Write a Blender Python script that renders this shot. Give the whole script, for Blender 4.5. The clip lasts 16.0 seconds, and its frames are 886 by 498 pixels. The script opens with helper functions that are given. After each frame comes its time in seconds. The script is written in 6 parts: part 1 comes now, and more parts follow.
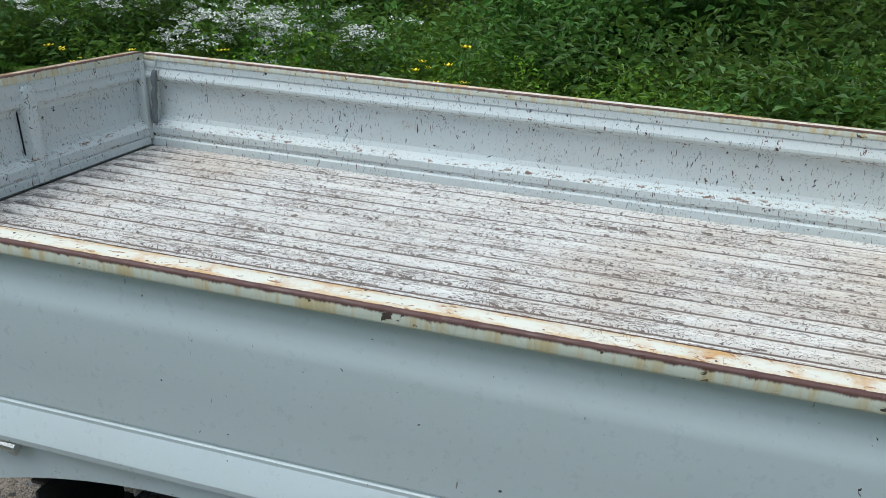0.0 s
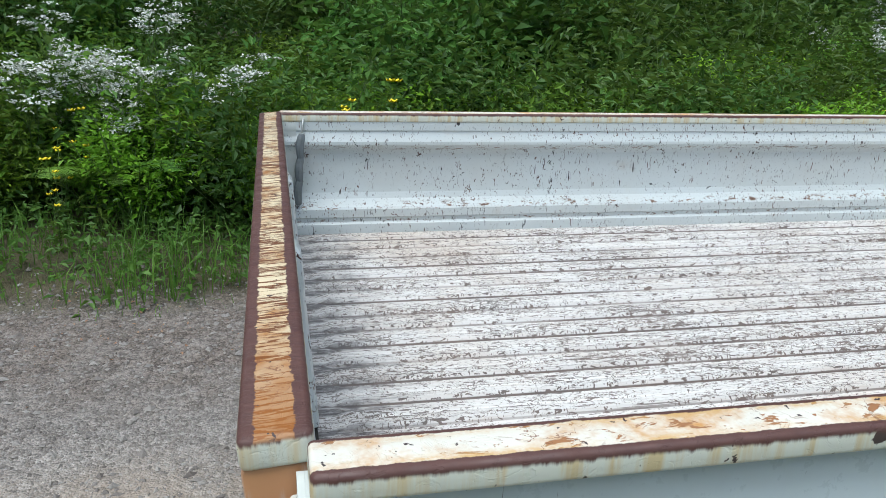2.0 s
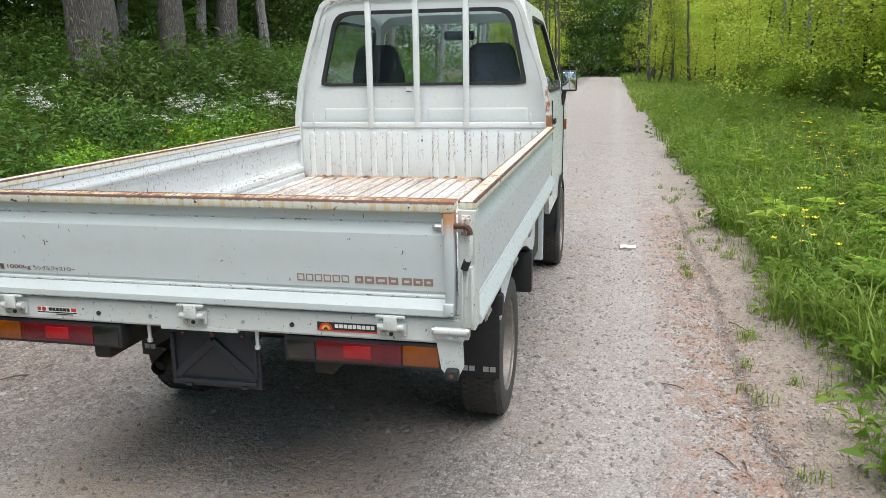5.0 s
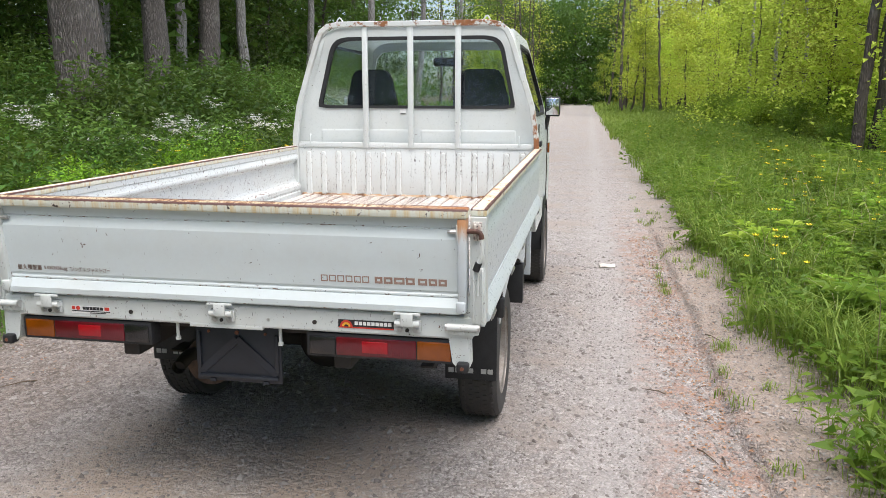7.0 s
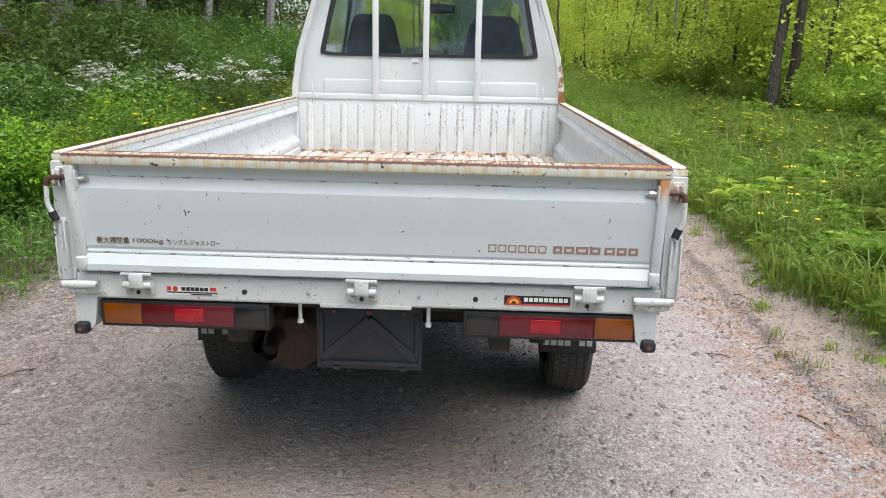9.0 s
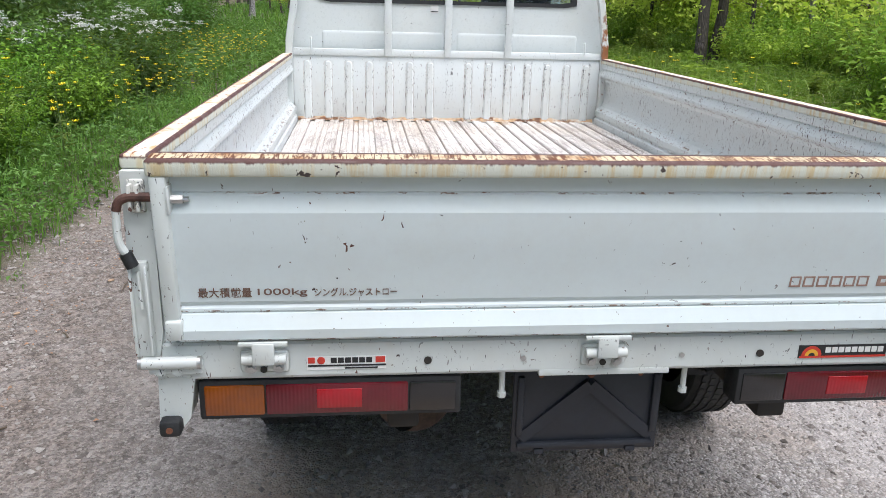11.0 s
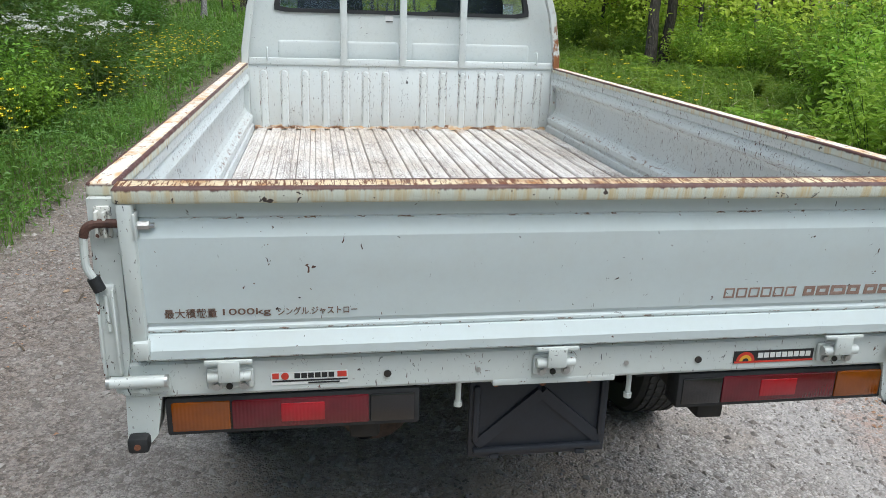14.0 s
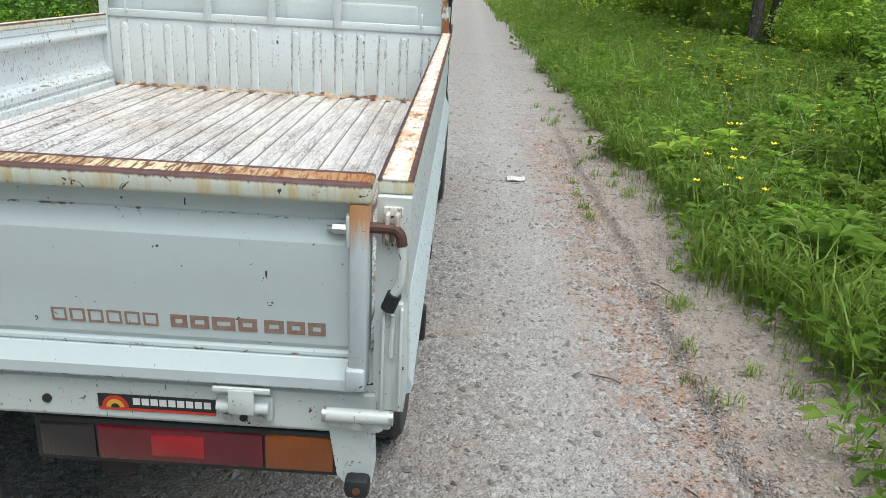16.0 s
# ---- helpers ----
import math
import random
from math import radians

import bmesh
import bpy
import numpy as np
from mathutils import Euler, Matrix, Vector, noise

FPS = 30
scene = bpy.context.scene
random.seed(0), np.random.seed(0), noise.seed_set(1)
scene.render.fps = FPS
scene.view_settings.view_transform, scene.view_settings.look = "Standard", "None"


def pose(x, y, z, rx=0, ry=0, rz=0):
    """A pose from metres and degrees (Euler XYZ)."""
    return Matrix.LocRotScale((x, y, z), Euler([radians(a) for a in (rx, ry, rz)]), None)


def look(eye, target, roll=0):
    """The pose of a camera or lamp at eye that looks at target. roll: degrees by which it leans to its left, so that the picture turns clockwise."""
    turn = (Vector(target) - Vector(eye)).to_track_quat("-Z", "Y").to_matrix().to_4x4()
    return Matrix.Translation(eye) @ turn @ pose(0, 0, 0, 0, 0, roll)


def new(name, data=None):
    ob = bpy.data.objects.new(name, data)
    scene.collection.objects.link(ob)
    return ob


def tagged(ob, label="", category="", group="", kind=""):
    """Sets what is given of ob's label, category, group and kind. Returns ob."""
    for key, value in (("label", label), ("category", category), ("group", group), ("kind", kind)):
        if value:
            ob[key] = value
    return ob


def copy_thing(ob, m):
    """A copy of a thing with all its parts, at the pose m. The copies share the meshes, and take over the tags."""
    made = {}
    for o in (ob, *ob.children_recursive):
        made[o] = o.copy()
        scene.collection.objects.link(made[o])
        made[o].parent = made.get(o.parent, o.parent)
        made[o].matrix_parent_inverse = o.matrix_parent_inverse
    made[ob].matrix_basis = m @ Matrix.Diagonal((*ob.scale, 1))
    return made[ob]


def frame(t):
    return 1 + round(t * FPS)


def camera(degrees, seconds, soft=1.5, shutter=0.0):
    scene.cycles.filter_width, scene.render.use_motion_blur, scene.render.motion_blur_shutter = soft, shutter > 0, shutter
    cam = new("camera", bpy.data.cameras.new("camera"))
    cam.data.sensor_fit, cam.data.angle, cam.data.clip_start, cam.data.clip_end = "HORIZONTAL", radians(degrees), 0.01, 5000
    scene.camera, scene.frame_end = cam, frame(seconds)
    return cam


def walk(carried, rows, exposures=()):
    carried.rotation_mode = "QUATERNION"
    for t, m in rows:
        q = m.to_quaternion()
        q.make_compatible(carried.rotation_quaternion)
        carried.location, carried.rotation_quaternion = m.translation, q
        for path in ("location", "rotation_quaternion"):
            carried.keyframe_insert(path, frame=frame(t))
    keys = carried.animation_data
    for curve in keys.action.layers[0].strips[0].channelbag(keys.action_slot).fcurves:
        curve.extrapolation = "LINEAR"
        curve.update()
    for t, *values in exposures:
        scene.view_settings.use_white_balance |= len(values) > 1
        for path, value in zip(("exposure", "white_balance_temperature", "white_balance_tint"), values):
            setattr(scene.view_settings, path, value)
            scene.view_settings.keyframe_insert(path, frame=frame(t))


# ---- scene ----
cam = camera(59.8, 16.0, 0.65)
PATH = [
    (0, (1.77, -1.667, 1.539), (1.33, 0.139, 0.8), 3.8),
    (0.5, (1.289, -1.527, 1.502), (0.872, 0.284, 0.765), 2.9),
    (1, (0.811, -1.507, 1.485), (0.569, 0.33, 0.732), 3.2),
    (1.5, (0.388, -1.432, 1.414), (0.358, 0.443, 0.718), 2.6),
    (2, (0.001, -1.278, 1.414), (0.423, 0.574, 0.788), 2.3),
    (2.5, (-0.447, -1.097, 1.426), (0.59, 0.517, 0.859), 2.1),
    (3, (-0.787, -0.873, 1.398), (0.631, 0.422, 0.842), -0.1),
    (3.5, (-1.065, -0.821, 1.437), (0.618, 0.094, 0.864), -1.8),
    (3.7, (-1.216, -0.851, 1.427), (0.537, -0.075, 0.856), -2.0),
    (4, (-1.417, -0.894, 1.445), (0.405, -0.299, 0.874), -2.0),
    (4.5, (-1.681, -1.051, 1.447), (0.198, -0.598, 0.933), -1.4),
    (5, (-1.947, -1.18, 1.438), (-0.045, -0.757, 0.988), -0.8),
    (5.2, (-2.029, -1.201, 1.453), (-0.122, -0.78, 1.021), -0.6),
    (7.3, (-2.204, -1.081, 1.413), (-0.273, -0.734, 1.026), 0.2),
    (7.5, (-2.215, -1.055, 1.405), (-0.283, -0.724, 1.007), 0.4),
    (8, (-2.155, -0.895, 1.388), (-0.22, -0.626, 0.959), 0.9),
    (8.5, (-2.002, -0.602, 1.394), (-0.064, -0.424, 0.932), 1.2),
    (9, (-1.968, -0.276, 1.375), (-0.031, -0.209, 0.884), 1.2),
    (9.5, (-1.92, -0.012, 1.41), (0.015, -0.053, 0.905), 1.2),
    (9.7, (-1.819, 0.072, 1.393), (0.114, -0.006, 0.886), 1.2),
    (11.8, (-1.131, 0.526, 1.341), (0.742, 0.26, 0.693), 1.2),
    (12, (-1.13, 0.528, 1.342), (0.738, 0.253, 0.681), 0.7),
    (12.5, (-1.151, 0.528, 1.353), (0.707, 0.232, 0.676), -0.2),
    (13, (-1.178, 0.537, 1.371), (0.681, 0.223, 0.706), -0.4),
    (13.5, (-1.226, 0.544, 1.369), (0.641, 0.221, 0.727), 0.2),
    (14, (-1.303, 0.453, 1.4), (0.578, 0.136, 0.8), 1.8),
    (14.5, (-1.374, 0.146, 1.406), (0.521, -0.13, 0.828), 3.2),
    (15, (-1.286, -0.153, 1.414), (0.607, -0.412, 0.823), 2.9),
    (15.5, (-1.13, -0.474, 1.39), (0.761, -0.671, 0.767), 2.8),
    (16, (-0.983, -0.888, 1.366), (0.9, -0.868, 0.694), 3.3),
]
walk(cam, [(t, look(eye, target, roll)) for t, eye, target, roll in PATH],
     [(0, -0.02, 5950, 1), (1.5, 0.06, 5950, 2), (2.5, 0.32, 6050, 5), (3.5, 0.44, 6150, 5), (5, 0.62, 6500, 9), (7.5, 0.74, 6600, 13), (9.5, 0.76, 6450, 13), (12.5, 0.56, 6150, 9), (16, 0.42, 6200, 3)])

# ---- light ----
world = bpy.data.worlds.new("world")
scene.world = world
world.use_nodes = True
wt = world.node_tree
sky = wt.nodes.new("ShaderNodeTexSky")
sky.sky_type, sky.sun_disc = "NISHITA", False
sky.sun_elevation, sky.sun_rotation = radians(67), radians(-127)
sky.air_density, sky.dust_density = 1.0, 2.0
wt.links.new(sky.outputs[0], wt.nodes["Background"].inputs[0])
wt.nodes["Background"].inputs[1].default_value = 0.115
sun = new("sun", bpy.data.lights.new("sun", "SUN"))
sun.data.energy, sun.data.angle, sun.data.color = 3.7, radians(70), (1.0, 0.985, 0.955)
sun.matrix_world = look((-6.6, -5.0, 19.8), (0, 0, 0))

# ---- material helpers ----


def start_mat(name, rough=0.5, metal=0.0, color=(0.5, 0.5, 0.5)):
    m = bpy.data.materials.new(name)
    m.use_nodes = True
    b = m.node_tree.nodes["Principled BSDF"]
    b.inputs["Roughness"].default_value = rough
    b.inputs["Metallic"].default_value = metal
    b.inputs["Base Color"].default_value = (*color, 1)
    return m, m.node_tree, b


def put(nt, socket, value):
    if isinstance(value, bpy.types.NodeSocket):
        nt.links.new(value, socket)
    elif isinstance(value, (tuple, list)) and len(value) == 3 and socket.type == "RGBA":
        socket.default_value = (*value, 1)
    else:
        socket.default_value = value


def coords(nt, scale=(1, 1, 1), kind="Object"):
    c = nt.nodes.new("ShaderNodeTexCoord")
    mp = nt.nodes.new("ShaderNodeMapping")
    mp.inputs["Scale"].default_value = scale
    nt.links.new(c.outputs[kind], mp.inputs["Vector"])
    return mp.outputs[0]


def noise_tex(nt, scale, detail=4.0, rough=0.6, vec=None, distort=0.0):
    n = nt.nodes.new("ShaderNodeTexNoise")
    n.inputs["Scale"].default_value, n.inputs["Detail"].default_value = scale, detail
    n.inputs["Roughness"].default_value, n.inputs["Distortion"].default_value = rough, distort
    nt.links.new(vec if vec is not None else coords(nt), n.inputs["Vector"])
    return n.outputs["Fac"]


def cells(nt, scale, vec=None, feature="F1", out="Distance", rand=1.0):
    n = nt.nodes.new("ShaderNodeTexVoronoi")
    n.feature = feature
    n.inputs["Scale"].default_value, n.inputs["Randomness"].default_value = scale, rand
    nt.links.new(vec if vec is not None else coords(nt), n.inputs["Vector"])
    return n.outputs[out]


def ramp(nt, fac, lo, hi, a=0.0, b=1.0):
    n = nt.nodes.new("ShaderNodeMapRange")
    n.interpolation_type = "SMOOTHSTEP"
    put(nt, n.inputs["Value"], fac)
    for i, v in zip((1, 2, 3, 4), (lo, hi, a, b)):
        n.inputs[i].default_value = v
    return n.outputs[0]


def calc(nt, op, a, b=0.0, clamp=False):
    n = nt.nodes.new("ShaderNodeMath")
    n.operation, n.use_clamp = op, clamp
    put(nt, n.inputs[0], a), put(nt, n.inputs[1], b)
    return n.outputs[0]


def blend(nt, fac, a, b, mode="MIX"):
    n = nt.nodes.new("ShaderNodeMix")
    n.data_type, n.blend_type = "RGBA", mode
    put(nt, n.inputs[0], fac), put(nt, n.inputs[6], a), put(nt, n.inputs[7], b)
    return n.outputs[2]


def axis_of(nt, axis):
    c = nt.nodes.new("ShaderNodeTexCoord")
    s = nt.nodes.new("ShaderNodeSeparateXYZ")
    nt.links.new(c.outputs["Object"], s.inputs[0])
    return s.outputs["xyz".index(axis)]


def world_coords(nt, scale):
    g = nt.nodes.new("ShaderNodeNewGeometry")
    mp = nt.nodes.new("ShaderNodeMapping")
    mp.inputs["Scale"].default_value = scale
    nt.links.new(g.outputs["Position"], mp.inputs["Vector"])
    return mp.outputs[0]


def world_axis(nt, axis):
    g = nt.nodes.new("ShaderNodeNewGeometry")
    s = nt.nodes.new("ShaderNodeSeparateXYZ")
    nt.links.new(g.outputs["Position"], s.inputs[0])
    return s.outputs["xyz".index(axis)]


def bump(nt, b, height, strength=0.3, dist=0.002):
    n = nt.nodes.new("ShaderNodeBump")
    n.inputs["Strength"].default_value, n.inputs["Distance"].default_value = strength, dist
    nt.links.new(height, n.inputs["Height"])
    nt.links.new(n.outputs[0], b.inputs["Normal"])


WHITE = (0.55, 0.605, 0.63)
RUST = (0.16, 0.055, 0.022)
DARKRUST = (0.055, 0.028, 0.022)


def paint(name, chips=0.25, stretch=(30, 30, 14), specks=0.1, dirt=0.25, color=WHITE, gloss=0.32, warm=(0.50, 0.43, 0.33), ledges=(), hairs=None):
    """Old white paint: broad grime, long scratches, small chips that show dark primer and rust."""
    m, nt, b = start_mat(name, gloss)
    grime = ramp(nt, noise_tex(nt, 3.5, 6, 0.7), 0.42, 0.75)
    fine = noise_tex(nt, 60, 5, 0.7)
    col = blend(nt, calc(nt, "MULTIPLY", grime, dirt), color, warm)
    col = blend(nt, ramp(nt, fine, 0.35, 0.8, 0, 0.10), col, (0.45, 0.47, 0.46))
    mask_zone = ramp(nt, noise_tex(nt, 4.0, 3), 0.36, 0.60)
    s1 = ramp(nt, noise_tex(nt, 3.0, 3.5, 0.6, coords(nt, stretch), 1.4), 0.74 - 0.20 * chips, 0.77 - 0.20 * chips)
    s1 = calc(nt, "MULTIPLY", s1, calc(nt, "ADD", mask_zone, 0.12, True))
    s2 = ramp(nt, noise_tex(nt, 65, 2.5, 0.55, None, 0.8), 0.78 - 0.2 * specks, 0.80 - 0.2 * specks)
    chip = calc(nt, "MAXIMUM", s1, s2)
    # fine scratches in all directions
    for turn, rep_ in ((1.3, 0.5), (-1.15, 0.5), (0.7, 0.5)):
        mp = nt.nodes.new("ShaderNodeMapping")
        mp.inputs["Rotation"].default_value = (turn, turn, 0.0)
        mp.inputs["Scale"].default_value = (170, 170, 26)
        nt.links.new(coords(nt), mp.inputs["Vector"])
        hair = ramp(nt, noise_tex(nt, 1.0, 2, 0.5, mp.outputs[0], 0.5), 0.80 - 0.16 * (hairs or chips), 0.82 - 0.16 * (hairs or chips))
        chip = calc(nt, "MAXIMUM", chip, calc(nt, "MULTIPLY", hair, ramp(nt, noise_tex(nt, 6.0, 2), rep_, rep_ + 0.08)))
    rusted = None
    for level, tall in ledges:
        near = ramp(nt, calc(nt, "ABSOLUTE", calc(nt, "SUBTRACT", axis_of(nt, "z"), level)), tall, tall * 0.3)
        wear = calc(nt, "MULTIPLY", near, ramp(nt, noise_tex(nt, 42.0, 5, 0.75, coords(nt, (0.8, 0.8, 2.5))), 0.54, 0.60))
        rusted = wear if rusted is None else calc(nt, "MAXIMUM", rusted, wear)
    chipcol = blend(nt, ramp(nt, noise_tex(nt, 16, 3), 0.4, 0.65), (0.035, 0.038, 0.042), (0.11, 0.045, 0.03))
    halo = ramp(nt, noise_tex(nt, 9, 4), 0.62, 0.8, 0, 0.35 * chips)
    col = blend(nt, halo, col, (0.42, 0.27, 0.16))
    if rusted is not None:
        col = blend(nt, rusted, col, blend(nt, noise_tex(nt, 30, 3), (0.06, 0.042, 0.036), (0.30, 0.165, 0.095)))
    put(nt, b.inputs["Base Color"], blend(nt, chip, col, chipcol))
    put(nt, b.inputs["Roughness"], calc(nt, "ADD", calc(nt, "MULTIPLY", chip, 0.4), ramp(nt, fine, 0.3, 0.8, gloss, gloss + 0.14)))
    bump(nt, b, calc(nt, "SUBTRACT", calc(nt, "MULTIPLY", noise_tex(nt, 7, 2), 0.8), chip), 0.25, 0.0012)
    return m


def rim_paint(name, axis, centre, half, top, orange=0.5, burn=False):
    """A worn top rail: bare brown edges, brushed cream paint along the middle, rust runs down the face."""
    m, nt, b = start_mat(name, 0.55)
    wob = calc(nt, "MULTIPLY", calc(nt, "SUBTRACT", noise_tex(nt, 60, 5, 0.75), 0.5), 0.5 if burn else 0.28)
    across = calc(nt, "DIVIDE", calc(nt, "ABSOLUTE", calc(nt, "SUBTRACT", axis_of(nt, axis), centre)), half)
    bare = 0.52 if burn else 0.66
    edge = ramp(nt, calc(nt, "ADD", across, wob), bare, bare + 0.05)
    z = axis_of(nt, "z")
    on_top = ramp(nt, z, top - 0.006, top - 0.002)
    # slanting strokes where the paint was rubbed through
    mp = nt.nodes.new("ShaderNodeMapping")
    mp.inputs["Rotation"].default_value = (0, 0, 0.7 if burn else 0.12)
    mp.inputs["Scale"].default_value = (25, 210, 40) if burn else (34, 70, 40)
    nt.links.new(coords(nt), mp.inputs["Vector"])
    stroke = calc(nt, "ADD", noise_tex(nt, 1.0, 4, 0.65, mp.outputs[0], 0.6), calc(nt, "MULTIPLY", calc(nt, "SUBTRACT", noise_tex(nt, 7.0, 3, 0.6), 0.5), 0.22))
    rubbed = ramp(nt, stroke, 0.49 if burn else 0.60, 0.55 if burn else 0.64)
    cream = blend(nt, ramp(nt, noise_tex(nt, 14, 5, 0.7), 0.52 - 0.14 * orange, 0.78 - 0.1 * orange), (0.68, 0.57, 0.38) if burn else (0.72, 0.69, 0.61), (0.40, 0.18, 0.05) if burn else (0.56, 0.29, 0.09))
    cream = blend(nt, rubbed, cream, (0.15, 0.055, 0.02) if burn else (0.34, 0.16, 0.07))
    if burn:
        end = ramp(nt, calc(nt, "ADD", axis_of(nt, "y"), calc(nt, "MULTIPLY", noise_tex(nt, 9, 3), 0.16)), -0.46, -0.70)
        cream = blend(nt, calc(nt, "MULTIPLY", end, 0.8), cream, (0.31, 0.10, 0.008))
    if not burn:
        stain = calc(nt, "MULTIPLY", ramp(nt, calc(nt, "ADD", across, wob), bare - 0.42, bare), ramp(nt, noise_tex(nt, 6, 5, 0.75, coords(nt, (3, 5, 5))), 0.42, 0.62, 0.1, 0.85))
        cream = blend(nt, stain, cream, (0.58, 0.36, 0.13))
    crack = ramp(nt, calc(nt, "ABSOLUTE", calc(nt, "SUBTRACT", noise_tex(nt, 1.0, 3, 0.6, coords(nt, (26, 26, 26)), 1.2), 0.5)), 0.012, 0.004)
    cream = blend(nt, calc(nt, "MULTIPLY", crack, calc(nt, "MULTIPLY", ramp(nt, noise_tex(nt, 12, 2), 0.5, 0.6), 0.8)), cream, (0.22, 0.09, 0.045))
    spots = ramp(nt, noise_tex(nt, 85, 3, 0.6), 0.66, 0.69)
    cream = blend(nt, spots, cream, (0.06, 0.04, 0.04))
    brown = blend(nt, noise_tex(nt, 45, 5, 0.7), (0.065, 0.030, 0.028), (0.135, 0.060, 0.048))
    top_col = blend(nt, edge, cream, brown)
    runs = ramp(nt, noise_tex(nt, 2.2, 4, 0.65, coords(nt, (22, 22, 2.0))), 0.44, 0.66)
    # short brown drips hang from the lip
    drip = calc(nt, "MULTIPLY", ramp(nt, noise_tex(nt, 3.0, 4, 0.7, coords(nt, (30, 30, 2))), 0.40, 0.75), 0.0045 if burn else 0.003)
    low = ramp(nt, calc(nt, "ADD", z, drip), top - (0.006 if burn else 0.008), top - (0.001 if burn else 0.0035))
    face = blend(nt, calc(nt, "MULTIPLY", runs, 0.8), (0.68, 0.69, 0.60), (0.62, 0.47, 0.22))
    face = blend(nt, ramp(nt, noise_tex(nt, 38, 3, 0.6, None, 0.6), 0.65, 0.68), face, (0.07, 0.05, 0.045))
    face = blend(nt, low, face, brown)
    put(nt, b.inputs["Base Color"], blend(nt, on_top, face, top_col))
    put(nt, b.inputs["Roughness"], ramp(nt, noise_tex(nt, 30, 4), 0.3, 0.7, 0.4, 0.75))
    bump(nt, b, calc(nt, "SUBTRACT", noise_tex(nt, 40, 5), calc(nt, "MULTIPLY", calc(nt, "MAXIMUM", crack, rubbed), 0.5)), 0.4, 0.002)
    return m


def plain(name, color, rough=0.5, metal=0.0, vary=0.15, scale=12.0, bumpy=0.1, second=None):
    m, nt, b = start_mat(name, rough, metal)
    dark = second or tuple(c * 0.45 for c in color)
    f = calc(nt, "ADD", calc(nt, "MULTIPLY", noise_tex(nt, scale, 5), 0.6), calc(nt, "MULTIPLY", noise_tex(nt, scale * 9, 4), 0.4))
    put(nt, b.inputs["Base Color"], blend(nt, ramp(nt, f, 0.35, 0.75, 0, min(1, vary * 2)), color, dark))
    put(nt, b.inputs["Roughness"], ramp(nt, f, 0.3, 0.7, max(0.05, rough - 0.1), min(1, rough + 0.15)))
    if bumpy:
        bump(nt, b, noise_tex(nt, scale * 6, 4), bumpy, 0.002)
    return m


PAINT_OUT = paint("paint_outer", 0.02, (40, 26, 26), 0.20, 0.10, gloss=0.26, hairs=0.30)
PAINT_GATE = paint("paint_gate", 0.12, (26, 30, 16), 0.30, 0.14, color=(0.625, 0.69, 0.70), hairs=0.26, ledges=((0.8375, 0.004), (1.0465, 0.003), (0.789, 0.004)))
PAINT_IN = paint("paint_inner", 0.66, (44, 44, 15), 0.5, 0.18, color=(0.635, 0.675, 0.675), ledges=((0.852, 0.012), (1.010, 0.010), (0.812, 0.006)))
PAINT_HEAD = paint("paint_headboard", 0.45, (60, 60, 9), 0.28, 0.22, color=(0.64, 0.675, 0.67))
PAINT_SILL = paint("paint_sill", 0.50, (22, 30, 20), 0.26, 0.24, color=(0.60, 0.635, 0.62))
PAINT_CAB = paint("paint_cab", 0.06, (30, 30, 20), 0.24, 0.12, color=(0.63, 0.67, 0.665), gloss=0.25)
PAINT_TUBE = paint("paint_tube", 0.42, (24, 24, 12), 0.28, 0.35, color=(0.60, 0.63, 0.615))
RIM_GATE = rim_paint("rim_gate", "x", 0.022, 0.027, 1.108, 0.6, True)
RIM_R = rim_paint("rim_right", "y", -0.8085, 0.025, 1.106, 0.5)
RIM_L = rim_paint("rim_left", "y", 0.8085, 0.025, 1.106, 0.5)
RUST_PAINT = paint("rust_paint", 0.9, (24, 24, 18), 0.7, 0.9, color=(0.66, 0.66, 0.62), warm=(0.26, 0.10, 0.05))
STEEL = plain("zinc_steel", (0.55, 0.55, 0.54), 0.35, 0.9, 0.2, 40)
RUSTY = plain("rusty_steel", (0.22, 0.085, 0.045), 0.8, 0.1, 0.5, 30, 0.5, (0.06, 0.03, 0.025))
CHAIN_GREY = plain("grey_sleeve", (0.17, 0.19, 0.20), 0.6, 0.0, 0.3, 30)
BLACK = plain("black_rubber", (0.018, 0.019, 0.021), 0.55, 0.0, 0.2, 20)
NAVY = plain("black_plastic", (0.016, 0.019, 0.027), 0.45, 0.0, 0.3, 15, 0.1, (0.034, 0.040, 0.052))
TYRE = plain("tyre_rubber", (0.040, 0.039, 0.038), 0.75, 0.0, 0.4, 14, 0.25, (0.095, 0.086, 0.078))
RIM_STEEL = plain("wheel_steel", (0.30, 0.28, 0.26), 0.5, 0.4, 0.4, 18, 0.2, (0.16, 0.11, 0.08))
CHASSIS = plain("chassis_black", (0.02, 0.019, 0.018), 0.75, 0.0, 0.4, 10, 0.3, (0.06, 0.045, 0.035))
MUFFLER = plain("rusted_muffler", (0.11, 0.07, 0.05), 0.8, 0.2, 0.6, 14, 0.3, (0.05, 0.035, 0.03))
SEAT = plain("navy_seat_cloth", (0.016, 0.020, 0.035), 0.9, 0.0, 0.3, 60, 0.3)
GREYTRIM = plain("grey_trim", (0.17, 0.18, 0.18), 0.7, 0.0, 0.2, 20)
DECAL = plain("brown_decal", (0.27, 0.155, 0.115), 0.5, 0.0, 0.35, 90, 0.0, (0.42, 0.34, 0.30))
PRINT = plain("brown_print", (0.17, 0.10, 0.075), 0.5, 0.0, 0.2, 90, 0.0)
INK = plain("black_ink", (0.02, 0.02, 0.022), 0.5, 0.0, 0.1, 60, 0.0)
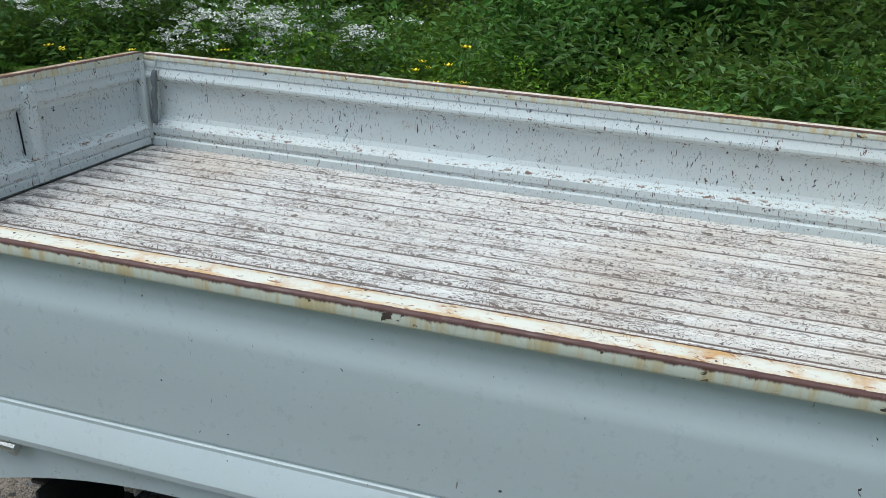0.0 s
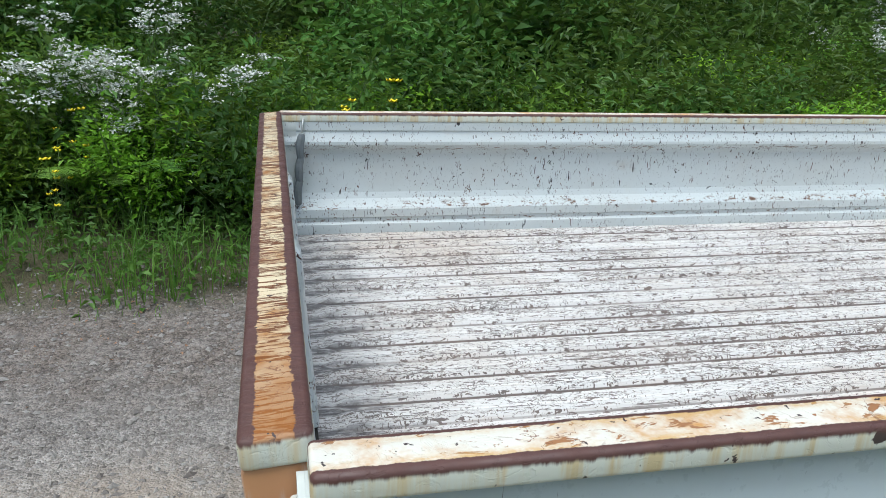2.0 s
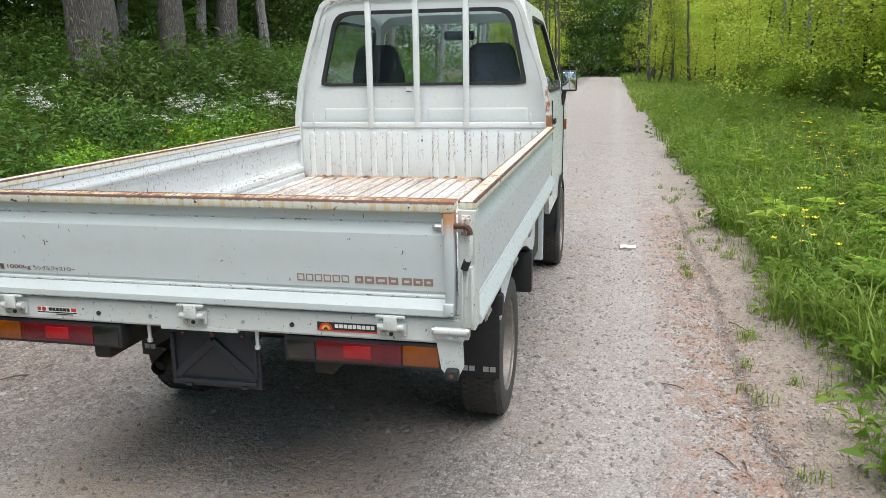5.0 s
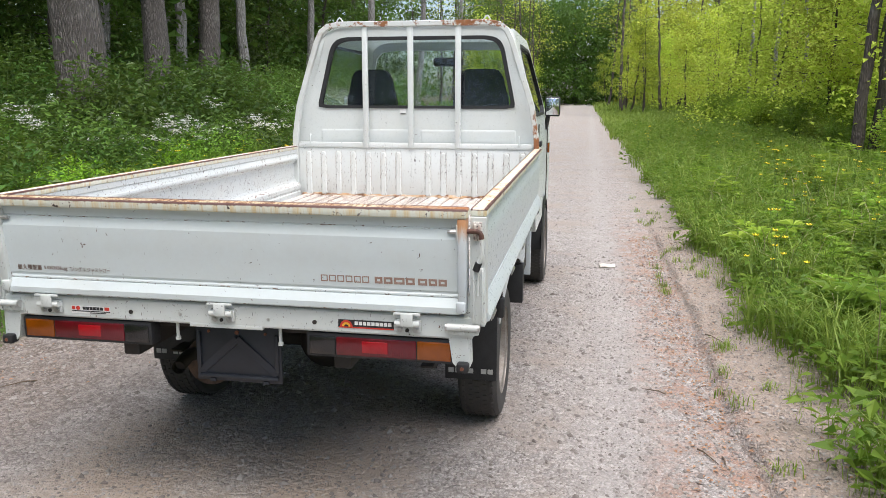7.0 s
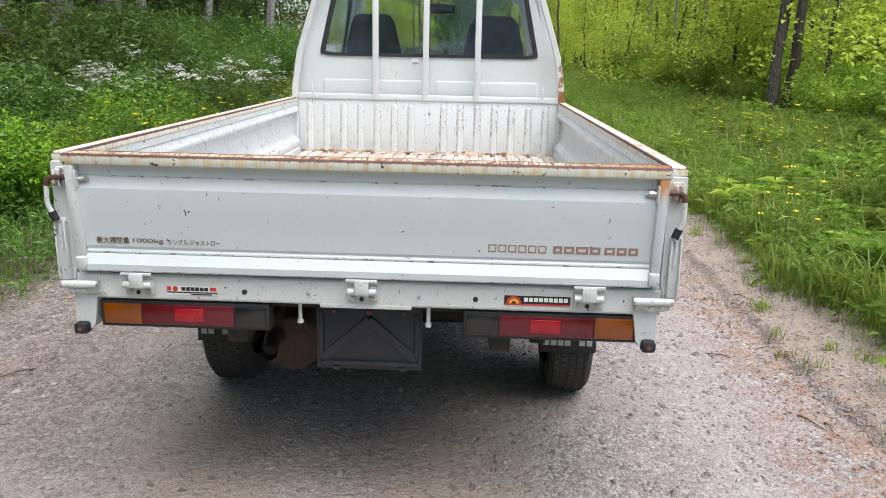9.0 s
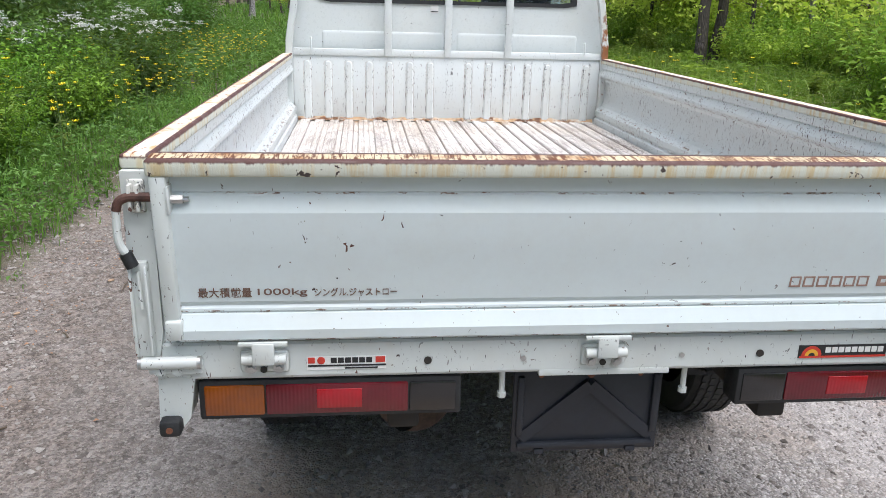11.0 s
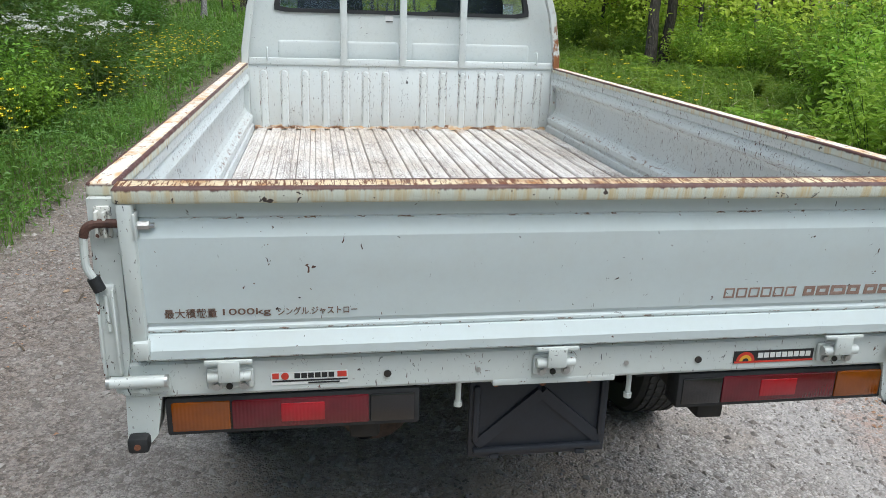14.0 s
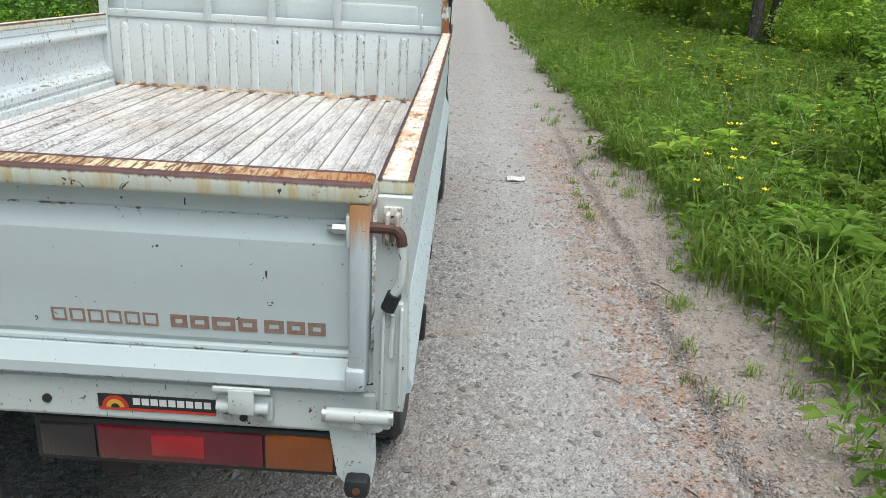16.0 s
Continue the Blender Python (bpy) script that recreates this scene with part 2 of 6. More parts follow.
STICK_W = plain("sticker_white", (0.80, 0.80, 0.78), 0.35, 0.0, 0.1, 60, 0.0)
FLAP_GREY = plain("faded_white", (0.42, 0.42, 0.41), 0.6, 0.0, 0.3, 60, 0.0)
STICK_R = plain("sticker_red", (0.62, 0.05, 0.03), 0.35, 0.0, 0.2, 60, 0.0)
STICK_Y = plain("sticker_yellow", (0.80, 0.42, 0.04), 0.35, 0.0, 0.1, 60, 0.0)


def lens_mat(name, color, rough=0.14):
    m, nt, b = start_mat(name, rough, 0, color)
    rib = nt.nodes.new("ShaderNodeTexWave")
    rib.inputs["Scale"].default_value = 45
    rib.bands_direction = "Y"
    nt.links.new(coords(nt), rib.inputs["Vector"])
    f = noise_tex(nt, 22, 4)
    put(nt, b.inputs["Base Color"], blend(nt, ramp(nt, f, 0.35, 0.75, 0, 0.4), color, tuple(c * 0.55 for c in color)))
    bump(nt, b, rib.outputs["Fac"], 0.25, 0.001)
    b.inputs["Coat Weight"].default_value = 0.6
    b.inputs["Coat Roughness"].default_value = 0.12
    return m


AMBER = lens_mat("amber_lens", (0.235, 0.055, 0.002))
RED = lens_mat("red_lens", (0.12, 0.003, 0.010))
REDBRIGHT = lens_mat("red_reflector", (0.36, 0.004, 0.012), 0.2)
SMOKE = lens_mat("smoked_lens", (0.013, 0.012, 0.013))


def glass_mat(name, tint=(0.85, 0.92, 0.9)):
    m, nt, b = start_mat(name, 0.02, 0, tint)
    b.inputs["Transmission Weight"].default_value = 1.0
    b.inputs["IOR"].default_value = 1.45
    return m


GLASS = glass_mat("window_glass", (0.80, 0.88, 0.86))
MIRROR = start_mat("mirror_glass", 0.03, 1.0, (0.85, 0.87, 0.88))[0]

# bed floor: white paint scuffed along the ribs, brown and pink stains, dark lines in the creases
BEDFLOOR, nt, b = start_mat("bed_floor_paint", 0.5)
blot = noise_tex(nt, 1.9, 5, 0.65)
grain = noise_tex(nt, 1.0, 4, 0.7, coords(nt, (9, 210, 10)), 0.3)
rib = calc(nt, "DIVIDE", calc(nt, "ADD", axis_of(nt, "y"), 0.765), 0.072857)
phase = calc(nt, "FRACT", rib)
off_mid = calc(nt, "ABSOLUTE", calc(nt, "SUBTRACT", phase, 0.5))
col = blend(nt, ramp(nt, blot, 0.40, 0.70), (0.72, 0.695, 0.67), (0.60, 0.53, 0.465))
col = blend(nt, ramp(nt, grain, 0.45, 0.75, 0, 0.45), col, (0.52, 0.41, 0.34))
# one crease line on each shoulder, stronger on some ribs and along some stretches
pick = noise_tex(nt, 1.0, 0, 0.5, coords(nt, (0.35, 23.0, 1)))
along = noise_tex(nt, 1.0, 4, 0.7, coords(nt, (2.2, 31, 1)))
crease = calc(nt, "MULTIPLY", ramp(nt, calc(nt, "ABSOLUTE", calc(nt, "SUBTRACT", off_mid, 0.355)), 0.026, 0.012), ramp(nt, calc(nt, "ADD", pick, calc(nt, "MULTIPLY", along, 0.9)), 0.78, 1.02, 0.45, 1.0))
middle = calc(nt, "MULTIPLY", ramp(nt, off_mid, 0.028, 0.012), ramp(nt, calc(nt, "SUBTRACT", along, calc(nt, "MULTIPLY", pick, 0.4)), 0.30, 0.48, 0.0, 0.9))
# short scuffs: most run lengthwise, some across
zone = calc(nt, "ADD", calc(nt, "MULTIPLY", noise_tex(nt, 4.5, 4, 0.7, coords(nt, (1, 3.0, 1))), 0.34), calc(nt, "MULTIPLY", ramp(nt, off_mid, 0.40, 0.22), 0.02))
scuff = ramp(nt, calc(nt, "ADD", noise_tex(nt, 1.0, 3, 0.6, coords(nt, (60, 260, 10)), 0.7), zone), 0.742, 0.768)
cross = ramp(nt, calc(nt, "ADD", noise_tex(nt, 1.0, 2, 0.5, coords(nt, (170, 120, 10)), 1.8), zone), 0.788, 0.806)
long_ = ramp(nt, noise_tex(nt, 1.0, 3, 0.6, coords(nt, (3.0, 330, 6)), 0.1), 0.635, 0.66)
mark = calc(nt, "MAXIMUM", calc(nt, "MAXIMUM", scuff, cross), calc(nt, "MAXIMUM", calc(nt, "MULTIPLY", long_, 0.8), calc(nt, "MAXIMUM", crease, middle)))
col = blend(nt, calc(nt, "MULTIPLY", mark, 0.9), col, blend(nt, noise_tex(nt, 12, 4), (0.04, 0.034, 0.034), (0.19, 0.12, 0.09)))
# dark dirt at the rib ends before the tailgate
reach = calc(nt, "MULTIPLY", noise_tex(nt, 4, 5, 0.75, coords(nt, (2.5, 26, 3))), 0.36)
endgrime = calc(nt, "MULTIPLY", ramp(nt, calc(nt, "SUBTRACT", axis_of(nt, "x"), reach), 0.05, -0.06), ramp(nt, noise_tex(nt, 30, 5, 0.7, coords(nt, (1, 3, 3))), 0.36, 0.56, 0.35, 1.0))
endgrime = calc(nt, "MULTIPLY", endgrime, ramp(nt, off_mid, 0.16, 0.36, 0.22, 1.0))
col = blend(nt, calc(nt, "MULTIPLY", endgrime, 0.85), col, (0.085, 0.075, 0.075))
headrust = calc(nt, "MULTIPLY", ramp(nt, axis_of(nt, "x"), 2.50, 2.76), ramp(nt, noise_tex(nt, 8, 5, 0.7), 0.52, 0.66))
col = blend(nt, headrust, col, (0.34, 0.20, 0.09))
put(nt, b.inputs["Base Color"], col)
put(nt, b.inputs["Roughness"], ramp(nt, grain, 0.3, 0.7, 0.32, 0.6))
bump(nt, b, calc(nt, "SUBTRACT", calc(nt, "MULTIPLY", grain, 0.4), mark), 0.4, 0.0015)

# ---- mesh helpers ----


def part(name, bm, material, parent=None, label="", sharp=32):
    bmesh.ops.recalc_face_normals(bm, faces=bm.faces)
    me = bpy.data.meshes.new(name)
    bm.to_mesh(me)
    bm.free()
    me.materials.append(material)
    me.polygons.foreach_set("use_smooth", [True] * len(me.polygons))
    me.set_sharp_from_angle(angle=radians(sharp))
    ob = new(name, me)
    ob.parent = parent
    if label:
        ob["label"] = label
    return ob


def thing(name, label, category, group="", at=(0, 0, 0)):
    ob = new(name)
    ob.location = at
    return tagged(ob, label, category, group)


def mesh():
    return bmesh.new()


def box(bm, x0, x1, y0, y1, z0, z1, bevel=0.0, seg=2):
    made = bmesh.ops.create_cube(bm, size=1)["verts"]
    for v in made:
        v.co = Vector(((x0 + x1) / 2 + v.co.x * (x1 - x0), (y0 + y1) / 2 + v.co.y * (y1 - y0), (z0 + z1) / 2 + v.co.z * (z1 - z0)))
    if bevel:
        edges = list({e for v in made for e in v.link_edges})
        bmesh.ops.bevel(bm, geom=edges, offset=bevel, segments=seg, affect="EDGES", profile=0.5)
    return bm


def sweep(bm, pts, r, n=10, cap=True):
    """A round tube along points; r may be one radius or one for each point."""
    pts = [Vector(p) for p in pts]
    rings = []
    side = None
    for i, p in enumerate(pts):
        d = (pts[min(i + 1, len(pts) - 1)] - pts[max(i - 1, 0)]).normalized()
        if side is None:
            side = d.orthogonal().normalized()
        side = (side - d * side.dot(d)).normalized()
        up = d.cross(side)
        rad = r[i] if isinstance(r, (list, tuple)) else r
        rings.append([bm.verts.new(p + rad * (math.cos(2 * math.pi * k / n) * side + math.sin(2 * math.pi * k / n) * up)) for k in range(n)])
    for a, c in zip(rings, rings[1:]):
        for k in range(n):
            bm.faces.new((a[k], a[(k + 1) % n], c[(k + 1) % n], c[k]))
    if cap:
        bm.faces.new(rings[0][::-1]), bm.faces.new(rings[-1])
    return bm


def curve_pts(ctrl, n=6):
    """Points of a smooth line through the control points."""
    c = [Vector(p) for p in ctrl]
    c = [2 * c[0] - c[1]] + c + [2 * c[-1] - c[-2]]
    out = []
    for i in range(1, len(c) - 2):
        for k in range(n):
            t = k / n
            a, b_, d, e = c[i - 1], c[i], c[i + 1], c[i + 2]
            out.append(0.5 * ((2 * b_) + (d - a) * t + (2 * a - 5 * b_ + 4 * d - e) * t * t + (3 * b_ - a - 3 * d + e) * t ** 3))
    return out + [c[-2]]


def prism(bm, profile, place, a0, a1, cuts=1):
    """A closed profile of (u, v) pulled from a0 to a1; place(u, v, a) gives the point."""
    rows = []
    for i in range(cuts + 1):
        a = a0 + (a1 - a0) * i / cuts
        rows.append([bm.verts.new(place(u, v, a)) for u, v in profile])
    n = len(profile)
    for r, s in zip(rows, rows[1:]):
        for k in range(n):
            bm.faces.new((r[k], r[(k + 1) % n], s[(k + 1) % n], s[k]))
    bm.faces.new(rows[0][::-1]), bm.faces.new(rows[-1])
    return bm


def ray_ring(poly, centre, n, radius=0.0):
    """n points where rays from the centre meet a polygon, rounded a little."""
    out = []
    cx, cy = centre
    for k in range(n):
        a = 2 * math.pi * (k + 0.5) / n
        dx, dy = math.cos(a), math.sin(a)
        best = 1e9
        for (ax, ay), (bx, by) in zip(poly, poly[1:] + poly[:1]):
            ex, ey = bx - ax, by - ay
            det = dx * -ey + ex * dy
            if abs(det) < 1e-9:
                continue
            t = ((ax - cx) * -ey + ex * (ay - cy)) / det
            u = (dx * (ay - cy) - dy * (ax - cx)) / det
            if t > 0 and -1e-6 <= u <= 1 + 1e-6:
                best = min(best, t)
        out.append((cx + dx * best, cy + dy * best))
    for _ in range(int(radius)):
        out = [((out[i - 1][0] + 2 * out[i][0] + out[(i + 1) % n][0]) / 4, (out[i - 1][1] + 2 * out[i][1] + out[(i + 1) % n][1]) / 4) for i in range(n)]
    return out


def fillet(poly, r, n=5):
    """The polygon with its corners rounded."""
    out = []
    for i, p in enumerate(poly):
        p, a, c = Vector(p), Vector(poly[i - 1]), Vector(poly[(i + 1) % len(poly)])
        da, dc = a - p, c - p
        q = min(r, da.length * 0.45, dc.length * 0.45)
        a, c = p + da.normalized() * q, p + dc.normalized() * q
        for k in range(n + 1):
            t = k / n
            out.append(tuple((1 - t) ** 2 * a + 2 * t * (1 - t) * p + t * t * c))
    return out


def holed(bm, outer, inner, place, thick):
    """A plate between two rings of as many points, with thickness; place(u, v, d)."""
    n = len(outer)
    rows = [[bm.verts.new(place(u, v, d)) for u, v in ring] for ring, d in ((outer, 0), (inner, 0), (inner, thick), (outer, thick))]
    for r, s in zip(rows, rows[1:] + rows[:1]):
        for k in range(n):
            bm.faces.new((r[k], r[(k + 1) % n], s[(k + 1) % n], s[k]))
    return bm


def slab(bm, ring, place, thick):
    a = [bm.verts.new(place(u, v, 0)) for u, v in ring]
    c = [bm.verts.new(place(u, v, thick)) for u, v in ring]
    n = len(ring)
    bm.faces.new(a), bm.faces.new(c[::-1])
    for k in range(n):
        bm.faces.new((a[k], a[(k + 1) % n], c[(k + 1) % n], c[k]))
    return bm


def bolt(bm, at, axis, r=0.008, h=0.006):
    a = Vector(at)
    d = Vector(axis)
    sweep(bm, [a, a + d * h * 0.3], r * 1.5, 12)
    sweep(bm, [a + d * h * 0.3, a + d * h], r, 6)
    return bm

# ---- the truck ----
# x runs from the tailgate towards the cab, y to the truck's left, z up; the origin lies under the tailgate
truck = thing("flatbed_truck", "old white single-cab flatbed truck with rusty rails, parked on gravel", "truck")
TOP = 1.108

# tailgate
gate = part("tailgate", prism(mesh(), [
    (0.016, 1.082), (0.0125, 1.064), (0.0115, 1.0505), (0.0145, 1.048), (0.0145, 1.0455), (0.011, 1.042), (0.0070, 1.033), (0.0025, 1.023), (-0.0005, 1.016), (-0.001, 1.010), (-0.0005, 0.946),
    (0.0002, 0.940), (0.0030, 0.856), (0.006, 0.852), (0.007, 0.847), (0.003, 0.843), (0.002, 0.838), (0.004, 0.8365), (0.004, 0.835), (0.001, 0.833), (-0.012, 0.813), (-0.0145, 0.809),
    (-0.0145, 0.792), (-0.012, 0.788), (0.010, 0.788), (0.010, 1.000), (0.032, 1.040), (0.032, 1.082)],
    lambda u, v, a: (u + 0.008, a, v), -0.756, 0.756), PAINT_GATE, truck, "white pressed-steel tailgate with scratches", 14)
part("inner_skin", prism(mesh(), [
    (0.0105, 0.779), (0.040, 0.779), (0.040, 0.802), (0.037, 0.806), (0.040, 0.812), (0.040, 0.838), (0.035, 0.846), (0.016, 0.862), (0.012, 0.876), (0.012, 0.990),
    (0.016, 1.002), (0.036, 1.014), (0.038, 1.024), (0.035, 1.046), (0.039, 1.052), (0.039, 1.082), (0.034, 1.082), (0.034, 1.045), (0.0105, 1.000)],
    lambda u, v, a: (u + 0.008, a, v), -0.756, 0.756), PAINT_IN, gate, "scratched inner skin with rust along its ledges", 14)
gate.matrix_basis = pose(0, 0, 0.79) @ pose(0, 0, 0, 0, -4.8, 0) @ pose(0, 0, -0.79)
part("top_rail", box(mesh(), -0.006, 0.050, -0.783, 0.783, 1.080, TOP, 0.006, 3), RIM_GATE, gate, "rust-brown top rail with flaking cream paint")
END_RUST = paint("paint_end_post", 0.25, (24, 24, 12), 0.4, 0.25)
ent = END_RUST.node_tree
eb = ent.nodes["Principled BSDF"]
base = eb.inputs["Base Color"].links[0].from_socket
run = calc(ent, "ADD", axis_of(ent, "z"), calc(ent, "MULTIPLY", noise_tex(ent, 2.0, 4, 0.65, coords(ent, (40, 40, 4))), 0.12))
put(ent, eb.inputs["Base Color"], blend(ent, calc(ent, "MULTIPLY", ramp(ent, run, 1.070, 1.125), 0.85), base, (0.50, 0.20, 0.04)))
for s in (1, -1):
    bm = mesh()
    box(bm, -0.006, 0.051, min(s * 0.752, s * 0.779), max(s * 0.752, s * 0.779), 0.795, 1.081, 0.006)
    box(bm, -0.014, 0.02, min(s * 0.748, s * 0.777), max(s * 0.748, s * 0.777), 0.793, 0.83, 0.006)
    part("end_frame", bm, END_RUST if s < 0 else PAINT_SILL, gate, "white end post with rust streaks")
    # the latch bolt with its nut, inside the end post
    bm = mesh()
    sweep(bm, [(0.008, s * 0.757, 1.040), (0.008, s * 0.730, 1.040)], 0.0075, 6)
    sweep(bm, [(0.008, s * 0.757, 1.040), (0.008, s * 0.722, 1.040)], 0.0045, 8)
    sweep(bm, [(0.008, s * 0.755, 1.040), (0.008, s * 0.751, 1.040)], 0.012, 14)
    part("bolt", bm, STEEL, gate, "zinc bolt and nut")
    bm = mesh()
    box(bm, -0.008, 0.02, min(s * 0.749, s * 0.754), max(s * 0.749, s * 0.754), 1.018, 1.064, 0.002)
    part("latch_plate", bm, PAINT_TUBE, gate, "rusty latch plate")
for y in (-0.222, 0.213):
    bm = mesh()
    prism(bm, [(-0.026, 0.0), (-0.022, 0.032), (-0.010, 0.036), (0.010, 0.036), (0.022, 0.032), (0.026, 0.0)],
          lambda u, v, a, y=y: (0.0205 + (0.022 if a > 1.0 else 0) + v * (0.25 if a > 1.065 else (0.42 if a > 1.0 else 1)), y + u * (0.6 if a > 1.065 else 1.0), a), 0.782, 1.072, 24)
    part("stiffener", bm, PAINT_IN, gate, "white vertical stiffener")
    part("slit", box(mesh(), 0.0203, 0.0250, y - 0.0275, y - 0.0235, 0.868, 1.000), CHASSIS, gate, "dark slit beside the stiffener")

# lettering of the tailgate: the load in figures and words, the maker's name as plain blocks
def words(text, size, at, material, parent, name="lettering", squeeze=1.0, bold=0.00010):
    cu = bpy.data.curves.new(name, "FONT")
    cu.body, cu.size, cu.extrude, cu.offset = text, size, 0.0004, bold
    tmp = new("tmp_text", cu)
    me = bpy.data.meshes.new_from_object(tmp.evaluated_get(bpy.context.evaluated_depsgraph_get()))
    bpy.data.objects.remove(tmp)
    me.name = name
    me.materials.clear()
    me.materials.append(material)
    me.transform(Matrix.Diagonal((squeeze, 1, 1, 1)))
    ob = new(name, me)
    ob.parent = parent
    # reads from the rear: text's right is -y, its up is z
    ob.matrix_basis = Matrix(((0, 0, -1, at[0]), (-1, 0, 0, at[1]), (0, 1, 0, at[2]), (0, 0, 0, 1)))
    return ob


def fit_words(text, y0, y1, z0, height, material, parent, x=0.0097):
    ob = words(text, 0.02, (x, y0, z0), material, parent)
    xs = [v.co.x for v in ob.data.vertices]
    ys = [v.co.y for v in ob.data.vertices]
    w, h = max(xs) - min(xs), max(ys) - min(ys)
    ob.data.transform(Matrix.Diagonal(((y0 - y1) / w, height / h, 1, 1)) @ Matrix.Translation((-min(xs), -min(ys), 0)))
    return ob


fit_words("最大積載量", 0.722, 0.633, 0.864, 0.018, PRINT, gate)
fit_words("1000kg", 0.623, 0.540, 0.864, 0.016, PRINT, gate)
fit_words("シングル.ジャストロー", 0.528, 0.387, 0.864, 0.016, PRINT, gate)


def letter_block(y0, y1, z0, z1, hollow):
    bm = mesh()
    x = 0.0092
    if hollow:
        w = 0.0032
        for a, c, d, e in ((y0, y1, z1 - w, z1), (y0, y1, z0, z0 + w), (y0, y0 - w, z0 + w, z1 - w), (y1 + w, y1, z0 + w, z1 - w)):
            box(bm, x, x + 0.002, min(a, c), max(a, c), d, e)
    else:
        w = 0.0068
        for a, c, d, e in ((y0, y1, z1 - w, z1), (y0, y1, z0, z0 + w), (y0, y0 - w, z0 + w, z1 - w), (y1 + w, y1, z0 + w, z1 - w)):
            box(bm, x, x + 0.002, min(a, c), max(a, c), d, e)
    return bm


for k in range(6):
    a = -0.327 - k * 0.0262
    part("emblem_block", letter_block(a, a - 0.0215, 0.871, 0.892, True), DECAL, gate)
a = -0.497
for w in (0.024, 0.027, 0.033, 0.027, 0.0, 0.028, 0.026, 0.025):
    if w:
        part("emblem_block", letter_block(a, a - w, 0.871, 0.892, False), DECAL, gate)
        a -= w + 0.0042
    else:
        a -= 0.006

# bed floor, ribbed lengthwise
bm = mesh()
ys, n_rib, half = [], 21, 0.765
pitch = 2 * half / n_rib
prof = []
for k in range(n_rib):
    c = -half + pitch * (k + 0.5)
    prof += [(c - pitch * 0.5, 0.7735), (c - pitch * 0.36, 0.7735), (c - pitch * 0.29, 0.7825), (c - pitch * 0.05, 0.7825), (c, 0.7805), (c + pitch * 0.05, 0.7825),
             (c + pitch * 0.29, 0.7825), (c + pitch * 0.36, 0.7735)]
prof.append((half, 0.7735))
xs = [0.052, 0.082, 0.104, 0.6, 1.4, 2.2, 2.71, 2.744]
rows = []
for i, x in enumerate(xs):
    rows.append([bm.verts.new((x, y, 0.777 + (z - 0.777) * (0.0 if i < 2 else 1.0))) for y, z in prof])
for r, s in zip(rows, rows[1:]):
    for k in range(len(prof) - 1):
        bm.faces.new((r[k], r[k + 1], s[k + 1], s[k]))
low = [[bm.verts.new((x, y, 0.755)) for y in (-half, half)] for x in (xs[0], xs[-1])]
bm.faces.new((low[0][0], low[0][1], low[1][1], low[1][0]))
part("bed_floor", bm, BEDFLOOR, truck, "ribbed steel bed floor with worn white paint and brown stains", 22)
# a flat sill strip before the tailgate
part("floor_edge", box(mesh(), 0.046, 0.054, -0.765, 0.765, 0.758, 0.779, 0.002), CHASSIS, truck)

LATCH_RUST = plain("latch_brown", (0.11, 0.05, 0.035), 0.6, 0.2, 0.5, 40, 0.4, (0.045, 0.025, 0.022))
# side walls
SIDE = [(0.787, 1.082), (0.787, 1.060), (0.791, 1.056), (0.789, 1.050), (0.780, 1.030), (0.780, 1.022), (0.785, 1.016), (0.806, 1.004), (0.811, 0.990),
        (0.812, 0.905), (0.808, 0.884), (0.800, 0.868), (0.776, 0.850), (0.772, 0.844), (0.772, 0.822), (0.777, 0.818), (0.777, 0.808), (0.770, 0.802), (0.768, 0.772),
        (0.832, 0.752), (0.840, 0.755), (0.842, 0.766), (0.840, 0.772), (0.823, 0.806), (0.820, 0.811), (0.820, 0.817), (0.8165, 0.819), (0.8165, 0.822), (0.819, 0.825), (0.8225, 0.916),
        (0.8230, 0.922), (0.8235, 0.996), (0.8230, 1.004), (0.8205, 1.014), (0.8165, 1.026), (0.8130, 1.038), (0.8115, 1.046), (0.8115, 1.072), (0.815, 1.082)]
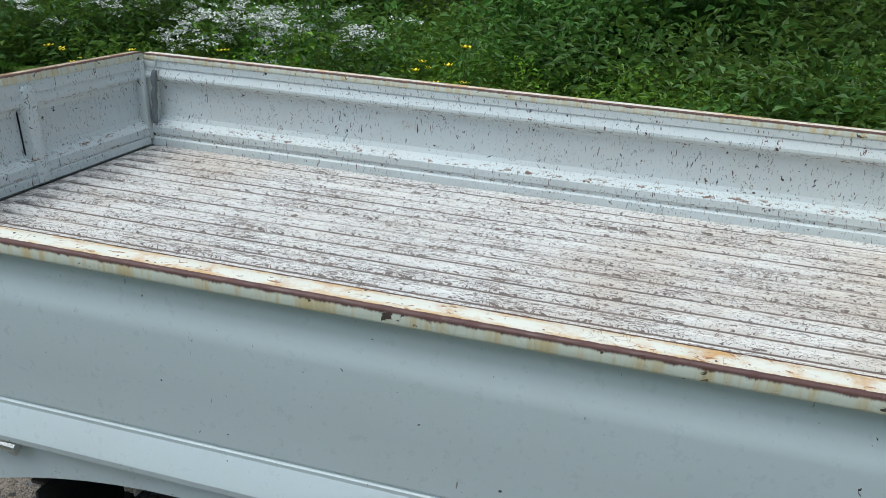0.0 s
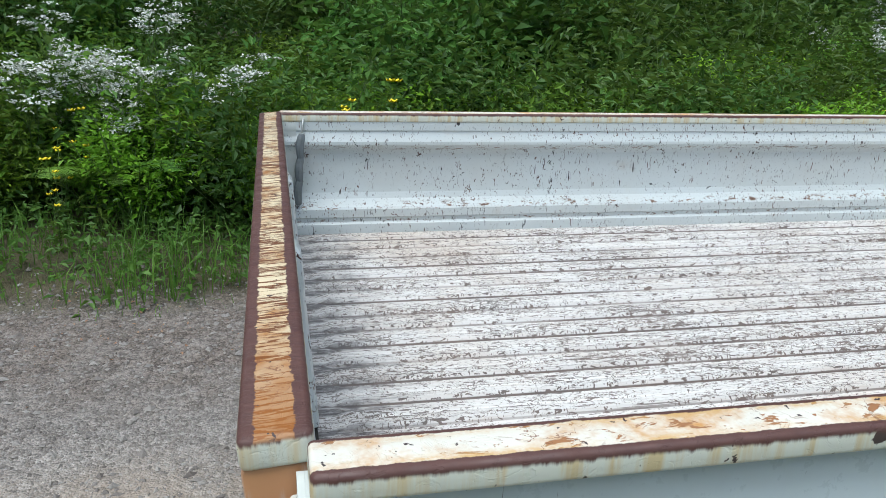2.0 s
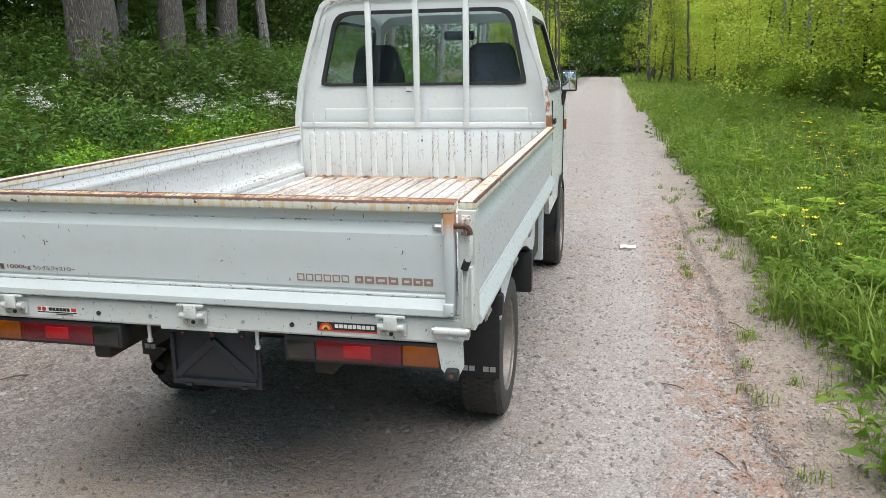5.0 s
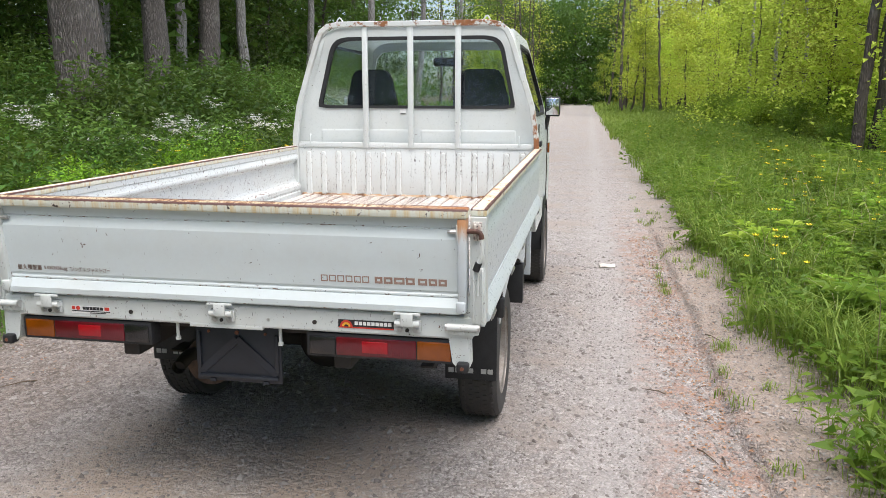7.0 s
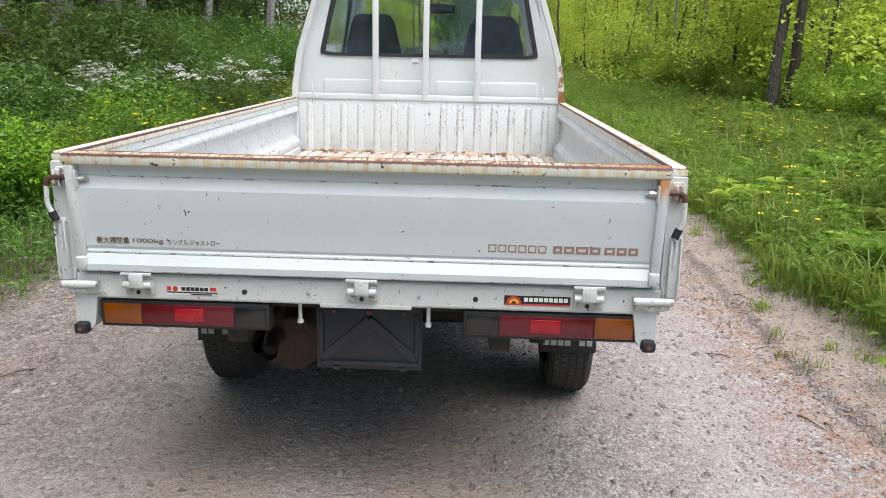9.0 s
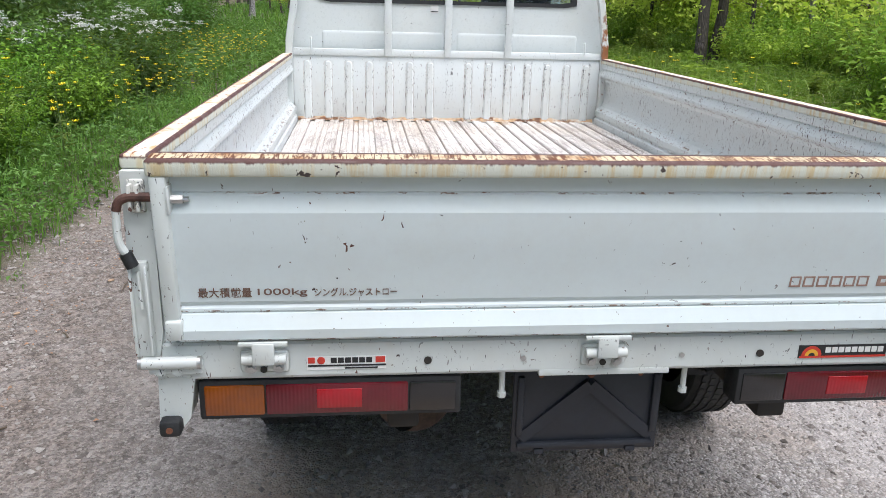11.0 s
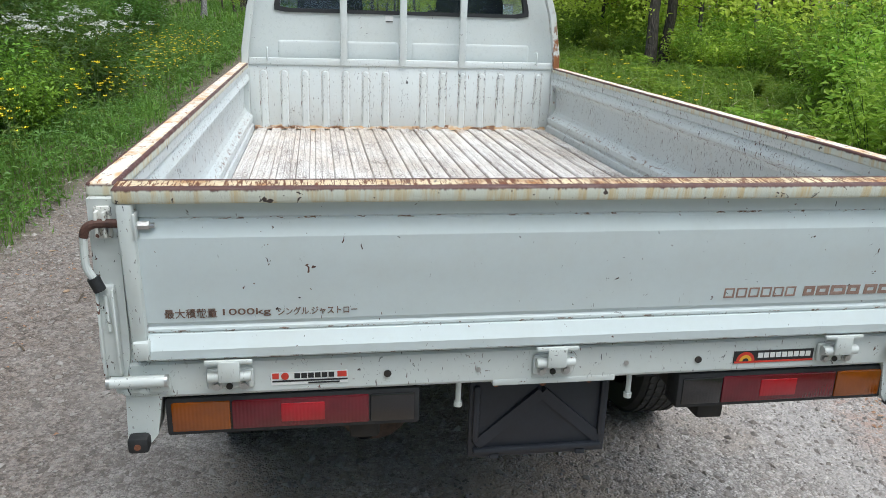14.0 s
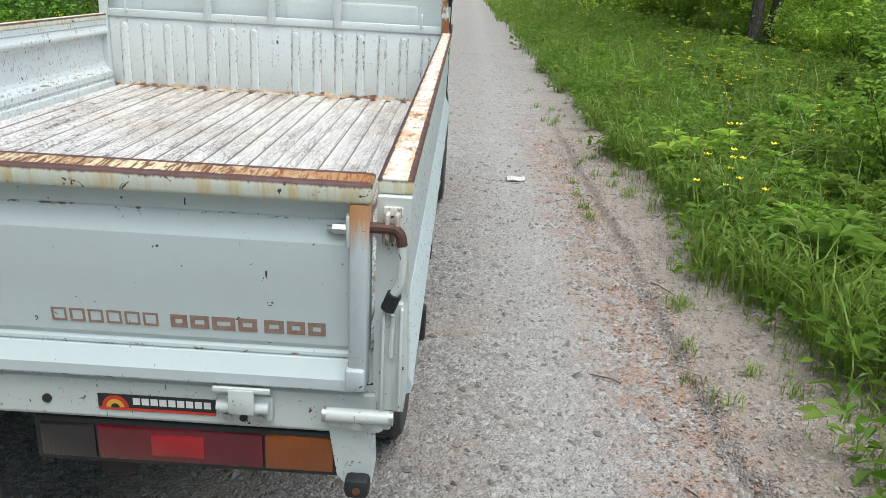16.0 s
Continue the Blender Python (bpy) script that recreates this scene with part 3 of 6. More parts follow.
for s, rail in ((1, RIM_L), (-1, RIM_R)):
    # inner and outer skins are one pressing each
    bm = mesh()
    prism(bm, [(s * u, v) for u, v in SIDE[18:]] + [(s * 0.803, 1.082), (s * 0.803, 1.02), (s * 0.8135, 1.00), (s * 0.8135, 0.80)], lambda u, v, a: (a, u, v), 0.062, 2.724, 6)
    wall = part("side_wall", bm, PAINT_OUT, truck, "white pressed-steel side wall of the bed", 14)
    bm = mesh()
    prism(bm, [(s * u, v) for u, v in SIDE[:19]] + [(s * 0.8125, 0.772), (s * 0.8125, 1.00), (s * 0.8020, 1.02), (s * 0.8020, 1.082)], lambda u, v, a: (a, u, v), 0.020, 2.724, 6)
    part("inner_skin", bm, PAINT_IN, wall, "scratched inner skin with rust specks", 14)
    part("top_rail", box(mesh(), 0.018, 2.728, min(s * 0.784, s * 0.8335), max(s * 0.784, s * 0.8335), 1.082, TOP - 0.002, 0.005, 3), rail, wall, "worn cream top rail with brown rusted edges")
    # rear corner post with the tapered foot
    bm = mesh()
    outline = [(0.786, 1.080), (0.786, 0.80), (0.795, 0.752), (0.832, 0.752), (0.836, 0.80), (0.832, 0.90), (0.832, 1.080)]
    slab(bm, [(s * u, v) for u, v in outline], lambda u, v, d: (0.010 + d, u, v), 0.05)
    box(bm, 0.0145, 0.062, min(s * 0.785, s * 0.833), max(s * 0.785, s * 0.833), 1.055, 1.0815, 0.004)
    part("corner_post", bm, PAINT_TUBE, wall, "white corner post with rust")
    # small flaps along the outer lower edge: the wall's hinges
    for x in (0.20, 0.85, 1.37, 1.91, 2.50):
        bm = mesh()
        sweep(bm, [(x - 0.035, s * 0.834, 0.742), (x + 0.035, s * 0.834, 0.742)], 0.009, 10)
        box(bm, x - 0.02, x + 0.02, min(s * 0.826, s * 0.838), max(s * 0.826, s * 0.838), 0.738, 0.762, 0.003)
        bolt(bm, (x - 0.025, s * 0.832, 0.735), (0, s, 0)), bolt(bm, (x + 0.025, s * 0.832, 0.735), (0, s, 0))
        part("hinge", bm, STEEL, wall, "dull steel hinge")
    bm = mesh()
    box(bm, 0.435, 0.475, min(s * 0.816, s * 0.846), max(s * 0.816, s * 0.846), 0.655, 0.728, 0.008)
    box(bm, 0.445, 0.465, min(s * 0.822, s * 0.838), max(s * 0.822, s * 0.838), 0.725, 0.768, 0.003)
    part("side_catch", bm, BLACK, wall, "black rubber-covered side catch")
    # latch keeper and the hooked handle with its black grip
    bm = mesh()
    box(bm, 0.004, 0.019, min(s * 0.794, s * 0.822), max(s * 0.794, s * 0.822), 1.012, 1.068, 0.004)
    box(bm, -0.012, 0.008, min(s * 0.799, s * 0.805), max(s * 0.799, s * 0.805), 1.018, 1.062, 0.002)
    box(bm, -0.012, 0.008, min(s * 0.812, s * 0.818), max(s * 0.812, s * 0.818), 1.018, 1.062, 0.002)
    part("latch_bracket", bm, RUST_PAINT, wall, "rusted latch bracket")
    bm = mesh()
    # one of the two levers is swung further out
    out = 0.013 if s > 0 else 0.0
    sweep(bm, curve_pts([(-0.008, s * 0.778, 1.042), (-0.008, s * (0.798 + out * 0.2), 1.042), (-0.009, s * (0.812 + out * 0.6), 1.041), (-0.011, s * (0.820 + out * 0.9), 1.034), (-0.012, s * (0.823 + out), 1.020)], 5), 0.0075, 10)
    latch = part("latch_handle", bm, LATCH_RUST, wall, "rusty hooked latch handle")
    bm = mesh()
    sweep(bm, curve_pts([(-0.012, s * (0.823 + out), 1.022), (-0.013, s * (0.824 + out), 0.985), (-0.013, s * (0.822 + out), 0.965), (-0.012, s * (0.813 + out), 0.946)], 5), 0.0066, 10)
    part("lever", bm, PAINT_TUBE, latch, "white lever with chipped paint")
    part("grip", sweep(mesh(), [(-0.0125, s * (0.815 + out), 0.950), (-0.011, s * (0.806 + out), 0.926)], 0.0105, 12), BLACK, latch, "black rubber grip")
    # lower swing arm: an upright channel on a cross tube
    bm = mesh()
    for y in (0.799, 0.824):
        box(bm, -0.012, 0.018, min(s * y, s * (y + 0.004)), max(s * y, s * (y + 0.004)), 0.765, 0.925, 0.001)
    box(bm, -0.002, 0.0175, min(s * 0.800, s * 0.827), max(s * 0.800, s * 0.827), 0.76, 0.93, 0.002)
    sweep(bm, [(-0.005, s * 0.814, 0.915), (-0.006, s * 0.812, 0.85)], 0.004, 8)
    part("swing_arm", bm, PAINT_TUBE, wall, "white channel arm below the latch")
    # slack sling inside the wall
    if s > 0:
        bm = mesh()
        sweep(bm, curve_pts([(0.080, 0.784, 1.090), (0.078, 0.776, 1.075), (0.075, 0.772, 1.055)], 4), 0.003, 8)
        part("hook", bm, STEEL, wall, "bright wire hook")
        bm = mesh()
        for k in range(3):
            z = 1.052 - k * 0.062
            sweep(bm, curve_pts([(0.075 - k * 0.004, 0.770, z), (0.069 - k * 0.004, 0.768, z - 0.03), (0.071 - k * 0.004, 0.770, z - 0.066)], 4), [0.008, 0.010, 0.0105, 0.011, 0.011, 0.011, 0.0105, 0.010, 0.008], 8)
        part("sling", bm, CHAIN_GREY, wall, "grey sleeved sling hanging from a hook")

# rear sill under the tailgate
bm = mesh()
prism(bm, [(0.013, 0.772), (0.013, 0.712), (0.017, 0.706), (0.060, 0.704), (0.060, 0.776), (0.017, 0.776)], lambda u, v, a: (u, a, v), -0.792, 0.792)
box(bm, 0.012, 0.030, -0.125, 0.125, 0.698, 0.712, 0.003)
sill = part("rear_sill", bm, PAINT_SILL, truck, "white rear cross member with chips and scratches")
for y in (0.617, 0.007, -0.598):
    bm = mesh()
    box(bm, 0.004, 0.014, y - 0.042, y + 0.042, 0.722, 0.764, 0.006)
    hinge = part("gate_hinge", bm, PAINT_TUBE, sill, "white hinge plate")
    for e in (-1, 1):
        part("knuckle", sweep(mesh(), [(-0.004, y + e * 0.038, 0.752), (-0.004, y + e * 0.014, 0.752)], 0.0095, 14), PAINT_TUBE, hinge, "hinge knuckle with worn paint")
    bm = mesh()
    box(bm, -0.017, -0.010, y - 0.019, y + 0.019, 0.745, 0.786, 0.003)
    box(bm, -0.015, -0.008, y - 0.042, y + 0.042, 0.780, 0.788, 0.002)
    part("strap", bm, PAINT_SILL, hinge)
    for d in (-0.024, 0.024):
        part("bolt", bolt(mesh(), (0.004, y + d, 0.731), (-1, 0, 0), 0.0065, 0.007), STEEL, hinge, "dull steel bolt")
    part("plug", sweep(mesh(), [(0.004, y + 0.002, 0.729), (0.001, y + 0.002, 0.729)], 0.006, 12), CHASSIS, hinge)
for s in (1, -1):
    bm = mesh()
    sweep(bm, [(-0.004, s * (0.717 + 0.008 * (s > 0)), 0.749), (-0.004, s * (0.815 + 0.008 * (s > 0)), 0.749)], 0.0108, 16)
    pivot = part("pivot_tube", bm, PAINT_TUBE, sill, "white pivot tube with chipped ends")
    bm = mesh()
    box(bm, 0.000, 0.014, min(s * 0.722, s * 0.815), max(s * 0.722, s * 0.815), 0.724, 0.752, 0.004)
    bolt(bm, (0.0, s * 0.765, 0.731), (-1, 0, 0), 0.007, 0.005), bolt(bm, (0.0, s * 0.795, 0.731), (-1, 0, 0), 0.007, 0.005)
    part("bracket", bm, PAINT_SILL, pivot)
    for y in (0.718 + 0.008 * (s > 0), 0.816 + 0.008 * (s > 0)):
        part("end_cap", sweep(mesh(), [(-0.004, s * (y - 0.003), 0.749), (-0.004, s * (y + 0.003), 0.749)], 0.0118, 12), STEEL, pivot, "worn steel end washer")
    # the corner foot with a rubber buffer
    bm = mesh()
    ins = 0.0 if s > 0 else 0.018
    slab(bm, [(s * (u - ins), v) for u, v in ((0.738, 0.722), (0.802, 0.722), (0.806, 0.62), (0.790, 0.612), (0.765, 0.615), (0.752, 0.632))], lambda u, v, d: (0.014 + d, u, v), 0.06)
    foot = part("corner_foot", bm, PAINT_SILL, sill, "white bumper end")
    bm = mesh()
    box(bm, -0.010, 0.03, min(s * (0.766 - ins), s * (0.804 - ins)), max(s * (0.766 - ins), s * (0.804 - ins)), 0.605, 0.637, 0.008)
    buffer_ = part("buffer", bm, BLACK, foot, "black rubber buffer")
    part("screw", sweep(mesh(), [(-0.0105, s * (0.785 - ins), 0.621), (-0.012, s * (0.785 - ins), 0.621)], 0.006, 10), RUSTY, foot)
for y, r in ((0.33, 0.0055), (-0.298, 0.0055), (0.155, 0.004), (-0.145, 0.004)):
    bm = mesh()
    sweep(bm, [(0.014, y, 0.736), (0.010, y, 0.736)], r * 1.3, 12)
    part("plug", bm, CHASSIS if r > 0.005 else STEEL, sill)
for y in (0.186, -0.17):
    bm = mesh()
    sweep(bm, [(0.045, y, 0.71), (0.045, y, 0.648)], 0.0055, 10)
    sweep(bm, [(0.045, y, 0.652), (0.045, y, 0.642)], 0.0085, 10)
    part("peg", bm, PAINT_SILL, sill, "white steel peg")

# stickers on the sill
def sheet(bm, y0, y1, z0, z1, x):
    box(bm, x, x + 0.002, min(y0, y1), max(y0, y1), z0, z1)
    return bm


def half_disc(bm, yc, z0, r, x, n=14):
    ring = [(yc + r * math.cos(math.pi * k / n), z0 + r * math.sin(math.pi * k / n)) for k in range(n + 1)]
    return slab(bm, ring, lambda u, v, d: (x + d, u, v), 0.001)


st = part("sticker", sheet(mesh(), -0.375, -0.552, 0.724, 0.750, 0.0115), INK, sill, "black dealer sticker with red, yellow and white bars")
part("stripe", sheet(mesh(), -0.377, -0.552, 0.724, 0.728, 0.0105), STICK_R, st)
part("arc", half_disc(mesh(), -0.401, 0.7285, 0.020, 0.0108), STICK_R, st)
part("arc", half_disc(mesh(), -0.401, 0.7285, 0.0135, 0.0104), STICK_Y, st)
part("arc", half_disc(mesh(), -0.401, 0.7285, 0.0065, 0.0100), INK, st)
for k in range(9):
    a = -0.428 - k * 0.0133
    part("bar", sheet(mesh(), a, a - 0.0105, 0.7345, 0.7455, 0.0105), STICK_W, st)
st = part("sticker", sheet(mesh(), 0.545, 0.405, 0.722, 0.747, 0.0115), STICK_W, sill, "white dealer sticker with black and red bars")
part("stripe", sheet(mesh(), 0.543, 0.405, 0.7285, 0.7315, 0.0105), INK, st)
for y0, y1 in ((0.543, 0.531), (0.424, 0.407)):
    part("corner", sheet(mesh(), y0, y1, 0.735, 0.746, 0.0105), STICK_R, st)
part("disc", sweep(mesh(), [(0.0115, 0.520, 0.740), (0.0102, 0.520, 0.740)], 0.007, 16), STICK_R, st)
for k in range(6):
    a = 0.503 - k * 0.0125
    part("bar", sheet(mesh(), a, a - 0.0105, 0.735, 0.745, 0.0105), INK, st)
part("bar", sheet(mesh(), 0.478, 0.420, 0.7235, 0.7262, 0.0105), INK, st)

# tail lights
for s in (1, -1):
    light = part("tail_light", box(mesh(), 0.020, 0.075, min(s * 0.266, s * 0.738), max(s * 0.266, s * 0.738), 0.622, 0.700, 0.006), BLACK, truck, "long tail light with amber, red and smoked lenses in a black housing")
    for nm, a, c, mt in (("amber_lens", 0.622, 0.728, AMBER), ("red_lens", 0.364, 0.620, RED), ("smoked_lens", 0.276, 0.362, SMOKE)):
        part(nm, box(mesh(), 0.0165, 0.03, min(s * a, s * c), max(s * a, s * c), 0.631, 0.691, 0.004), mt, light)
    part("reflector", box(mesh(), 0.0145, 0.020, min(s * 0.448, s * 0.530), max(s * 0.448, s * 0.530), 0.643, 0.681, 0.002), REDBRIGHT, light)

# the holder for the plate: black pressed plastic with raised ribs
bm = mesh()
box(bm, 0.092, 0.104, -0.150, 0.152, 0.488, 0.690, 0.004)
for a, c in (((0.0, 0.640), (0.135, 0.520)), ((0.0, 0.640), (-0.135, 0.520))):
    d = Vector((0, c[0] - a[0], c[1] - a[1])).normalized()
    nrm = Vector((0, -d.z, d.y)) * 0.012
    p, q = Vector((0.082, *a)), Vector((0.088, *c))
    vs = [bm.verts.new(v) for v in (p + nrm, p - nrm, q - nrm, q + nrm)]
    vs2 = [bm.verts.new(v + Vector((0.013, 0, 0)) + (v - (p + q) / 2) * 0.08) for v in (p + nrm, p - nrm, q - nrm, q + nrm)]
    bm.faces.new(vs), bm.faces.new(vs2[::-1])
    for k in range(4):
        bm.faces.new((vs[k], vs[(k + 1) % 4], vs2[(k + 1) % 4], vs2[k]))
box(bm, 0.082, 0.096, -0.140, 0.142, 0.500, 0.514, 0.005)
for y in (0.138, -0.136):
    box(bm, 0.083, 0.096, y - 0.007, y + 0.007, 0.53, 0.66, 0.005)
box(bm, 0.086, 0.096, 0.085, 0.105, 0.486, 0.498, 0.002), box(bm, 0.086, 0.096, -0.105, -0.085, 0.486, 0.498, 0.002)
holder = part("plate_holder", bm, NAVY, truck, "empty black plastic number-plate holder")
for y in (0.0, 0.10, -0.10):
    part("screw", sweep(mesh(), [(0.088, y, 0.662), (0.084, y, 0.662)], 0.007 if y == 0 else 0.005, 10), RUSTY, holder)

# chassis under the bed
bm = mesh()
for s in (1, -1):
    box(bm, 0.06, 4.1, min(s * 0.34, s * 0.40), max(s * 0.34, s * 0.40), 0.57, 0.70, 0.008)
for x in (0.12, 0.7, 1.7, 2.5):
    box(bm, x, x + 0.06, -0.76, 0.76, 0.66, 0.75, 0.006)
box(bm, 0.08, 2.75, -0.755, 0.755, 0.744, 0.757, 0.0)
frame_ob = part("chassis", bm, CHASSIS, truck, "dark dusty chassis rails")
bm = mesh()
sweep(bm, [(1.16, 0.68, 0.30), (1.16, -0.68, 0.30)], 0.04, 12)
sweep(bm, curve_pts([(1.05, 0.06, 0.30), (1.10, 0.06, 0.30), (1.16, 0.06, 0.30), (1.24, 0.06, 0.30), (1.30, 0.06, 0.30)], 2), [0.04, 0.09, 0.115, 0.13, 0.135, 0.13, 0.10, 0.08, 0.05], 18)
part("rear_axle", bm, CHASSIS, truck, "dark rear axle with its differential")
for s in (1, -1):
    bm = mesh()
    for k in range(4):
        d = 0.05 + k * 0.02
        pts = [(0.55 + d * 1.2, s * 0.53, 0.40 - k * 0.008), (1.16, s * 0.53, 0.335 - k * 0.008), (1.80 - d * 1.2, s * 0.53, 0.42 - k * 0.008)]
        pp = curve_pts(pts, 5)
        for a, c in zip(pp, pp[1:]):
            box(bm, a.x, c.x, a.y - 0.025, a.y + 0.025, (a.z + c.z) / 2 - 0.004, (a.z + c.z) / 2 + 0.004)
    part("leaf_spring", bm, CHASSIS, truck)
bm = mesh()
sweep(bm, [(0.482, 0.32, 0.402), (0.486, 0.32, 0.402), (0.488, 0.32, 0.402), (0.495, 0.32, 0.402), (1.0, 0.32, 0.42)], [0.0885, 0.0885, 0.095, 0.098, 0.098], 28)
muf = part("muffler", bm, MUFFLER, truck, "round rusty brown muffler")
bm = mesh()
path_ = curve_pts([(0.49, 0.365, 0.43), (0.44, 0.365, 0.445), (0.38, 0.36, 0.445), (0.315, 0.352, 0.435)], 5)
sweep(bm, path_, 0.026, 16, False)
sweep(bm, path_[:-2], 0.022, 16)
part("tail_pipe", bm, CHASSIS, muf, "blackened tail pipe")

# wheels
def wheel(x, y, z=0.298, r=0.298, w=0.165):
    s = 1 if y > 0 else -1
    bm = mesh()
    prof = [(-0.5, 0.66), (-0.52, 0.72), (-0.54, 0.85), (-0.5, 0.95), (-0.42, 0.985), (-0.30, 1.0), (0.30, 1.0), (0.42, 0.985), (0.5, 0.95), (0.54, 0.85), (0.52, 0.72), (0.5, 0.66)]
    n = 56
    rings = [[bm.verts.new((r * q * math.cos(2 * math.pi * k / n), u * w, r * q * math.sin(2 * math.pi * k / n))) for u, q in prof] for k in range(n)]
    for k in range(n):
        a, c = rings[k], rings[(k + 1) % n]
        for j in range(len(prof) - 1):
            bm.faces.new((a[j], c[j], c[j + 1], a[j + 1]))
    wh = part("wheel", bm, TYRE, truck, "black ribbed tyre on a grey steel wheel")
    wh.location = (x, y, z)
    # tread blocks between zigzag grooves
    bm = mesh()
    m = 64
    for k in range(m):
        for row, (u, wd) in enumerate(((-0.36, 0.10), (-0.185, 0.125), (0.0, 0.125), (0.185, 0.125), (0.36, 0.10))):
            a = 2 * math.pi * (k + 0.5 * (row % 2)) / m
            da = 2 * math.pi / m * 0.42
            vs = []
            for q in (0.985, 1.014):
                for aa, uu in ((a - da, u - wd / 2), (a + da, u - wd / 2 + 0.02), (a + da, u + wd / 2), (a - da, u + wd / 2 - 0.02)):
                    vs.append(bm.verts.new((r * q * math.cos(aa), uu * w, r * q * math.sin(aa))))
            for f in ((4, 5, 6, 7), (0, 1, 5, 4), (1, 2, 6, 5), (2, 3, 7, 6), (3, 0, 4, 7)):
                bm.faces.new([vs[i] for i in f])
    part("tread", bm, TYRE, wh)
    bm = mesh()
    rp = [(0.50, 0.67), (0.46, 0.665), (0.42, 0.62), (0.20, 0.60), (0.12, 0.50), (0.20, 0.34), (0.26, 0.22), (0.24, 0.12), (0.30, 0.11), (0.30, 0.02)]
    rings = [[bm.verts.new((r * q * math.cos(2 * math.pi * k / 32), s * u * w, r * q * math.sin(2 * math.pi * k / 32))) for u, q in rp] for k in range(32)]
    for k in range(32):
        a, c = rings[k], rings[(k + 1) % 32]
        for j in range(len(rp) - 1):
            bm.faces.new((a[j], c[j], c[j + 1], a[j + 1]))
    part("rim", bm, RIM_STEEL, wh, "grey steel wheel disc")
    bm = mesh()
    box(bm, -0.5 * r, 0.5 * r, -s * 0.02 - 0.02, -s * 0.02 + 0.02, -0.5 * r, 0.5 * r, 0.06, 4)
    part("brake_drum", bm, MUFFLER, wh)
    return wh


for s in (1, -1):
    wheel(1.16, s * 0.692)
    wheel(3.83, s * 0.735, 0.292, 0.292, 0.16)
    # mud flap behind the rear wheel, its name as plain blocks
    bm = mesh()
    box(bm, 0.845, 0.852, min(s * 0.560, s * 0.778), max(s * 0.560, s * 0.778), 0.262, 0.60, 0.003)
    flap = part("mud_flap", bm, BLACK, truck, "black rubber mud flap with pale blocks")
    for k in range(7):
        if k != 4:
            a = 0.575 + k * 0.0275
            part("emblem_block", box(mesh(), 0.842, 0.846, min(s * a, s * (a + 0.022)), max(s * a, s * (a + 0.022)), 0.292, 0.312), FLAP_GREY, flap)
    # arched skirt over the rear wheel
    bm = mesh()
    n = 18
    ring = [(0.60, 0.72)] + [(1.16 - 0.52 + 1.04 * k / n, 0.575 + 0.125 * math.sin(math.pi * k / n) ** 0.8) for k in range(n + 1)] + [(1.80, 0.60), (1.86, 0.75)]
    vs = [[bm.verts.new((u, s * y, v)) for u, v in ring] for y in (0.806, 0.812)]
    top = [[bm.verts.new((u, s * y, 0.765)) for u, v in ring] for y in (0.806, 0.812)]
    for k in range(len(ring) - 1):
        bm.faces.new((vs[0][k], vs[0][k + 1], top[0][k + 1], top[0][k]))
        bm.faces.new((vs[1][k], vs[1][k + 1], top[1][k + 1], top[1][k]))
        bm.faces.new((vs[0][k], vs[0][k + 1], vs[1][k + 1], vs[1][k]))
    part("wheel_skirt", bm, PAINT_OUT, truck, "pale skirt arched over the rear wheel")
    # side guards and boxes under the bed
    bm = mesh()
    box(bm, 1.95, 2.35, min(s * 0.52, s * 0.78), max(s * 0.52, s * 0.78), 0.42, 0.66, 0.02)
    part("under_box", bm, CHASSIS, truck, "dark steel box under the bed")
    bm = mesh()
    box(bm, 2.42, 2.45, min(s * 0.75, s * 0.80), max(s * 0.75, s * 0.80), 0.36, 0.745, 0.004)
    part("guard_post", bm, PAINT_OUT, truck)
    bm = mesh()
    box(bm, 1.60, 1.66, min(s * 0.66, s * 0.82), max(s * 0.66, s * 0.82), 0.40, 0.60, 0.005)
    part("mud_flap", bm, BLACK, truck)

# headboard: two groups of seven pressed flutes under a rail
bm = mesh()
box(bm, 2.744, 2.762, -0.782, 0.782, 0.776, 1.097, 0.002)
box(bm, 2.736, 2.764, -0.782, 0.782, 1.097, 1.131, 0.004)
head = part("headboard", bm, PAINT_HEAD, truck, "white fluted headboard scratched to bare metal, rusty at its foot")
# paint worn to dark metal in short upright strokes along the flutes' edges
hnt = PAINT_HEAD.node_tree
hb = hnt.nodes["Principled BSDF"]
base = hb.inputs["Base Color"].links[0].from_socket
step = calc(hnt, "ADD", calc(hnt, "DIVIDE", calc(hnt, "SUBTRACT", calc(hnt, "ABSOLUTE", world_axis(hnt, "y")), 0.098), 0.1025), 0.5)
rim_d = calc(hnt, "ABSOLUTE", calc(hnt, "SUBTRACT", calc(hnt, "ABSOLUTE", calc(hnt, "SUBTRACT", calc(hnt, "FRACT", step), 0.5)), 0.165))
band = calc(hnt, "MULTIPLY", ramp(hnt, rim_d, 0.085, 0.03), calc(hnt, "MULTIPLY", ramp(hnt, world_axis(hnt, "z"), 0.86, 0.93), ramp(hnt, world_axis(hnt, "z"), 1.095, 1.06)))
lot = ramp(hnt, world_axis(hnt, "y"), 0.2, -0.2, 0.0, 0.07)
wear = ramp(hnt, calc(hnt, "ADD", noise_tex(hnt, 1.0, 4, 0.7, world_coords(hnt, (60, 170, 60)), 0.8), lot), 0.605, 0.635)
wear = calc(hnt, "MULTIPLY", wear, band)
put(hnt, hb.inputs["Base Color"], blend(hnt, wear, base, (0.035, 0.034, 0.036)))
flute = None
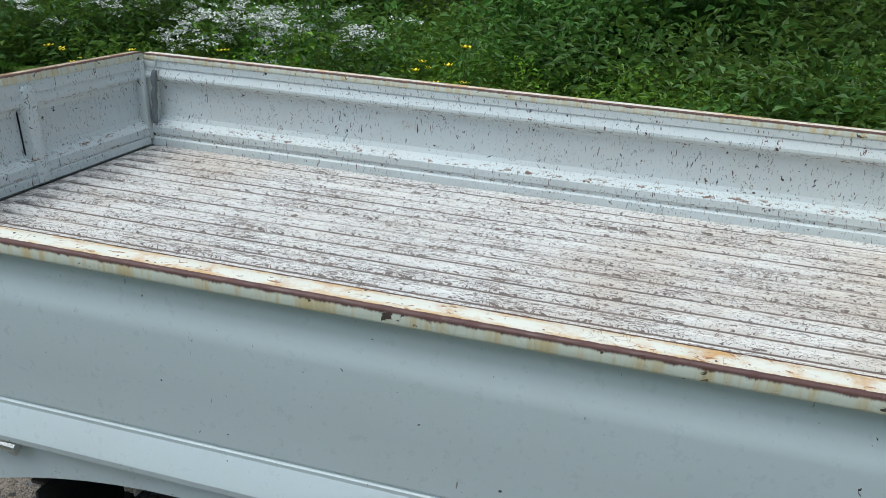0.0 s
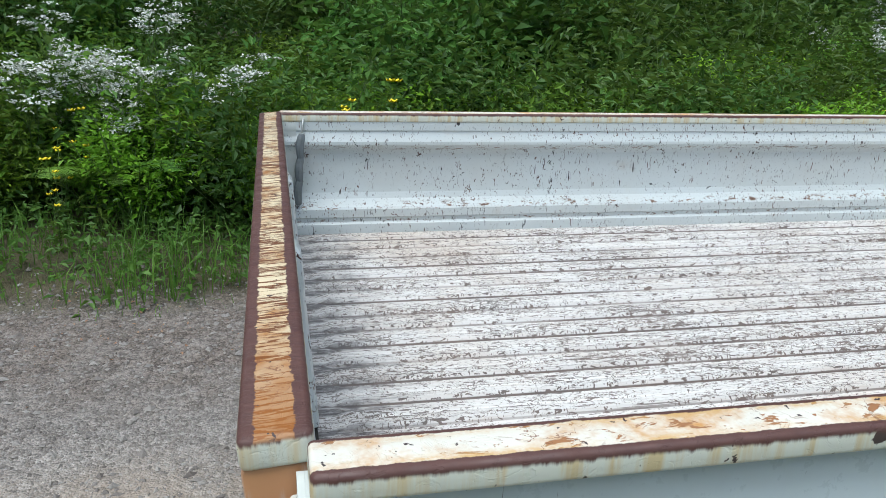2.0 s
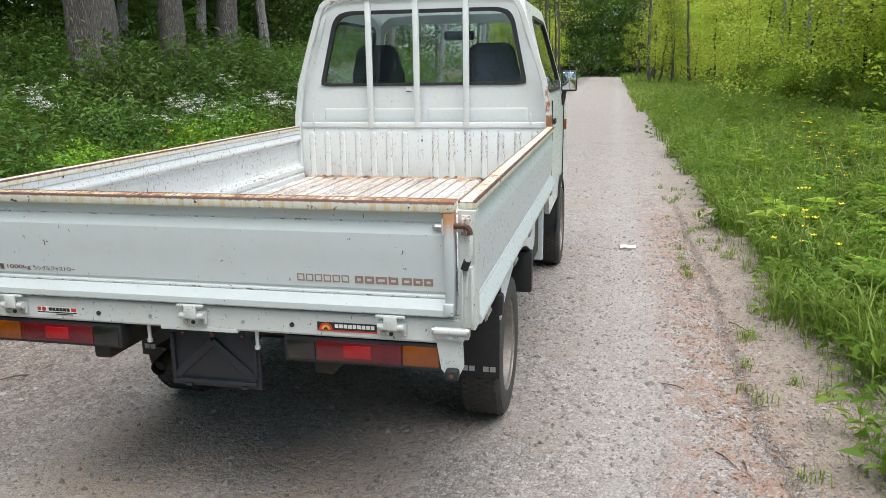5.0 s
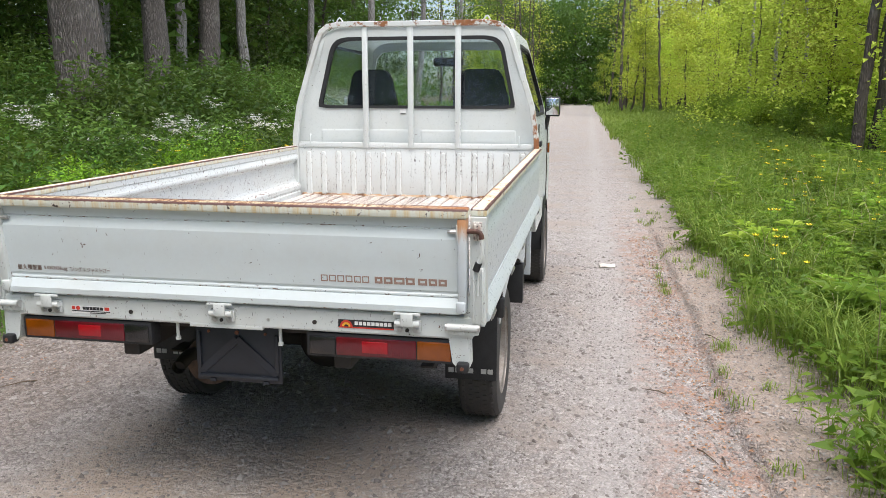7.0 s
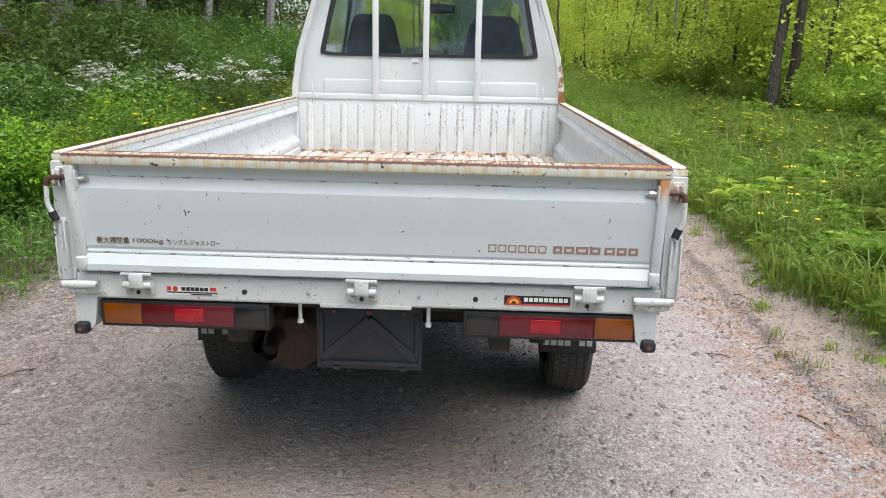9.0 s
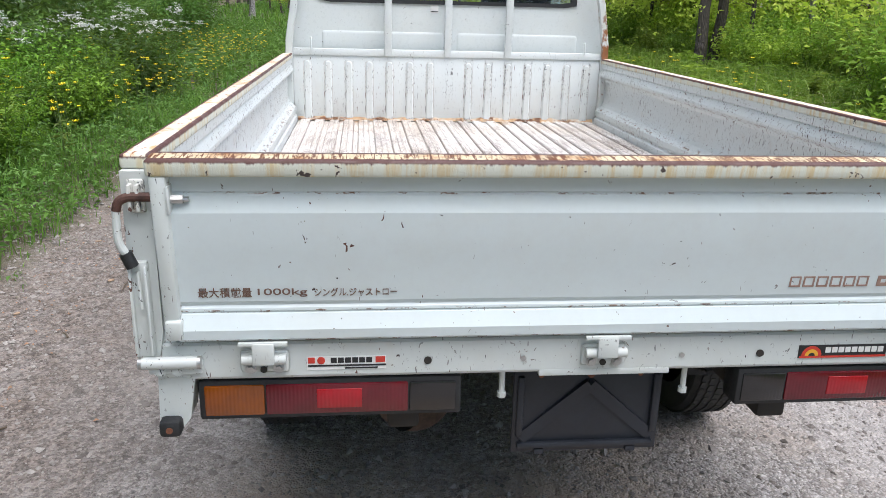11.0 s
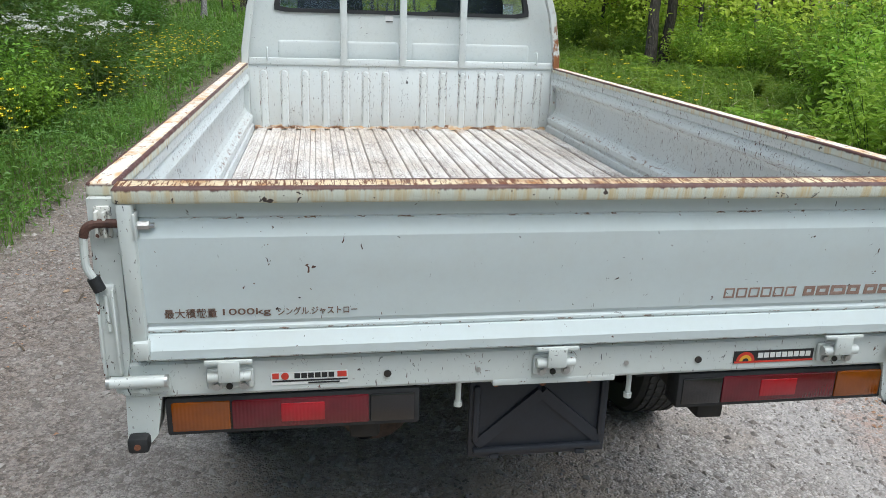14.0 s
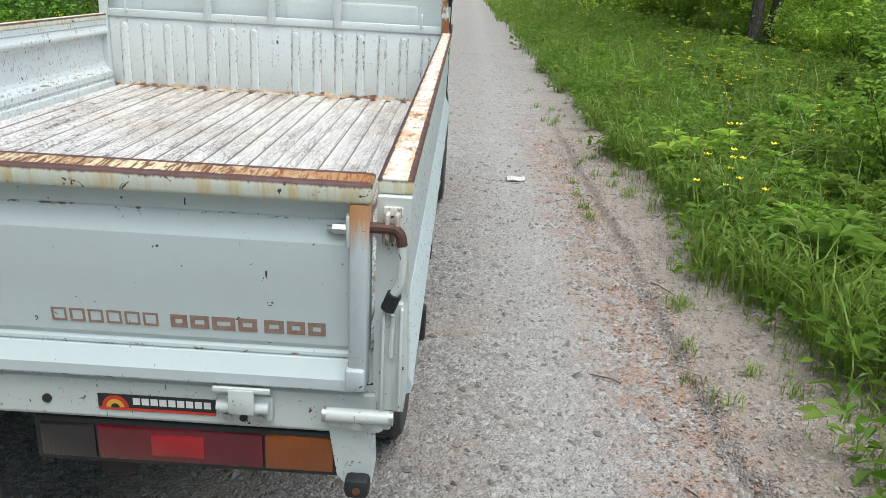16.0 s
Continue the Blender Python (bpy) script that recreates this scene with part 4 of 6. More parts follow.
CREASE = paint("flute_outline", 0.9, (20, 20, 10), 0.6, 0.9, color=(0.62, 0.62, 0.60), warm=(0.24, 0.15, 0.10))
for g in (1, -1):
    for k in range(7):
        y = g * (0.098 + k * 0.1025)
        if flute is None:
            bm = mesh()
            # rounded at the top, flared at the foot
            outline = [(-0.024, -0.282), (-0.019, -0.25), (-0.019, -0.015)] + [(0.019 * math.cos(math.pi - math.pi * j / 8), 0.019 * math.sin(math.pi * j / 8) - 0.006) for j in range(1, 8)] + [(0.019, -0.015), (0.019, -0.25), (0.024, -0.282)]
            a = [bm.verts.new((0.0, u, v)) for u, v in outline]
            c = [bm.verts.new((-0.0075, u * 0.60, v - (0.006 if v > -0.2 else 0))) for u, v in outline]
            for j in range(len(outline)):
                bm.faces.new((a[j], a[(j + 1) % len(a)], c[(j + 1) % len(c)], c[j]))
            bm.faces.new(c)
            flute = part("flute", bm, PAINT_HEAD, head, "", 40)
            flute.location = (2.744, y, 1.060)
            # thin mottled brownish outline slab, slightly wider than the flute
            bm = mesh()
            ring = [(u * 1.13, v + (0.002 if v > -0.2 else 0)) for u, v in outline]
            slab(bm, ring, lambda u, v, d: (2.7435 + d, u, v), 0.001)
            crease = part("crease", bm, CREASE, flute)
            crease.matrix_basis = pose(-2.744, 0, 0)
        else:
            f = new("flute", flute.data)
            f.parent, f.location = head, (2.744, y, 1.060)
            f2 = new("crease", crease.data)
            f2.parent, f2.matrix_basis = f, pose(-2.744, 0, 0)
LIP = plain("rusty_lip", (0.52, 0.48, 0.42), 0.7, 0, 0.2, 30, 0.4)
lnt = LIP.node_tree
lb = lnt.nodes["Principled BSDF"]
base = lb.inputs["Base Color"].links[0].from_socket
eaten = ramp(lnt, calc(lnt, "ADD", noise_tex(lnt, 9.0, 4, 0.7), calc(lnt, "MULTIPLY", noise_tex(lnt, 60.0, 3), 0.25)), 0.62, 0.72)
put(lnt, lb.inputs["Base Color"], blend(lnt, eaten, blend(lnt, ramp(lnt, noise_tex(lnt, 25.0, 4), 0.35, 0.6), base, (0.42, 0.27, 0.14)), blend(lnt, noise_tex(lnt, 40.0, 3), (0.05, 0.022, 0.014), (0.20, 0.08, 0.03))))
# rust and folded lip along the headboard's foot
bm = mesh()
rng = random.Random(4)
prev = None
for k in range(60):
    y = -0.765 + 1.53 * k / 59
    h = 0.006 + 0.016 * max(0, noise.noise((y * 7, 3.1, 0))) + 0.006 * rng.random()
    cur = (bm.verts.new((2.724 - 0.01 * rng.random(), y, 0.7785)), bm.verts.new((2.738, y, 0.782 + h * 0.6)), bm.verts.new((2.7455, y, 0.784 + h)))
    if prev:
        for j in range(2):
            bm.faces.new((prev[j], cur[j], cur[j + 1], prev[j + 1]))
    prev = cur
part("rust_lip", bm, LIP, head, "rusty flaking seam at the foot")

# guard frame over the headboard: bent tube and three uprights
GUARD = [(0.800, 0.79), (0.800, 1.10), (0.798, 1.17), (0.765, 1.37), (0.690, 1.60), (0.632, 1.77), (0.600, 1.835), (0.555, 1.868), (0.48, 1.880)]
pts = [(2.735, y, z) for y, z in GUARD] + [(2.735, -y, z) for y, z in GUARD[::-1]]
bm = mesh()
prev = None
for i, p in enumerate(pts):
    a, c = Vector(pts[max(0, i - 1)]), Vector(pts[min(len(pts) - 1, i + 1)])
    d = (c - a).normalized()
    nrm = Vector((0, -d.z, d.y)) * 0.017
    ring = [bm.verts.new(Vector(p) + nrm * e + Vector((f, 0, 0))) for e, f in ((1, -0.012), (1, 0.016), (-1, 0.016), (-1, -0.012), (-0.8, -0.017), (0.8, -0.017))]
    if prev:
        for j in range(6):
            bm.faces.new((prev[j], prev[(j + 1) % 6], ring[(j + 1) % 6], ring[j]))
    prev = ring
FRAME_PAINT = paint("paint_frame", 0.30, (10, 10, 6), 0.3, 0.3, color=(0.61, 0.645, 0.635))
fnt = FRAME_PAINT.node_tree
fb = fnt.nodes["Principled BSDF"]
base = fb.inputs["Base Color"].links[0].from_socket
spot = ramp(fnt, noise_tex(fnt, 5.0, 5, 0.7), 0.60, 0.68)
legs = calc(fnt, "MULTIPLY", ramp(fnt, axis_of(fnt, "y"), -0.70, -0.74), ramp(fnt, axis_of(fnt, "z"), 1.45, 1.25))
spot = calc(fnt, "MAXIMUM", spot, calc(fnt, "MULTIPLY", legs, ramp(fnt, noise_tex(fnt, 9.0, 5, 0.7, coords(fnt, (1, 1, 0.5))), 0.51, 0.57)))
crest = calc(fnt, "MULTIPLY", ramp(fnt, axis_of(fnt, "z"), 1.80, 1.85), ramp(fnt, noise_tex(fnt, 7.0, 5, 0.75), 0.50, 0.56))
spot = calc(fnt, "MAXIMUM", spot, crest)
put(fnt, fb.inputs["Base Color"], blend(fnt, spot, base, blend(fnt, noise_tex(fnt, 20, 3), (0.12, 0.045, 0.03), (0.40, 0.17, 0.06))))
guard = part("guard_frame", bm, FRAME_PAINT, truck, "white tube frame behind the cab with rust patches")
for y in (0.312, 0.012, -0.296):
    part("upright", box(mesh(), 2.725, 2.751, y - 0.0175, y + 0.0175, 1.10, 1.872, 0.004), PAINT_CAB, guard, "white upright bar")
for s in (1, -1):
    bm = mesh()
    sweep(bm, curve_pts([(2.738, s * 0.505, 1.878), (2.738, s * 0.485, 1.915), (2.738, s * 0.47, 1.918), (2.738, s * 0.445, 1.882)], 5), 0.005, 8)
    part("rope_hook", bm, PAINT_CAB, guard)
    bm = mesh()
    sweep(bm, curve_pts([(2.738, s * 0.690, 1.128), (2.718, s * 0.690, 1.130), (2.718, s * 0.690, 1.178), (2.738, s * 0.690, 1.180)], 5), 0.004, 8)
    part("rope_hook", bm, PAINT_CAB, head)

# cab: rear wall with its window, roof, sides with doors, windscreen
CX0, CX1 = 2.797, 4.42
back_outer = [(-0.80, 0.62), (0.80, 0.62), (0.800, 1.16), (0.775, 1.36), (0.655, 1.74), (0.60, 1.84), (0.50, 1.872), (-0.50, 1.872), (-0.60, 1.84), (-0.655, 1.74), (-0.775, 1.36), (-0.800, 1.16)]
win = [(-0.655, 1.355), (0.655, 1.355), (0.572, 1.735), (0.538, 1.788), (0.47, 1.806), (-0.47, 1.806), (-0.538, 1.788), (-0.572, 1.735)]
N = 160
C = (0.0, 1.56)
wall_ring, win_ring = ray_ring(back_outer, C, N), ray_ring(fillet(win, 0.03), C, N)
lean = lambda z: 0.05 * max(0.0, (z - 1.36) / 0.5)
cab = part("cab", holed(mesh(), wall_ring, win_ring, lambda u, v, d: (CX0 + d + lean(v), u, v), 0.03), PAINT_CAB, truck, "white cab with a wide rear window")
seal_in = [(C[0] + (u - C[0]) * 0.965, C[1] + (v - C[1]) * 0.925) for u, v in win_ring]
seal_out = [(C[0] + (u - C[0]) * 1.008, C[1] + (v - C[1]) * 1.016) for u, v in win_ring]
part("window_seal", holed(mesh(), seal_out, seal_in, lambda u, v, d: (CX0 - 0.008 + d + lean(v), u, v), 0.03), BLACK, cab, "black rubber window seal")
g = part("rear_window", slab(mesh(), seal_in, lambda u, v, d: (CX0 + 0.006 + d + lean(v), u, v), 0.004), GLASS, cab, "clear rear window glass")
g.visible_shadow = False
# pressed panels below the window
for y0, y1 in ((0.03, 0.64), (-0.665, -0.04)):
    bm = mesh()
    ring = fillet([(y0, 1.115), (y1, 1.115), (y1, 1.216), (y0, 1.216)], 0.016)
    cy = (y0 + y1) / 2
    rows = []
    for d, e in ((0.0, 0.0), (-0.0015, 0.003), (-0.0030, 0.009), (-0.0035, 0.016)):
        rows.append([bm.verts.new((CX0 + d, cy + (u - cy) * (1 - 2 * e / (y1 - y0)), 1.1655 + (v - 1.1655) * (1 - 2 * e / 0.101))) for u, v in ring])
    for r, q in zip(rows, rows[1:]):
        for k in range(len(r)):
            bm.faces.new((r[k], r[(k + 1) % len(r)], q[(k + 1) % len(r)], q[k]))
    bm.faces.new(rows[-1])
    part("pressed_panel", bm, PAINT_CAB, cab)
part("label_plate", box(mesh(), CX0 - 0.003, CX0 + 0.001, 0.058, 0.098, 1.312, 1.348, 0.001), STICK_W, cab, "small white notice")
part("label_line", box(mesh(), CX0 - 0.004, CX0 - 0.002, 0.060, 0.096, 1.315, 1.320), INK, cab)
# roof and upper corners follow the rear outline forward
bm = mesh()
sec = [(0.72, 1.55), (0.655, 1.74), (0.632, 1.80), (0.60, 1.84), (0.555, 1.862), (0.50, 1.872), (0.25, 1.878), (0.0, 1.880)]
sec = sec + [(-u, v) for u, v in sec[-2::-1]]
rows = []
for x, dz, k in ((CX0 + 0.03, 0.0, 1.0), (3.1, 0.012, 1.0), (3.5, 0.016, 0.995), (3.85, 0.0, 0.985), (4.0, -0.03, 0.97)):
    for off in (0.0,):
        rows.append([bm.verts.new((x, u * k, v + dz * (1 if v > 1.7 else 0))) for u, v in sec[1:-1]])
for r, q in zip(rows, rows[1:]):
    for k in range(len(r) - 1):
        bm.faces.new((r[k], r[k + 1], q[k + 1], q[k]))
bmesh.ops.solidify(bm, geom=bm.faces[:], thickness=0.02)
part("roof", bm, PAINT_CAB, cab, "white steel roof")
for s in (1, -1):
    # door panel with its window; u along x, v up, leaning in above the belt
    side_y = lambda v: s * (0.800 if v < 1.18 else 0.800 - (v - 1.18) * 0.255)
    outer = [(CX0, 0.55), (4.42, 0.55), (4.46, 1.10), (4.30, 1.25), (4.02, 1.82), (3.95, 1.85), (CX0 + 0.045, 1.85), (CX0 + 0.02, 1.70)]
    hole = [(2.98, 1.30), (4.16, 1.30), (4.17, 1.33), (3.95, 1.74), (3.90, 1.77), (3.08, 1.77), (3.04, 1.74)]
    c2 = (3.5, 1.52)
    o_ring, h_ring = ray_ring(outer, c2, 60), ray_ring(hole, c2, 60, 1)
    bm = holed(mesh(), o_ring, h_ring, lambda u, v, d: (u, side_y(v) - s * d, v), 0.03)
    door = part("cab_side", bm, PAINT_CAB, cab, "white cab side with its door")
    trim = [(c2[0] + (u - c2[0]) * 0.975, c2[1] + (v - c2[1]) * 0.93) for u, v in h_ring]
    part("window_trim", holed(mesh(), [(c2[0] + (u - c2[0]) * 1.006, c2[1] + (v - c2[1]) * 1.02) for u, v in h_ring], trim, lambda u, v, d: (u, side_y(v) + s * 0.004 - s * d, v), 0.03), BLACK, door, "black window frame")
    g = part("side_window", slab(mesh(), trim, lambda u, v, d: (u, side_y(v) - s * 0.012 - s * d, v), 0.004), GLASS, door)
    g.visible_shadow = False
    bm = mesh()
    box(bm, 2.95, 2.962, min(s * 0.796, s * 0.8035), max(s * 0.796, s * 0.8035), 0.66, 1.25), box(bm, 4.05, 4.062, min(s * 0.796, s * 0.8035), max(s * 0.796, s * 0.8035), 0.62, 1.22)
    part("door_gap", bm, CHASSIS, door)
    part("door_handle", box(mesh(), 2.99, 3.12, min(s * 0.798, s * 0.815), max(s * 0.798, s * 0.815), 1.10, 1.135, 0.006), BLACK, door, "black door handle")
    part("side_marker", box(mesh(), 4.20, 4.26, min(s * 0.795, s * 0.812), max(s * 0.795, s * 0.812), 0.98, 1.06, 0.006), AMBER, door, "orange side marker lamp")
    # front wheel arch
    bm = mesh()
    n = 16
    for k in range(n):
        a0, a1 = math.pi * k / n, math.pi * (k + 1) / n
        q = [bm.verts.new((3.83 + rr * math.cos(a), s * yy, 0.31 + rr * math.sin(a))) for a in (a0, a1) for rr, yy in ((0.335, 0.815), (0.375, 0.805), (0.335, 0.60))]
        bm.faces.new((q[0], q[1], q[4], q[3])), bm.faces.new((q[0], q[2], q[5], q[3]))
    bmesh.ops.remove_doubles(bm, verts=bm.verts, dist=0.0005)
    part("wheel_arch", bm, BLACK, cab, "black front wheel arch")
    # wing mirror on a black arm
    bm = mesh()
    box(bm, 4.075, 4.125, min(s * 0.775, s * 0.895), max(s * 0.775, s * 0.895), 1.275, 1.430, 0.018, 4)
    mir = part("wing_mirror", bm, BLACK, cab, "black wing mirror")
    part("mirror_glass", box(mesh(), 4.071, 4.078, min(s * 0.785, s * 0.886), max(s * 0.785, s * 0.886), 1.288, 1.418, 0.004), MIRROR, mir)
    bm = mesh()
    sweep(bm, curve_pts([(4.10, s * 0.80, 1.275), (4.12, s * 0.79, 1.22), (4.15, s * 0.78, 1.18)], 4), 0.018, 10)
    part("mirror_arm", bm, BLACK, mir)
    # seat with an upright back
    seat_y, seat_w = (0.37, 0.84) if s > 0 else (-0.395, 0.92)
    bm = mesh()
    prism(bm, [(-0.235, 1.16), (-0.205, 1.42), (-0.165, 1.57), (-0.12, 1.61), (0.12, 1.61), (0.165, 1.57), (0.205, 1.42), (0.235, 1.16)], lambda u, v, a, c=seat_y, w=seat_w: (a + (1.5 - v) * 0.12, c + u * w * (0.93 if a > 3.1 else 1.0), v), 3.08, 3.18, 3)
    bmesh.ops.bevel(bm, geom=bm.edges[:], offset=0.012, segments=2, affect="EDGES")
    part("seat_back", bm, SEAT, cab, "dark navy cloth seat")
    bm = mesh()
    box(bm, 3.15, 3.65, s * 0.37 - 0.23, s * 0.37 + 0.23, 0.98, 1.12, 0.04, 3)
    part("seat_cushion", bm, SEAT, cab)
# front of the cab
bm = mesh()
front_o = [(-0.79, 0.55), (0.79, 0.55), (0.79, 1.2), (0.64, 1.78), (0.58, 1.85), (-0.58, 1.85), (-0.64, 1.78), (-0.79, 1.2)]
front_h = [(-0.72, 1.24), (0.72, 1.24), (0.60, 1.74), (0.56, 1.79), (-0.56, 1.79), (-0.60, 1.74)]
fx = lambda v: 4.44 if v < 1.2 else 4.44 - (v - 1.2) * 0.66
cf = (0, 1.5)
fr, fh = ray_ring(front_o, cf, 60), ray_ring(front_h, cf, 60, 1)
holed(bm, fr, fh, lambda u, v, d: (fx(v) - d, u, v), 0.03)
part("cab_front", bm, PAINT_CAB, cab, "white cab front")
g = part("windscreen", slab(mesh(), fh, lambda u, v, d: (fx(v) - 0.01 - d, u, v), 0.005), GLASS, cab, "clear windscreen")
g.visible_shadow = False
bm = mesh()
box(bm, CX0 + 0.03, 4.40, -0.77, 0.77, 0.56, 0.60), box(bm, 4.0, 4.40, -0.76, 0.76, 0.95, 1.20, 0.04, 3)
part("dashboard", bm, GREYTRIM, cab, "grey dashboard")
bm = mesh()
box(bm, 4.02, 4.06, -0.12, 0.12, 1.665, 1.735, 0.02, 3)
part("inside_mirror", bm, BLACK, cab, "black inside mirror")
n = 28
bm = mesh()
ring = [Vector((3.92 + 0.06 * math.sin(2 * math.pi * k / n), -0.37 + 0.19 * math.cos(2 * math.pi * k / n), 1.22 + 0.15 * math.sin(2 * math.pi * k / n))) for k in range(n + 1)]
sweep(bm, ring, 0.013, 8)
part("steering_wheel", bm, BLACK, cab, "black steering wheel")

# ---- ground, plants and woods: materials ----
def leaf_mat(name, color, second, vein=0.12, through_=0.35, rough=0.45):
    m, nt, b = start_mat(name, rough)
    geo = nt.nodes.new("ShaderNodeNewGeometry")
    info = nt.nodes.new("ShaderNodeObjectInfo")
    col = blend(nt, geo.outputs["Random Per Island"], color, second)
    patch = noise_tex(nt, 2.2, 3)
    col = blend(nt, ramp(nt, patch, 0.35, 0.7, 0, 0.5), col, tuple(c * 0.55 for c in color))
    hsv = nt.nodes.new("ShaderNodeHueSaturation")
    put(nt, hsv.inputs["Hue"], ramp(nt, info.outputs["Random"], 0, 1, 0.485, 0.512))
    put(nt, hsv.inputs["Value"], ramp(nt, calc(nt, "FRACT", calc(nt, "MULTIPLY", info.outputs["Random"], 7.3)), 0, 1, 0.60, 1.35))
    nt.links.new(col, hsv.inputs["Color"])
    nt.links.new(hsv.outputs[0], b.inputs["Base Color"])
    tr = nt.nodes.new("ShaderNodeBsdfTranslucent")
    nt.links.new(blend(nt, 0.35, hsv.outputs[0], (0.28, 0.37, 0.07)), tr.inputs["Color"])
    mx = nt.nodes.new("ShaderNodeMixShader")
    mx.inputs[0].default_value = through_
    nt.links.new(b.outputs[0], mx.inputs[1]), nt.links.new(tr.outputs[0], mx.inputs[2])
    nt.links.new(mx.outputs[0], nt.nodes["Material Output"].inputs[0])
    b.inputs["Specular IOR Level"].default_value = 0.3
    return m


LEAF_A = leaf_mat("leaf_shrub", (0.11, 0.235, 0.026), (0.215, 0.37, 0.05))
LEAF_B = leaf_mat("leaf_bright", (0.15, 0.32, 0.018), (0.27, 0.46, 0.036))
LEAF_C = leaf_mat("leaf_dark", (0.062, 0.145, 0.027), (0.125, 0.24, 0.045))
# verge leaf, its colour raised for the sunlight on the right side
LEAF_S = leaf_mat("leaf_sunlit", (0.18, 0.335, 0.03), (0.39, 0.53, 0.078), through_=0.5)
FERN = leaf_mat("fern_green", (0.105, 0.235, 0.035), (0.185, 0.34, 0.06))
# bank grass: the same grass with the bank's shade put into its colour
GRASS_SHADE = leaf_mat("grass_shaded", (0.075, 0.16, 0.024), (0.17, 0.28, 0.048), through_=0.4)
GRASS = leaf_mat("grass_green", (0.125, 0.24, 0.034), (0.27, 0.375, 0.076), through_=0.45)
# tree leaves in two tones: sunlight and wood shade put into the colour
TREE_SUNLIT = leaf_mat("tree_leaf_sunlit", (0.42, 0.55, 0.045), (0.7, 0.76, 0.15), through_=0.55)
TREE_SHADED = leaf_mat("tree_leaf_shaded", (0.04, 0.09, 0.015), (0.10, 0.175, 0.03), through_=0.4)
PETAL_W = plain("white_petal", (0.82, 0.82, 0.78), 0.6, 0, 0.15, 40, 0.0)
PETAL_Y = plain("yellow_petal", (0.86, 0.68, 0.012), 0.4, 0, 0.1, 40, 0.0)
STEM = plain("green_stem", (0.10, 0.16, 0.04), 0.6, 0, 0.4, 20)
STRAW = plain("dry_straw", (0.42, 0.36, 0.22), 0.7, 0, 0.4, 20)
TWIG = plain("brown_twig", (0.13, 0.095, 0.065), 0.8, 0, 0.4, 20)
PALEBARK = plain("pale_bark", (0.42, 0.29, 0.19), 0.8, 0, 0.5, 30, 0.3)
LITTER = plain("dead_leaf", (0.32, 0.17, 0.10), 0.8, 0, 0.6, 9, 0.2, (0.42, 0.29, 0.19))


def bark_mat(name, a, c):
    m, nt, b = start_mat(name, 0.85)
    warp = nt.nodes.new("ShaderNodeVectorMath")
    warp.operation = "ADD"
    nt.links.new(coords(nt, (34, 34, 5.0)), warp.inputs[0])
    puff = nt.nodes.new("ShaderNodeTexNoise")
    puff.inputs["Scale"].default_value, puff.inputs["Detail"].default_value = 7.0, 4.0
    nt.links.new(coords(nt), puff.inputs["Vector"])
    nt.links.new(puff.outputs["Color"], warp.inputs[1])
    plates = cells(nt, 1.0, warp.outputs[0], "DISTANCE_TO_EDGE")
    rough = noise_tex(nt, 22, 5, 0.7, coords(nt, (1, 1, 0.35)))
    f = calc(nt, "MULTIPLY", ramp(nt, plates, 0.0, 0.34, 0.25, 1.0), ramp(nt, rough, 0.25, 0.7, 0.45, 1.0))
    col = blend(nt, f, c, a)
    col = blend(nt, ramp(nt, noise_tex(nt, 1.6, 4), 0.55, 0.75, 0, 0.5), col, (0.30, 0.31, 0.28))
    put(nt, b.inputs["Base Color"], col)
    bump(nt, b, f, 0.9, 0.03)
    return m


BARK = bark_mat("bark_brown", (0.24, 0.217, 0.203), (0.065, 0.056, 0.051))
BARK_PALE = bark_mat("bark_pale", (0.46, 0.45, 0.45), (0.14, 0.13, 0.12))
BARK_DARK = bark_mat("bark_dark", (0.12, 0.10, 0.085), (0.04, 0.034, 0.03))

# gravel: three sizes of stone, brown earth where tyres have pressed it bare, litter by the verges
GRAVEL, nt, b = start_mat("gravel_ground", 0.9)
wide = noise_tex(nt, 1.3, 5, 0.68)
mid = noise_tex(nt, 6, 5, 0.7)
s_big = cells(nt, 38, None, "F1", "Color")
s_small = cells(nt, 130, None, "F1", "Color")
d_big, d_small = cells(nt, 38), cells(nt, 130)
sep1, sep2 = nt.nodes.new("ShaderNodeSeparateColor"), nt.nodes.new("ShaderNodeSeparateColor")
nt.links.new(s_big, sep1.inputs[0]), nt.links.new(s_small, sep2.inputs[0])
tone = calc(nt, "ADD", calc(nt, "MULTIPLY", sep1.outputs[0], 0.4), calc(nt, "MULTIPLY", sep2.outputs[1], 0.6))
stone = blend(nt, tone, (0.15, 0.139, 0.132), (0.57, 0.535, 0.51))
earth = blend(nt, mid, (0.22, 0.175, 0.14), (0.44, 0.38, 0.33))
bare = ramp(nt, calc(nt, "ADD", wide, calc(nt, "MULTIPLY", mid, 0.25)), 0.56, 0.78, 0.05, 0.7)
yy, xx = axis_of(nt, "y"), axis_of(nt, "x")
wob = calc(nt, "MULTIPLY", calc(nt, "SUBTRACT", wide, 0.5), 0.9)
yw = calc(nt, "ADD", yy, wob)
# pale tracks where wheels have ground the gravel to dust
track = calc(nt, "MAXIMUM", ramp(nt, calc(nt, "ABSOLUTE", calc(nt, "ADD", yw, 1.33)), 0.42, 0.02), calc(nt, "MULTIPLY", ramp(nt, calc(nt, "ABSOLUTE", calc(nt, "SUBTRACT", yw, 1.35)), 0.42, 0.1), 0.5))
bare = calc(nt, "MAXIMUM", bare, calc(nt, "MULTIPLY", track, 0.5))
